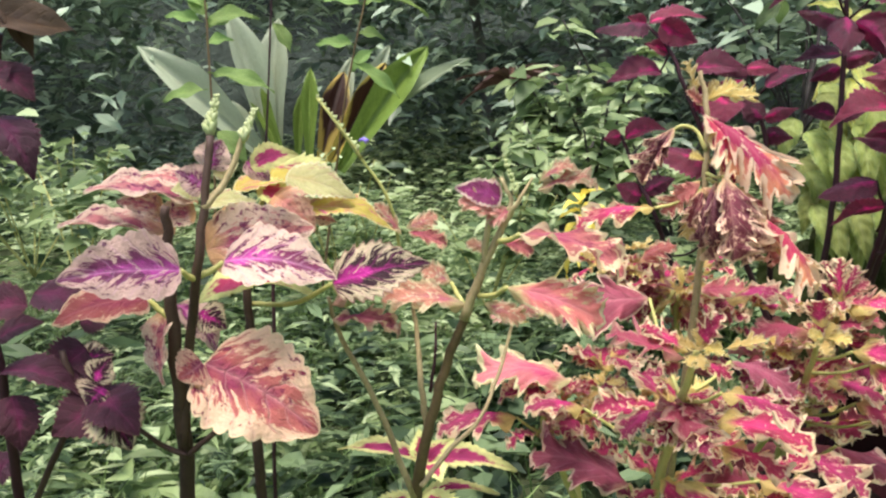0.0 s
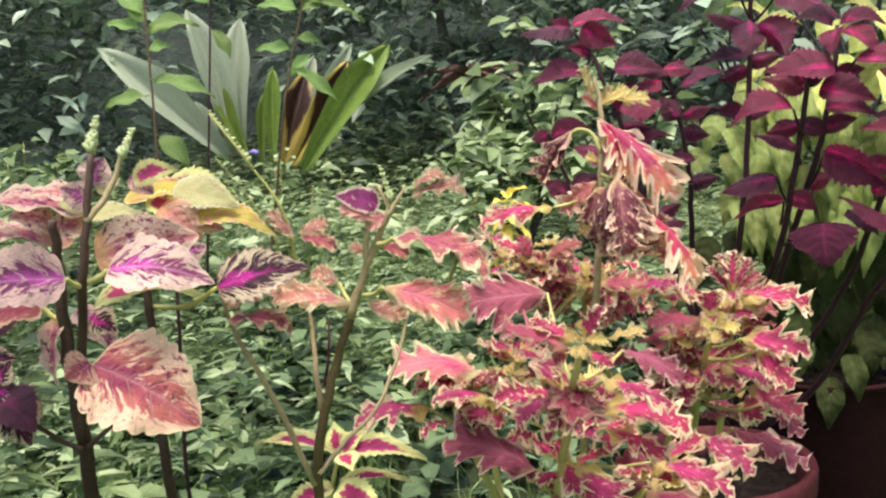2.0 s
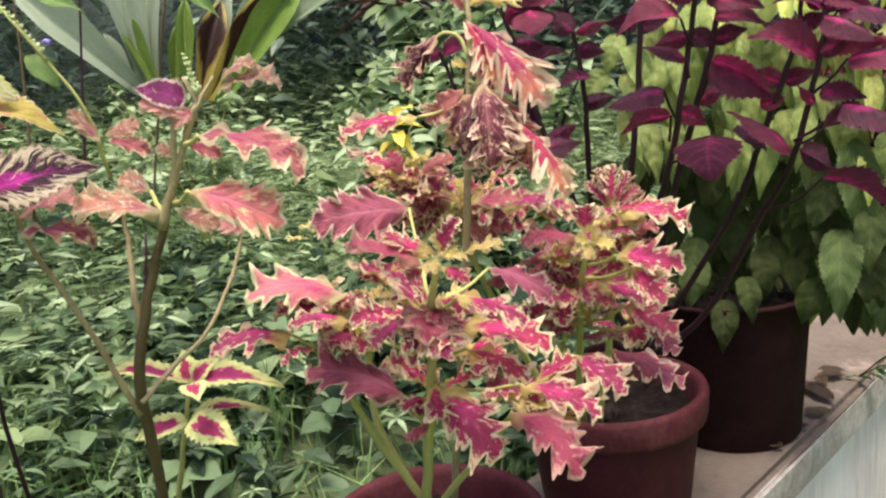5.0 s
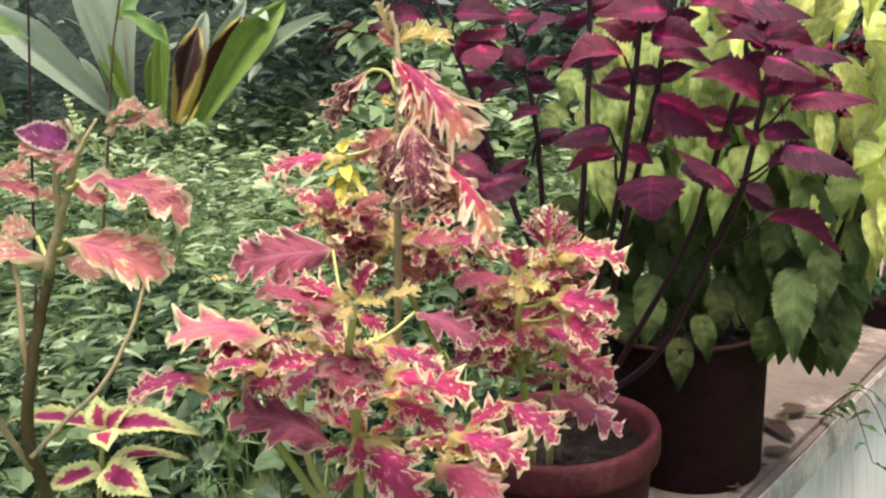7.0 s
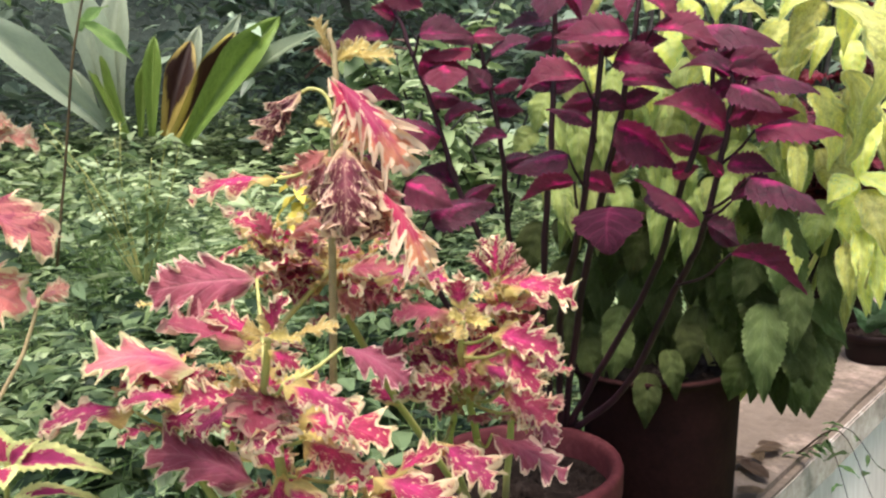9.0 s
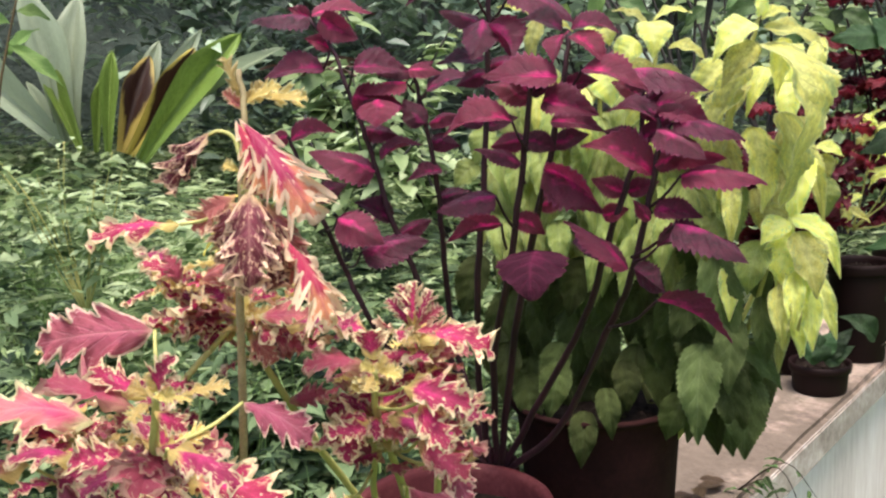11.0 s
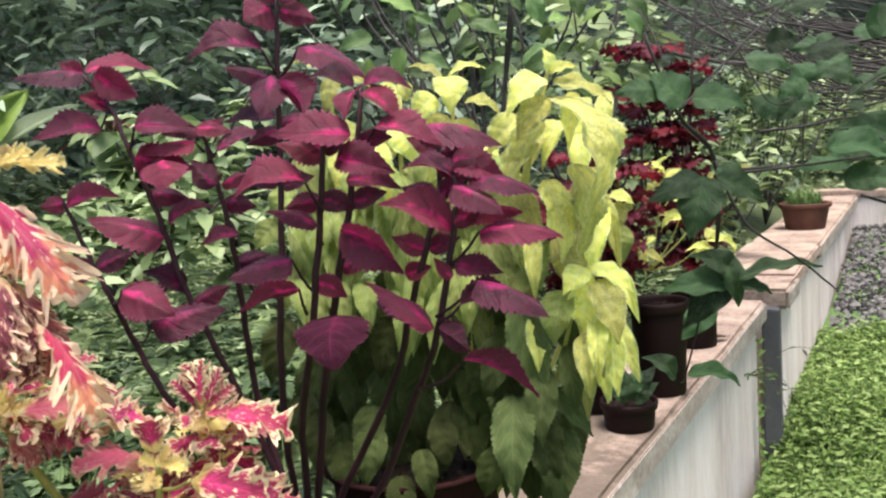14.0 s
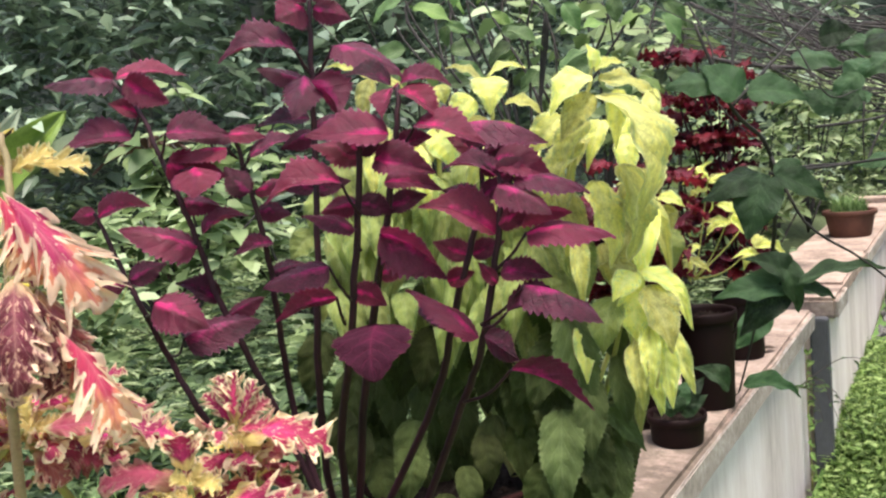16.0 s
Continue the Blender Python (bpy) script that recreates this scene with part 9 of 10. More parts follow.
stem(dry, M_TWIG, [(0.377, 4.414, 1.450), (-0.054, 4.194, 1.596), (-0.165, 4.253, 1.634), (-0.301, 4.447, 1.902)], 0.0053, 0.0012)
stem(dry, M_TWIG, [(0.371, 4.042, 1.674), (-0.016, 3.843, 1.799), (-0.148, 3.871, 1.703), (-0.310, 4.027, 1.812)], 0.0040, 0.0012)
stem(dry, M_TWIG, [(0.363, 3.733, 1.429), (-0.008, 3.532, 1.473), (-0.096, 3.636, 1.735), (-0.230, 3.815, 1.896)], 0.0037, 0.0012)
stem(dry, M_TWIG, [(0.369, 3.987, 1.575), (0.044, 3.809, 1.603), (-0.258, 3.779, 1.763), (-0.551, 3.863, 1.878)], 0.0056, 0.0012)
stem(dry, M_TWIG, [(0.373, 4.122, 1.647), (-0.071, 3.890, 1.756), (-0.143, 3.952, 1.667), (-0.290, 4.115, 1.765)], 0.0041, 0.0012)
stem(dry, M_TWIG, [(-1.413, 3.403, 1.346), (-1.398, 3.457, 1.660), (-1.410, 3.500, 1.998), (-1.275, 3.595, 2.133)], 0.0107, 0.0030)
stem(dry, M_TWIG, [(-0.540, 3.895, 1.264), (-0.522, 3.951, 1.579), (-0.501, 4.011, 1.916), (-0.419, 4.078, 2.056)], 0.0093, 0.0030)
stem(dry, M_TWIG, [(-1.340, 4.535, 1.263), (-1.343, 4.592, 1.671), (-1.313, 4.672, 2.103), (-1.146, 4.790, 2.277)], 0.0065, 0.0030)
stem(dry, M_TWIG, [(-1.115, 3.606, 1.316), (-1.153, 3.632, 1.638), (-1.314, 3.593, 1.994), (-1.325, 3.608, 2.144)], 0.0073, 0.0030)
dry = thing("dry_shrub", (-0.500, 4.500, 0.900), "bare brown arching twigs of an old shrub", "shrub", "dry shrubs")
stem(dry, M_TWIG, [(0.371, 4.075, 1.518), (-0.031, 3.874, 1.681), (-0.246, 3.874, 1.714), (-0.513, 3.968, 1.795)], 0.0045, 0.0012)
stem(dry, M_TWIG, [(0.362, 3.612, 1.620), (0.083, 3.453, 1.593), (-0.077, 3.489, 1.664), (-0.203, 3.661, 1.745)], 0.0050, 0.0012)
stem(dry, M_TWIG, [(0.380, 4.450, 1.726), (0.018, 4.252, 1.752), (-0.237, 4.237, 1.840), (-0.460, 4.351, 1.889)], 0.0022, 0.0012)
stem(dry, M_TWIG, [(0.386, 4.745, 1.690), (-0.149, 4.431, 1.591), (-0.398, 4.418, 1.661), (-0.764, 4.466, 1.812)], 0.0049, 0.0012)
stem(dry, M_TWIG, [(0.357, 3.411, 1.576), (0.098, 3.275, 1.636), (-0.153, 3.259, 1.703), (-0.389, 3.375, 1.817)], 0.0028, 0.0012)
stem(dry, M_TWIG, [(0.362, 3.677, 1.517), (-0.001, 3.474, 1.513), (-0.227, 3.473, 1.582), (-0.514, 3.577, 1.817)], 0.0046, 0.0012)
stem(dry, M_TWIG, [(0.379, 4.405, 1.741), (-0.073, 4.161, 1.798), (-0.279, 4.158, 1.779), (-0.552, 4.251, 1.879)], 0.0026, 0.0012)
stem(dry, M_TWIG, [(0.365, 3.802, 1.513), (0.066, 3.636, 1.519), (-0.362, 3.535, 1.681), (-0.793, 3.540, 1.786)], 0.0036, 0.0012)
stem(dry, M_TWIG, [(0.359, 3.509, 1.509), (0.031, 3.324, 1.494), (-0.123, 3.378, 1.660), (-0.311, 3.526, 1.816)], 0.0028, 0.0012)
stem(dry, M_TWIG, [(0.379, 4.445, 1.565), (-0.061, 4.212, 1.656), (-0.313, 4.212, 1.828), (-0.619, 4.278, 1.875)], 0.0035, 0.0012)
stem(dry, M_TWIG, [(0.373, 4.172, 1.578), (-0.008, 3.964, 1.617), (-0.127, 4.020, 1.661), (-0.250, 4.195, 1.748)], 0.0034, 0.0012)
stem(dry, M_TWIG, [(0.361, 3.602, 1.559), (0.079, 3.446, 1.570), (-0.303, 3.363, 1.676), (-0.689, 3.411, 1.905)], 0.0050, 0.0012)
stem(dry, M_TWIG, [(0.362, 3.651, 1.577), (0.035, 3.486, 1.702), (-0.196, 3.494, 1.852), (-0.457, 3.592, 1.944)], 0.0034, 0.0012)
stem(dry, M_TWIG, [(0.367, 3.935, 1.475), (0.010, 3.746, 1.545), (-0.261, 3.740, 1.758), (-0.561, 3.820, 1.874)], 0.0059, 0.0012)
stem(dry, M_TWIG, [(0.379, 4.506, 1.412), (-0.023, 4.300, 1.539), (-0.317, 4.285, 1.774), (-0.614, 4.395, 2.083)], 0.0050, 0.0012)
stem(dry, M_TWIG, [(-1.881, 4.124, 1.321), (-1.877, 4.184, 1.719), (-2.094, 4.127, 2.163), (-1.568, 4.442, 2.300)], 0.0084, 0.0030)
stem(dry, M_TWIG, [(-1.497, 3.496, 1.344), (-1.452, 3.568, 1.667), (-1.629, 3.522, 2.033), (-1.269, 3.741, 2.153)], 0.0108, 0.0030)
stem(dry, M_TWIG, [(-1.686, 3.752, 1.336), (-1.645, 3.826, 1.690), (-1.682, 3.861, 2.075), (-1.367, 4.057, 2.213)], 0.0083, 0.0030)
stem(dry, M_TWIG, [(-0.961, 3.843, 1.290), (-0.917, 3.915, 1.619), (-0.807, 4.026, 1.963), (-0.900, 3.998, 2.126)], 0.0079, 0.0030)
dry = thing("dry_shrub", (-0.300, 4.500, 0.900), "bare brown arching twigs of an old shrub", "shrub", "dry shrubs")
stem(dry, M_TWIG, [(0.373, 4.132, 1.676), (-0.042, 3.897, 1.653), (-0.241, 3.933, 1.878), (-0.502, 4.035, 1.988)], 0.0027, 0.0012)
stem(dry, M_TWIG, [(0.370, 4.001, 1.593), (0.044, 3.834, 1.694), (-0.353, 3.747, 1.832), (-0.751, 3.783, 2.027)], 0.0055, 0.0012)
stem(dry, M_TWIG, [(0.358, 3.503, 1.513), (-0.010, 3.312, 1.614), (-0.165, 3.360, 1.746), (-0.404, 3.463, 1.785)], 0.0042, 0.0012)
stem(dry, M_TWIG, [(0.377, 4.290, 1.735), (0.020, 4.071, 1.601), (-0.222, 4.073, 1.759), (-0.445, 4.183, 1.779)], 0.0056, 0.0012)
stem(dry, M_TWIG, [(0.363, 3.665, 1.695), (-0.029, 3.439, 1.646), (-0.192, 3.467, 1.669), (-0.445, 3.573, 1.787)], 0.0032, 0.0012)
stem(dry, M_TWIG, [(0.375, 4.312, 1.480), (-0.090, 4.070, 1.604), (-0.243, 4.100, 1.603), (-0.479, 4.231, 1.826)], 0.0040, 0.0012)
stem(dry, M_TWIG, [(0.364, 3.779, 1.525), (0.061, 3.623, 1.618), (-0.228, 3.596, 1.750), (-0.508, 3.693, 1.907)], 0.0060, 0.0012)
stem(dry, M_TWIG, [(0.378, 4.403, 1.495), (-0.021, 4.193, 1.584), (-0.392, 4.117, 1.687), (-0.784, 4.167, 1.959)], 0.0058, 0.0012)
stem(dry, M_TWIG, [(0.388, 4.801, 1.737), (-0.029, 4.556, 1.657), (-0.199, 4.608, 1.879), (-0.342, 4.784, 2.052)], 0.0030, 0.0012)
stem(dry, M_TWIG, [(0.377, 4.375, 1.458), (-0.105, 4.129, 1.624), (-0.261, 4.181, 1.783), (-0.512, 4.292, 1.923)], 0.0045, 0.0012)
stem(dry, M_TWIG, [(0.383, 4.604, 1.692), (-0.116, 4.341, 1.806), (-0.215, 4.396, 1.766), (-0.393, 4.561, 1.998)], 0.0052, 0.0012)
stem(dry, M_TWIG, [(0.369, 3.974, 1.635), (-0.038, 3.731, 1.532), (-0.137, 3.817, 1.706), (-0.295, 3.969, 1.772)], 0.0023, 0.0012)
stem(dry, M_TWIG, [(0.379, 4.384, 1.706), (-0.042, 4.144, 1.668), (-0.394, 4.082, 1.807), (-0.798, 4.110, 1.964)], 0.0028, 0.0012)
stem(dry, M_TWIG, [(0.377, 4.375, 1.544), (-0.112, 4.103, 1.554), (-0.474, 4.036, 1.689), (-0.962, 4.027, 1.918)], 0.0031, 0.0012)
stem(dry, M_TWIG, [(0.384, 4.661, 1.641), (-0.090, 4.423, 1.832), (-0.188, 4.475, 1.770), (-0.332, 4.634, 1.828)], 0.0027, 0.0012)
stem(dry, M_TWIG, [(-0.870, 3.955, 1.278), (-0.828, 4.027, 1.611), (-0.758, 4.118, 1.964), (-1.028, 3.993, 2.147)], 0.0088, 0.0030)
stem(dry, M_TWIG, [(-1.051, 4.418, 1.255), (-1.043, 4.477, 1.639), (-1.185, 4.459, 2.062), (-1.200, 4.477, 2.243)], 0.0102, 0.0030)
stem(dry, M_TWIG, [(-1.397, 4.297, 1.283), (-1.368, 4.369, 1.670), (-1.462, 4.378, 2.095), (-1.756, 4.244, 2.304)], 0.0101, 0.0030)
stem(dry, M_TWIG, [(-1.443, 4.062, 1.302), (-1.489, 4.091, 1.678), (-1.606, 4.084, 2.087), (-1.500, 4.167, 2.251)], 0.0100, 0.0030)
stem(dry, M_TWIG, [(-0.964, 4.562, 1.864), (-0.658, 4.554, 1.738), (-0.321, 4.523, 1.667), (-0.073, 4.455, 1.641), (0.230, 4.373, 1.616)], 0.0120, 0.0060)
stem(dry, M_TWIG, [(-0.740, 4.720, 1.948), (-0.442, 4.700, 1.757), (-0.157, 4.645, 1.681), (0.226, 4.572, 1.633)], 0.0080, 0.0040)
stem(dry, M_TWIG, [(-0.829, 4.583, 2.023), (-0.558, 4.568, 1.837), (-0.278, 4.531, 1.634), (-0.034, 4.462, 1.538), (0.228, 4.376, 1.489)], 0.0070, 0.0035)
stem(dry, M_TWIG, [(-0.570, 4.651, 1.992), (-0.332, 4.615, 1.787), (-0.102, 4.550, 1.696), (0.228, 4.471, 1.659)], 0.0060, 0.0030)
stem(dry, M_TWIG, [(-0.413, 4.583, 1.961), (-0.183, 4.530, 1.831), (0.230, 4.465, 1.748)], 0.0050, 0.0025)
leaf(vine, K_VINE, (0.199, 3.171, 1.532), (0.136, 3.129, 1.524), 0.041, -34)
leaf(vine, K_VINE, (0.054, 2.676, 1.481), (-0.023, 2.649, 1.488), 0.050, -69)
leaf(vine, K_VINE, (0.144, 2.549, 1.612), (0.213, 2.555, 1.595), 0.044, 46)
leaf(vine, K_VINE, (0.255, 2.647, 1.625), (0.314, 2.702, 1.585), 0.041, 69)
leaf(vine, K_VINE, (0.090, 2.234, 1.516), (0.042, 2.230, 1.466), 0.045, -71)
leaf(vine, K_VINE, (0.052, 2.464, 1.517), (0.078, 2.491, 1.552), 0.052, 26)
leaf(vine, K_VINE, (0.191, 2.759, 1.693), (0.217, 2.748, 1.733), 0.062, 81)
leaf(vine, K_VINE, (0.055, 2.854, 1.641), (0.070, 2.826, 1.578), 0.038, 16)
leaf(vine, K_VINE, (0.138, 3.216, 1.547), (0.080, 3.176, 1.490), 0.051, -49)
leaf(vine, K_VINE, (0.121, 2.313, 1.659), (0.052, 2.272, 1.630), 0.046, -41)
leaf(vine, K_VINE, (0.135, 2.555, 1.564), (0.058, 2.519, 1.519), 0.058, -55)
leaf(vine, K_VINE, (0.066, 2.913, 1.329), (0.108, 2.936, 1.337), 0.040, 43)
leaf(vine, K_VINE, (0.053, 3.050, 1.622), (-0.040, 2.975, 1.619), 0.061, -69)
leaf(vine, K_VINE, (0.105, 2.998, 1.458), (0.128, 3.023, 1.478), 0.043, 29)
leaf(vine, K_VINE, (-0.083, 2.639, 1.582), (0.013, 2.713, 1.556), 0.062, 49)
leaf(vine, K_VINE, (0.186, 2.954, 1.608), (0.272, 2.999, 1.589), 0.055, 41)
leaf(vine, K_VINE, (0.024, 3.233, 1.774), (0.071, 3.257, 1.777), 0.040, 66)
leaf(vine, K_VINE, (0.029, 2.752, 1.481), (0.057, 2.770, 1.493), 0.036, 55)
leaf(vine, K_VINE, (-0.050, 2.817, 1.713), (-0.012, 2.865, 1.717), 0.035, 56)
leaf(vine, K_VINE, (0.104, 2.465, 1.537), (0.163, 2.495, 1.503), 0.039, 68)
high = thing("leafy_shrub", (-1.026, 3.281, 0.945), "tall shrub with light green oval leaves overhead", "shrub")
stem(high, M_TWIG, [(-1.026, 3.278, 1.275), (-1.002, 3.338, 1.600), (-0.936, 3.296, 1.853), (-0.974, 3.297, 2.005)], 0.0060, 0.0030)
stem(high, M_TWIG, [(-1.026, 3.278, 1.275), (-0.885, 3.402, 1.589), (-0.709, 3.420, 1.832), (-0.640, 3.479, 1.974)], 0.0060, 0.0030)
stem(high, M_TWIG, [(-1.026, 3.278, 1.275), (-1.031, 3.322, 1.602), (-0.992, 3.266, 1.858), (-0.941, 3.315, 2.002)], 0.0060, 0.0030)
stem(high, M_TWIG, [(-1.026, 3.278, 1.275), (-0.915, 3.386, 1.592), (-0.767, 3.388, 1.837), (-0.792, 3.396, 1.988)], 0.0060, 0.0030)
stem(high, M_TWIG, [(-1.026, 3.278, 1.275), (-1.136, 3.265, 1.612), (-1.195, 3.154, 1.877), (-1.242, 3.150, 2.030)], 0.0060, 0.0030)
stem(high, M_TWIG, [(-1.026, 3.278, 1.275), (-1.114, 3.277, 1.610), (-1.153, 3.178, 1.873), (-1.173, 3.188, 2.023)], 0.0060, 0.0030)
stem(high, M_TWIG, [(-1.026, 3.278, 1.275), (-1.198, 3.231, 1.618), (-1.315, 3.089, 1.888), (-1.357, 3.088, 2.040)], 0.0060, 0.0030)
stem(high, M_TWIG, [(-1.026, 3.278, 1.275), (-1.005, 3.337, 1.600), (-0.941, 3.293, 1.853), (-0.955, 3.307, 2.003)], 0.0060, 0.0030)
stem(high, M_TWIG, [(-1.026, 3.278, 1.275), (-1.006, 3.336, 1.600), (-0.945, 3.291, 1.854), (-0.896, 3.339, 1.998)], 0.0060, 0.0030)
leaf(high, K_SEED, (-0.591, 3.328, 1.839), (-0.694, 3.267, 1.817), 0.059, -35)
leaf(high, K_HIGH, (-1.260, 2.951, 1.940), (-1.357, 2.891, 1.900), 0.060, -43)
leaf(high, K_HIGH, (-0.625, 3.527, 1.668), (-0.671, 3.491, 1.600), 0.049, -50)
leaf(high, K_HIGH, (-0.867, 3.546, 1.995), (-0.778, 3.598, 2.015), 0.067, 68)
leaf(high, K_SEED, (-0.661, 3.316, 1.638), (-0.579, 3.355, 1.587), 0.051, 34)
leaf(high, K_HIGH, (-1.158, 3.374, 1.860), (-1.066, 3.424, 1.847), 0.055, 81)
leaf(high, K_HIGH, (-1.125, 2.969, 1.845), (-1.130, 2.956, 1.777), 0.040, -23)
leaf(high, K_HIGH, (-1.010, 3.114, 1.822), (-0.892, 3.175, 1.783), 0.068, 38)
leaf(high, K_SEED, (-1.122, 3.047, 1.996), (-1.138, 3.025, 1.908), 0.058, -40)
leaf(high, K_HIGH, (-0.833, 3.634, 1.732), (-0.971, 3.558, 1.735), 0.079, -72)
leaf(high, K_HIGH, (-1.352, 3.345, 1.810), (-1.242, 3.409, 1.828), 0.077, 64)
leaf(high, K_HIGH, (-0.650, 3.600, 1.901), (-0.567, 3.633, 1.815), 0.067, 70)
leaf(high, K_SEED, (-0.820, 3.294, 1.810), (-0.753, 3.334, 1.832), 0.057, 42)
leaf(high, K_HIGH, (-1.420, 3.199, 1.824), (-1.542, 3.129, 1.814), 0.070, -64)
leaf(high, K_HIGH, (-0.936, 3.208, 1.924), (-0.950, 3.208, 1.980), 0.065, -21)
leaf(high, K_HIGH, (-1.097, 3.361, 1.812), (-1.186, 3.302, 1.753), 0.063, -45)
leaf(high, K_SEED, (-1.194, 3.385, 1.932), (-1.123, 3.417, 1.875), 0.046, 65)
leaf(high, K_HIGH, (-0.991, 3.010, 1.667), (-1.069, 2.960, 1.622), 0.052, -52)
leaf(high, K_HIGH, (-1.291, 3.166, 1.690), (-1.188, 3.224, 1.691), 0.065, 62)
leaf(high, K_HIGH, (-0.843, 3.206, 1.890), (-0.789, 3.223, 1.800), 0.063, 69)
leaf(high, K_SEED, (-1.166, 3.121, 1.993), (-1.087, 3.162, 1.975), 0.046, 60)
leaf(high, K_HIGH, (-0.724, 3.317, 1.901), (-0.708, 3.313, 1.813), 0.056, 45)
leaf(high, K_HIGH, (-0.833, 3.257, 1.940), (-0.869, 3.246, 2.004), 0.072, -43)
leaf(high, K_HIGH, (-0.920, 3.207, 1.910), (-0.866, 3.228, 1.842), 0.047, 40)
leaf(high, K_SEED, (-1.191, 2.871, 1.898), (-1.075, 2.929, 1.852), 0.068, 44)
leaf(high, K_HIGH, (-0.813, 3.329, 1.887), (-0.763, 3.363, 1.933), 0.067, 52)
leaf(high, K_HIGH, (-1.200, 3.426, 1.937), (-1.122, 3.458, 1.860), 0.059, 26)
leaf(high, K_HIGH, (-0.889, 3.343, 1.666), (-0.950, 3.299, 1.601), 0.053, -58)
leaf(high, K_SEED, (-1.147, 2.930, 1.754), (-1.170, 2.903, 1.655), 0.069, -34)
leaf(high, K_HIGH, (-0.555, 3.263, 1.641), (-0.469, 3.305, 1.599), 0.051, 67)
leaf(high, K_HIGH, (-0.595, 3.393, 1.835), (-0.523, 3.421, 1.747), 0.065, 53)
leaf(high, K_HIGH, (-0.871, 3.030, 1.895), (-0.907, 3.016, 1.936), 0.053, -71)
leaf(high, K_SEED, (-1.465, 3.223, 1.767), (-1.483, 3.200, 1.678), 0.057, -51)
leaf(high, K_HIGH, (-0.696, 3.118, 1.685), (-0.804, 3.053, 1.654), 0.064, -78)
leaf(high, K_HIGH, (-0.713, 3.128, 1.683), (-0.629, 3.172, 1.662), 0.049, 34)
leaf(high, K_HIGH, (-0.822, 3.324, 1.981), (-0.846, 3.315, 2.008), 0.042, -43)
leaf(high, K_SEED, (-1.397, 3.369, 2.038), (-1.299, 3.414, 1.971), 0.063, 44)
leaf(high, K_HIGH, (-0.670, 3.559, 1.780), (-0.783, 3.491, 1.748), 0.066, -27)
leaf(high, K_HIGH, (-0.965, 3.277, 1.698), (-1.030, 3.234, 1.650), 0.045, -59)
leaf(high, K_HIGH, (-0.772, 3.194, 1.730), (-0.853, 3.142, 1.680), 0.055, -38)
leaf(high, K_SEED, (-1.059, 3.247, 1.993), (-1.144, 3.193, 1.945), 0.055, -35)
leaf(high, K_HIGH, (-1.013, 3.335, 1.786), (-0.966, 3.364, 1.800), 0.044, 35)
leaf(high, K_HIGH, (-1.002, 3.490, 1.688), (-1.136, 3.409, 1.647), 0.080, -31)
leaf(high, K_HIGH, (-1.083, 3.145, 2.003), (-1.075, 3.138, 1.922), 0.049, 14)
leaf(high, K_SEED, (-1.138, 3.313, 2.032), (-1.039, 3.367, 2.026), 0.061, 69)
leaf(high, K_HIGH, (-0.648, 3.640, 1.839), (-0.544, 3.689, 1.773), 0.066, 49)
leaf(high, K_HIGH, (-0.618, 3.314, 1.847), (-0.665, 3.280, 1.793), 0.041, -39)
leaf(high, K_HIGH, (-1.089, 2.914, 1.715), (-0.996, 2.960, 1.674), 0.054, 59)
leaf(high, K_SEED, (-0.998, 3.300, 1.960), (-0.956, 3.331, 2.013), 0.071, 70)
leaf(high, K_HIGH, (-0.713, 3.270, 1.644), (-0.664, 3.284, 1.550), 0.064, 56)
leaf(high, K_HIGH, (-1.435, 3.160, 1.743), (-1.520, 3.102, 1.672), 0.066, -50)
leaf(high, K_HIGH, (-1.205, 3.087, 1.867), (-1.133, 3.123, 1.833), 0.042, 69)
creeper((-0.335, 2.050, 0.690), 3, 3, 0.2)
creeper((-0.335, 3.900, 0.500), 5, 7, 0.3)
fallen_leaf((-0.353, 1.782, WALL_TOP + 0.01), 295, 0.031)
fallen_leaf((-0.412, 1.967, WALL_TOP + 0.01), 190, 0.045)
fallen_leaf((-0.395, 1.986, WALL_TOP + 0.01), 157, 0.056)
fallen_leaf((-0.381, 1.955, WALL_TOP + 0.01), 232, 0.065)
fallen_leaf((-0.359, 1.839, WALL_TOP + 0.01), 315, 0.059)
fallen_leaf((-0.416, 2.053, WALL_TOP + 0.01), 288, 0.056)
fallen_leaf((-0.367, 1.929, WALL_TOP + 0.01), 44, 0.064)
fallen_leaf((-0.390, 1.702, WALL_TOP + 0.01), 258, 0.065)
fallen_leaf((-0.401, 2.020, WALL_TOP + 0.01), 215, 0.055)
fallen_leaf((-0.350, 1.796, WALL_TOP + 0.01), 91, 0.044)
fallen_leaf((-0.364, 2.057, WALL_TOP + 0.01), 146, 0.065)
climber((-0.384, 4.33, -0.05), 0.62, 5)
fallen_leaf((-0.415, 3.763, WALL_TOP + 0.012), 67, 0.077)
fallen_leaf((-0.592, 4.281, WALL_TOP + 0.012), 9, 0.074)
fallen_leaf((-0.591, 3.569, WALL_TOP + 0.012), 8, 0.077)
fallen_leaf((-0.461, 3.187, WALL_TOP + 0.012), 106, 0.068)
fallen_leaf((-0.403, 2.904, WALL_TOP + 0.012), 55, 0.077)
fallen_leaf((-0.455, 3.376, WALL_TOP + 0.012), 179, 0.058)
fallen_leaf((-0.417, 3.666, WALL_TOP + 0.012), 314, 0.075)
fallen_leaf((-0.440, 2.911, WALL_TOP + 0.012), 128, 0.068)
fallen_leaf((-0.472, 4.592, WALL_TOP + 0.012), 116, 0.057)
bowl_grass((-0.492, 6.770, 0.865))
bloom = thing("yellow_flower", (-0.767, 1.166, 1.154), "small yellow bloom on a thin stalk among weeds", "flower")
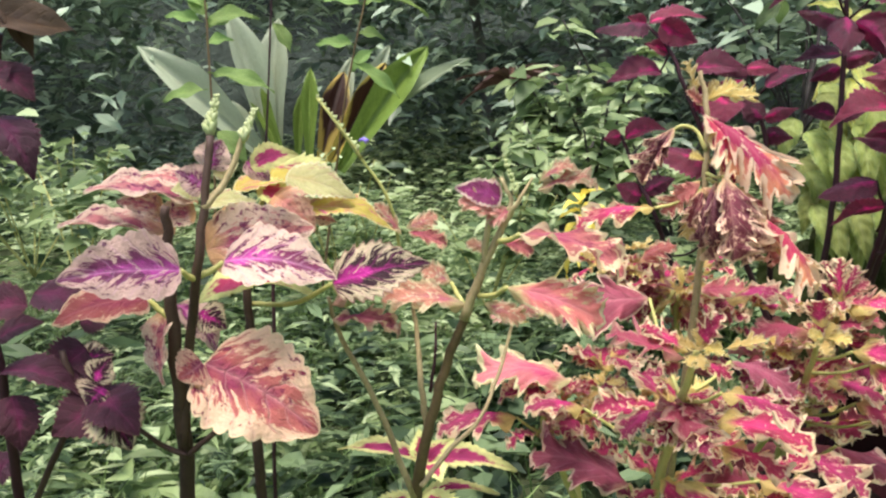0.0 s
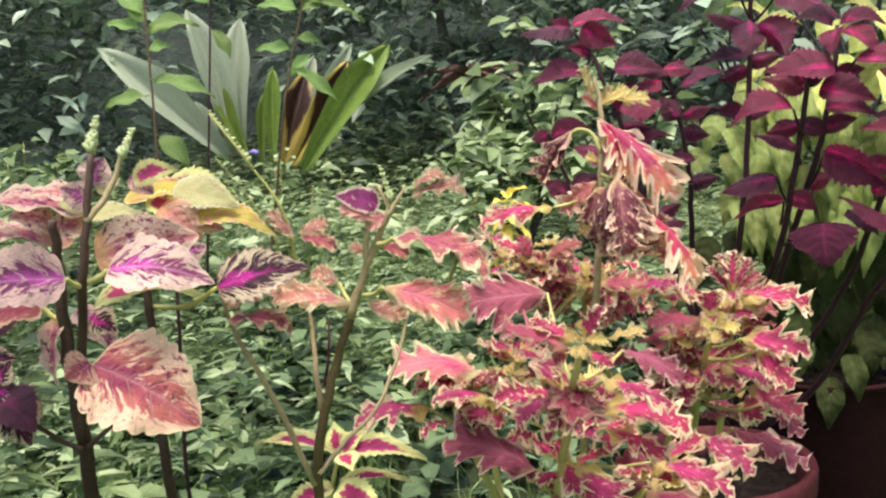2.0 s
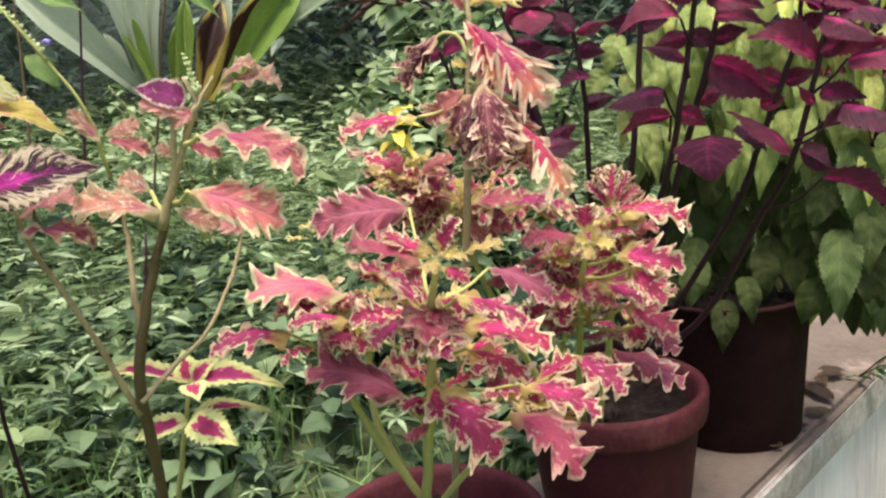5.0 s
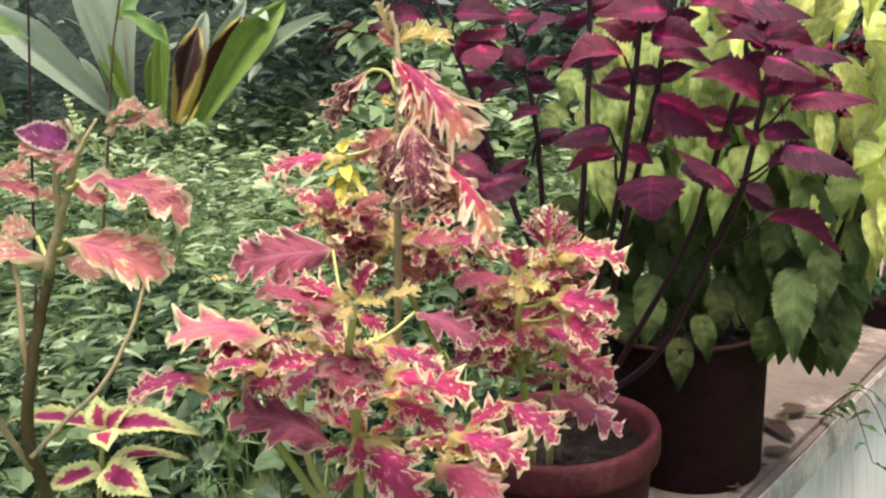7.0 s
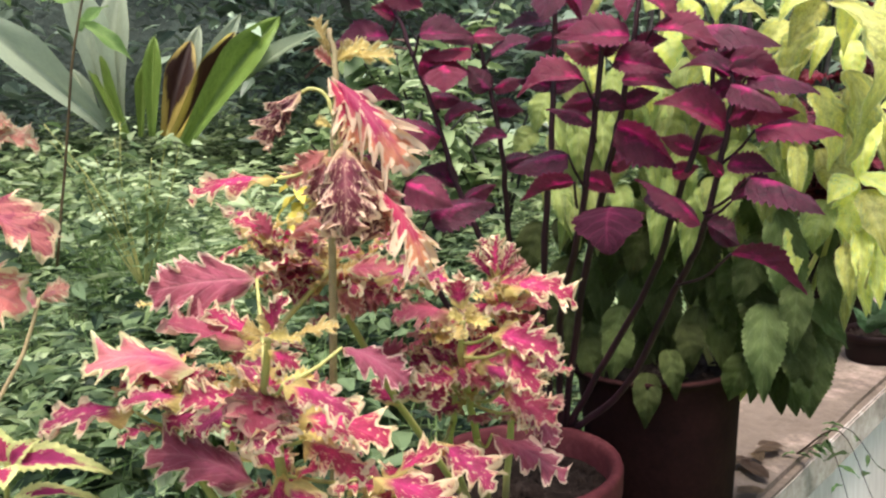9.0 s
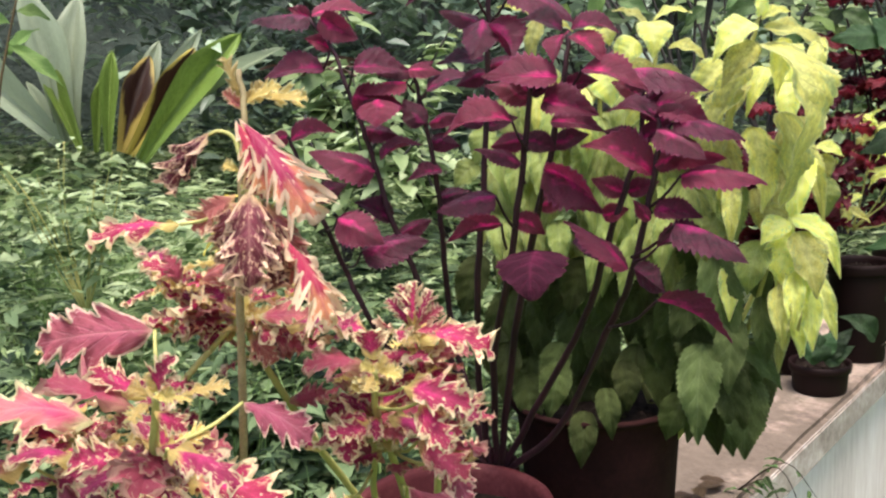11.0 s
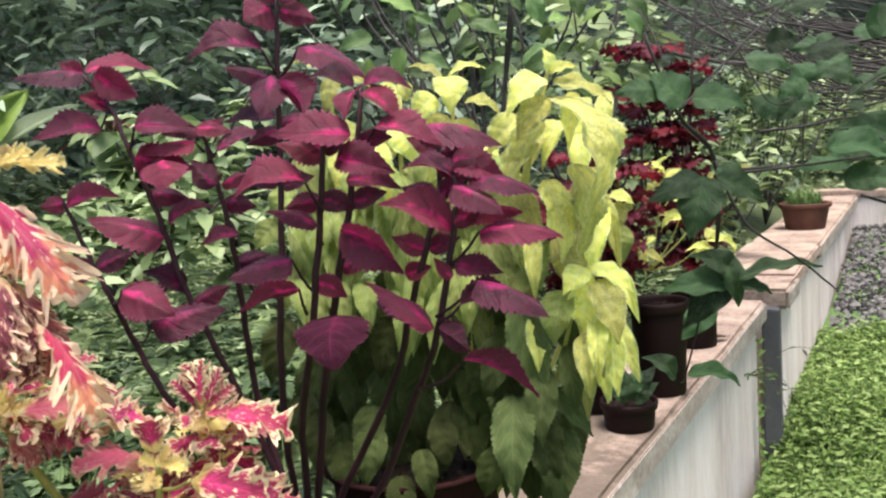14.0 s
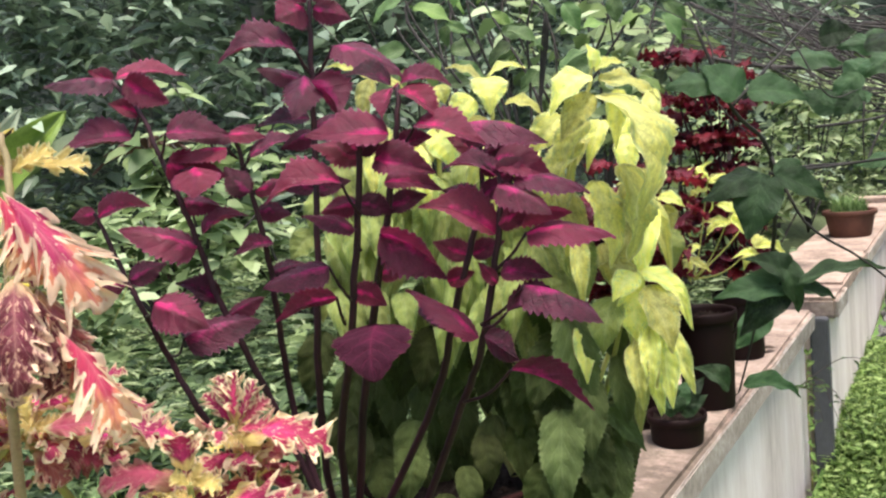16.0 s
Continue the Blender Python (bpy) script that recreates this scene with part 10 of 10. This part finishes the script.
stem(bloom, M_STEM_GREEN, [(-0.767, 1.166, 1.154), (-0.724, 1.233, 1.254), (-0.703, 1.221, 1.316)], 0.0020, 0.0012)
petals(bloom, (-0.704, 1.223, 1.324))



# ---- garden behind the wall ----
def weeds():
    rng = random.Random(21)
    near, dark, stems = [], [], []
    # leafy sprigs, thick near the wall and thinner far off
    for _ in range(4600):
        u = rng.random()
        x = -0.75 - 6.6 * u ** 1.6
        y = rng.uniform(-1.2, 7.5) if x < -1.5 else rng.uniform(-0.6, 6.5)
        if x > -1.25 and y > 0.65 and rng.random() < 0.75:
            continue
        z = garden_height(x, y)
        patch = noise.noise(Vector((0.9 * x, 0.9 * y, 3.0)))
        h = rng.uniform(0.12, 0.34) * (1 + 0.7 * patch) + 0.06 * u
        # close to the wall most sprigs take the leaves coloured dark for shade
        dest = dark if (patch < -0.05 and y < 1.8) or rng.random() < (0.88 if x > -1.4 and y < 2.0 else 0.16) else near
        lean = rand_dir(rng) * rng.uniform(0, 0.3)
        n = rng.randint(6, 12)
        size = rng.choice((rng.uniform(0.025, 0.06), rng.uniform(0.045, 0.1))) * (1 + 0.6 * u)
        thin = rng.choice((0.35, 0.5, 1.0))
        n = int(n / thin ** 0.6)
        for i in range(n):
            s = (i + 1) / n
            p = Vector((x, y, z)) + Vector((lean.x, lean.y, 1)) * (h * s)
            d = rand_dir(rng, rng.uniform(-0.25, 0.35))
            nrm = Vector((rng.uniform(-0.9, 0.9), rng.uniform(-0.9, 0.9), 1)).normalized()
            dest.append((p, d, nrm, size * rng.uniform(0.7, 1.3), size * thin * rng.uniform(0.35, 0.6)))
    # upright weeds with whorls of lance leaves
    for _ in range(1500):
        x, y = -0.75 - 2.4 * rng.random() ** 1.4, rng.uniform(-0.6, 4.6)
        if x > -1.25 and y > 0.65 and rng.random() < 0.75:
            continue
        z, h = garden_height(x, y), rng.uniform(0.14, 0.4)
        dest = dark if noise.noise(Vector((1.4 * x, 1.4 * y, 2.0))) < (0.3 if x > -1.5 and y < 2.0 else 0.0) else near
        for tier in range(3):
            c = Vector((x + rng.uniform(-0.02, 0.02), y + rng.uniform(-0.02, 0.02), z + h * (1 - 0.3 * tier)))
            turn, size = rng.uniform(0, 6.28), rng.uniform(0.028, 0.055) * (0.8 + 0.2 * tier)
            for i in range(7):
                a = turn + i * 0.9
                d = Vector((math.cos(a), math.sin(a), rng.uniform(-0.25, 0.2))).normalized()
                dest.append((c, d, Vector((0.2 * math.cos(a), 0.2 * math.sin(a), 1)).normalized(), size * rng.uniform(0.8, 1.2), size * rng.uniform(0.2, 0.34)))
    # broad-leaved weeds close behind the wall
    for _ in range(1900):
        x, y = -0.7 - 1.5 * rng.random() ** 1.3, rng.uniform(-0.6, 3.4)
        if x > -1.25 and y > 0.65 and rng.random() < 0.75:
            continue
        z, h = garden_height(x, y), rng.uniform(0.06, 0.26)
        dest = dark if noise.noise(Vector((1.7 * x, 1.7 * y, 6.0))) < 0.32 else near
        for i in range(7):
            p = Vector((x, y, z + h * rng.uniform(0.5, 1.0)))
            nrm = Vector((rng.uniform(-0.5, 0.5), rng.uniform(-0.5, 0.5), 1)).normalized()
            size = rng.uniform(0.035, 0.095)
            dest.append((p, rand_dir(rng, rng.uniform(-0.3, 0.1)), nrm, size, size * rng.uniform(0.5, 0.75)))
    leaf_cloud("weed_patch", M_WEED, near, "bright green leafy weeds covering the garden bed", "weeds")
    leaf_cloud("weed_patch", M_WEED_SHADE, dark, "leafy weeds coloured darker green for the shade near the wall", "weeds")
    blades = []
    for _ in range(17000):
        x = -0.7 - 2.6 * rng.random() ** 1.4
        y = rng.uniform(-0.8, 2.8)
        if noise.noise(Vector((1.3 * x, 1.3 * y, 9.0))) < -0.1 and x < -1.0 or (x > -1.25 and y > 0.65 and rng.random() < 0.8):
            continue
        blades.append((Vector((x, y, garden_height(x, y))), rand_dir(rng), rng.uniform(0.08, 0.3), rng.uniform(0.0015, 0.0035), rng.uniform(0.2, 0.9)))
    blade_cloud("grass_patch", M_GRASS, blades, "uncut bright green grass among the weeds", "grass")


def lawn_grass():
    rng = random.Random(4)
    blades, clover = [], []
    for _ in range(42000):
        y = 2.6 + 5.0 * rng.random() ** 1.2
        x = rng.uniform(-0.3 - 0.0155 * (y - 2.5), 1.1)
        if y > 6.5 + 0.25 * math.sin(4 * x):
            continue
        blades.append((Vector((x, y, lawn_height(x, y))), rand_dir(rng), rng.uniform(0.03, 0.1), rng.uniform(0.0025, 0.005), rng.uniform(0.3, 1.1)))
    for _ in range(36000):
        x, y = rng.uniform(-0.29, 3.2), rng.uniform(-1.5, 6.2)
        blades.append((Vector((x, y, lawn_height(x, y))), rand_dir(rng), rng.uniform(0.03, 0.08), rng.uniform(0.003, 0.006), rng.uniform(0.3, 1.1)))
    for _ in range(24000):
        y = 2.6 + 5.0 * rng.random() ** 1.2
        x = rng.uniform(-0.3 - 0.0155 * (y - 2.5), 1.1)
        if y > 6.5 + 0.25 * math.sin(4 * x):
            continue
        p = Vector((x, y, lawn_height(x, y) + rng.uniform(0.01, 0.07)))
        clover.append((p, rand_dir(rng, rng.uniform(-0.1, 0.3)), Vector((rng.uniform(-0.4, 0.4), rng.uniform(-0.4, 0.4), 1)).normalized(), rng.uniform(0.025, 0.06), rng.uniform(0.012, 0.03)))
    blade_cloud("lawn_grass", M_TURF, blades, "short bright green lawn grass beside the wall", "grass")
    leaf_cloud("lawn_weeds", M_TURF, clover, "small broad-leaved lawn weeds", "weeds")
    # gravel bed at the far end
    verts, faces = [], []
    for _ in range(10500):
        y = rng.uniform(6.4, 9.2)
        x = rng.uniform(-0.27 - 0.0155 * (y - 2.5), 3.0)
        r = rng.uniform(0.012, 0.028)
        c = Vector((x, y, lawn_height(x, y) + r * 0.5))
        k = len(verts)
        ds = [Vector((1, 0, 0)), Vector((0, 1, 0)), Vector((-1, 0, 0)), Vector((0, -1, 0)), Vector((0, 0, 0.8)), Vector((0, 0, -0.8))]
        verts += [c + d * r * rng.uniform(0.7, 1.2) + Vector((rng.uniform(-1, 1), rng.uniform(-1, 1), 0)) * r * 0.25 for d in ds]
        for a, b in ((0, 1), (1, 2), (2, 3), (3, 0)):
            faces += [(k + a, k + b, k + 4), (k + b, k + a, k + 5)]
    tagged(new("gravel_bed", mesh_from("gravel_bed", verts, faces, M_GRAVEL, False)), "grey crushed gravel at the far end of the lawn", "gravel", kind="stuff")


def hedge():
    rng = random.Random(8)
    rows = []
    for _ in range(860):
        # clumps along a wide arc round the garden
        a = rng.uniform(-25, 118)
        d = rng.uniform(5.6, 8.2)
        x, y = 0.2 - d * math.sin(radians(a)), 0.4 + d * math.cos(radians(a))
        if x > -0.9 and y < 9.6:
            continue
        zc = garden_height(x, y) + rng.uniform(0.2, 3.0)
        # gap in the clumps, where the dark sheet shows as a shaded hollow
        if 58 < a < 67 and zc < 2.3:
            continue
        r = rng.uniform(0.25, 0.55)
        size = rng.uniform(0.08, 0.19)
        for _ in range(52):
            v = Vector((rng.gauss(0, 1), rng.gauss(0, 1), rng.gauss(0, 0.8))) * (r * 0.55)
            nrm = Vector((rng.uniform(-0.7, 0.7), rng.uniform(-0.7, 0.7), 1)).normalized()
            rows.append((Vector((x, y, zc)) + v, rand_dir(rng, rng.uniform(-0.7, 0.2)), nrm, size * rng.uniform(0.7, 1.4), size * rng.uniform(0.35, 0.6)))
    leaf_cloud("hedge_foliage", M_HEDGE, rows, "dense dark green shrubs round the garden", "shrubs")
    # a bright bank of low growth beyond the far corner
    bank = []
    for _ in range(300):
        x, y = rng.uniform(-1.6, 4.0), rng.uniform(9.75, 11.0)
        c = Vector((x, y, lawn_height(x, y) + 0.25 + 1.3 * rng.random() ** 1.3))
        size = rng.uniform(0.05, 0.13)
        for _ in range(44):
            v = Vector((rng.gauss(0, 1), rng.gauss(0, 0.6), rng.gauss(0, 0.7))) * 0.22
            nrm = Vector((rng.uniform(-0.7, 0.7), rng.uniform(-0.9, 0.4), 1)).normalized()
            bank.append((c + v, rand_dir(rng, rng.uniform(-0.6, 0.3)), nrm, size * rng.uniform(0.7, 1.4), size * rng.uniform(0.3, 0.6)))
    leaf_cloud("leafy_bank", M_WEED, bank, "bright green bank of low growth beyond the far wall", "shrubs")
    # sheet behind all, coloured dark for the shade within the woods
    verts, faces = [], []
    n, rings = 90, 14
    for i in range(n + 1):
        a = radians(-80 + 230 * i / n)
        for j in range(rings + 1):
            z = -0.3 + 7.5 * j / rings
            r = 12.5 + 1.2 * noise.noise(Vector((3 * a, 0.8 * z, 0))) + 0.5 * noise.noise(Vector((11 * a, 2.5 * z, 4))) + 0.12 * z
            verts.append((0.2 - r * math.sin(a), 0.4 + r * math.cos(a), z))
    for i in range(n):
        for j in range(rings):
            k = i * (rings + 1) + j
            faces.append((k, k + 1, k + rings + 2, k + rings + 1))
    tagged(new("backdrop", mesh_from("backdrop", verts, faces, M_WOODS)), "backdrop sheet coloured dark like shaded woods behind the garden", "woods", kind="structure")


def shrub(name, at, spread, height, n, size, mat_kind, label, seed, category="shrub"):
    """A shrub of several thin stems with broad leaves."""
    rng = random.Random(seed)
    p = thing(name, at, label, category, "garden shrubs")
    rows = []
    for k in range(max(4, n // 30)):
        a = rng.uniform(0, 6.28)
        top = Vector(at) + Vector((spread * rng.uniform(0.2, 1) * math.cos(a), spread * rng.uniform(0.2, 1) * math.sin(a), height * rng.uniform(0.6, 1)))
        mid = Vector(at).lerp(top, 0.55) + Vector((rng.uniform(-0.1, 0.1), rng.uniform(-0.1, 0.1), 0.08)) * spread
        stem(p, M_TWIG if size > 0.07 else M_STEM_GREEN, [at, mid, top], 0.008 if size > 0.07 else 0.003, 0.003 if size > 0.07 else 0.001)
        for i in range(30):
            s = rng.uniform(0.3, 1.0)
            c = Vector(at).lerp(mid, s * 2) if s < 0.5 else mid.lerp(top, s * 2 - 1)
            c = c + rand_dir(rng, rng.uniform(-0.4, 0.6)) * (0.2 * spread * rng.random())
            ln = size * rng.uniform(0.6, 1.3)
            rows.append((c, rand_dir(rng, rng.uniform(-0.6, 0.2)), Vector((rng.uniform(-0.6, 0.6), rng.uniform(-0.6, 0.6), 1)).normalized(), ln, ln * rng.uniform(0.45, 0.65)))
    verts, faces = [], []
    for q, d, nrm, ln, wd in rows:
        s = d.cross(nrm).normalized()
        k = len(verts)
        lift = nrm * (0.15 * wd)
        verts += [q, q + d * (0.3 * ln) + s * (0.5 * wd) + lift, q + d * (0.35 * ln), q + d * (0.3 * ln) - s * (0.5 * wd) + lift,
                  q + d * (0.7 * ln) + s * (0.36 * wd) + 0.6 * lift, q + d * (0.7 * ln), q + d * (0.7 * ln) - s * (0.36 * wd) + 0.6 * lift, q + d * ln - nrm * (0.12 * ln)]
        faces += [(k, k + 1, k + 2), (k, k + 2, k + 3), (k + 2, k + 1, k + 4, k + 5), (k + 3, k + 2, k + 5, k + 6), (k + 5, k + 4, k + 7), (k + 6, k + 5, k + 7)]
    tagged(part("foliage", mesh_from("foliage", verts, faces, mat_kind), p), kind="stuff")
    return p


def dry_rosette(at):
    """A rosette of long reddish dry blades."""
    p = thing("bromeliad", at, "dry reddish brown rosette of long narrow leaves", "bromeliad")
    rng = random.Random(6)
    me = leaf_mesh("blade", M_BLADE, "lance", 2, 0.5, 0.35, 0.02)
    for i in range(14):
        a, up = rng.uniform(0, 6.28), rng.uniform(0.1, 0.9)
        ln = rng.uniform(0.16, 0.28)
        leaf(p, [me], at, Vector(at) + Vector((math.cos(a), math.sin(a), up)).normalized() * ln, 0.03, rng.uniform(-20, 20)).name = "blade"


def slender_tree(at, height, r, seed):
    """A thin trunk with a crown of many small leaves above the view."""
    rng = random.Random(seed)
    p = thing("tree", at, "slender grey tree trunk among the shrubs", "tree", "trees")
    top = Vector(at) + Vector((rng.uniform(-0.3, 0.3), rng.uniform(-0.3, 0.3), height))
    stem(p, M_BARK, [at, Vector(at).lerp(top, 0.5) + Vector((rng.uniform(-0.1, 0.1), 0, 0)), top], r, 0.6 * r, "trunk")
    for k in range(5):
        s = rng.uniform(0.55, 0.95)
        b = Vector(at).lerp(top, s)
        stem(p, M_BARK, [b, b + rand_dir(rng, 0.6) * 0.4, b + rand_dir(rng, 0.9) * 0.9], 0.45 * r, 0.01, "limb")
    verts, faces = [], []
    for _ in range(520):
        c = top + Vector((rng.gauss(0, 0.6), rng.gauss(0, 0.6), rng.gauss(-0.2, 0.5)))
        d, nrm = rand_dir(rng, rng.uniform(-0.6, 0.2)), Vector((rng.uniform(-0.7, 0.7), rng.uniform(-0.7, 0.7), 1)).normalized()
        q, ln = d.cross(nrm).normalized(), rng.uniform(0.07, 0.13)
        k = len(verts)
        verts += [c, c + d * 0.5 * ln + q * 0.25 * ln, c + d * ln, c + d * 0.5 * ln - q * 0.25 * ln]
        faces.append((k, k + 1, k + 2, k + 3))
    tagged(part("crown", mesh_from("crown", verts, faces, M_HEDGE, False), p), kind="stuff")


weeds()
lawn_grass()
hedge()

shrub("garden_shrub", (-2.044, 2.941, 1.123), 0.40, 0.65, 180, 0.100, M_WEED, "shrub with bright green pointed leaves", 40)
shrub("garden_shrub", (-1.925, 2.423, 1.020), 0.30, 0.35, 120, 0.080, M_WEED, "low bright green leafy shrub", 41)
shrub("garden_shrub", (-2.201, 2.864, 1.114), 0.25, 0.55, 90, 0.120, M_WEED, "shrub with broad bright green leaves", 42)
shrub("garden_shrub", (-1.933, 4.183, 1.206), 0.70, 1.05, 300, 0.120, M_HEDGE, "tall leafy green shrub in shade", 43)
shrub("garden_shrub", (-1.118, 4.168, 1.149), 0.60, 1.15, 240, 0.130, M_WEED, "tall shrub with yellow green leaves", 44)
shrub("garden_shrub", (-0.95, 5.386, 0.6), 0.55, 0.85, 240, 0.100, M_WEED, "low green shrub beside the wall", 45)
shrub("garden_shrub", (-2.955, 1.013, 1.051), 0.40, 0.55, 220, 0.065, M_WEED, "low feathery green weed clump", 46)
shrub("garden_shrub", (-1.869, 2.466, 0.918), 0.35, 0.55, 210, 0.090, M_WEED, "shrub with pale green pointed leaves", 47)
shrub("garden_shrub", (-1.680, 1.894, 0.893), 0.30, 0.40, 180, 0.060, M_WEED, "low feathery green weed clump", 48)
shrub("garden_shrub", (-1.754, 2.918, 0.884), 0.35, 0.60, 210, 0.100, M_WEED, "shrub with pale green pointed leaves", 49)
shrub("garden_shrub", (-0.98, 6.9, 0.6), 0.5, 1.1, 300, 0.100, M_WEED, "bright green shrub near the far wall", 50)
shrub("garden_shrub", (-1.0, 4.810, 0.62), 0.50, 1.2, 240, 0.090, M_WEED, "bright green shrub behind the coleus", 51)
shrub("garden_shrub", (-2.129, 0.914, 1.094), 0.30, 0.45, 120, 0.060, M_WEED, "low feathery weed clump", 52)
shrub("garden_shrub", (-1.984, 1.612, 0.915), 0.30, 0.49, 330, 0.045, M_WEED, "low clump of feathery green weeds", 53)
shrub("garden_shrub", (-0.95, 8.0, 0.6), 0.60, 1.9, 300, 0.130, M_WEED, "tall bright shrub beyond the wall", 54)
dry_rosette((-3.025, 3.390, 1.588))
slender_tree((-4.130, 5.452, 0.950), 2.60, 0.070, 80)
slender_tree((-3.425, 6.184, 0.950), 2.60, 0.060, 81)
slender_tree((-5.309, 5.387, 0.950), 2.80, 0.050, 82)
slender_tree((-2.480, 5.558, 0.950), 2.40, 0.040, 83)
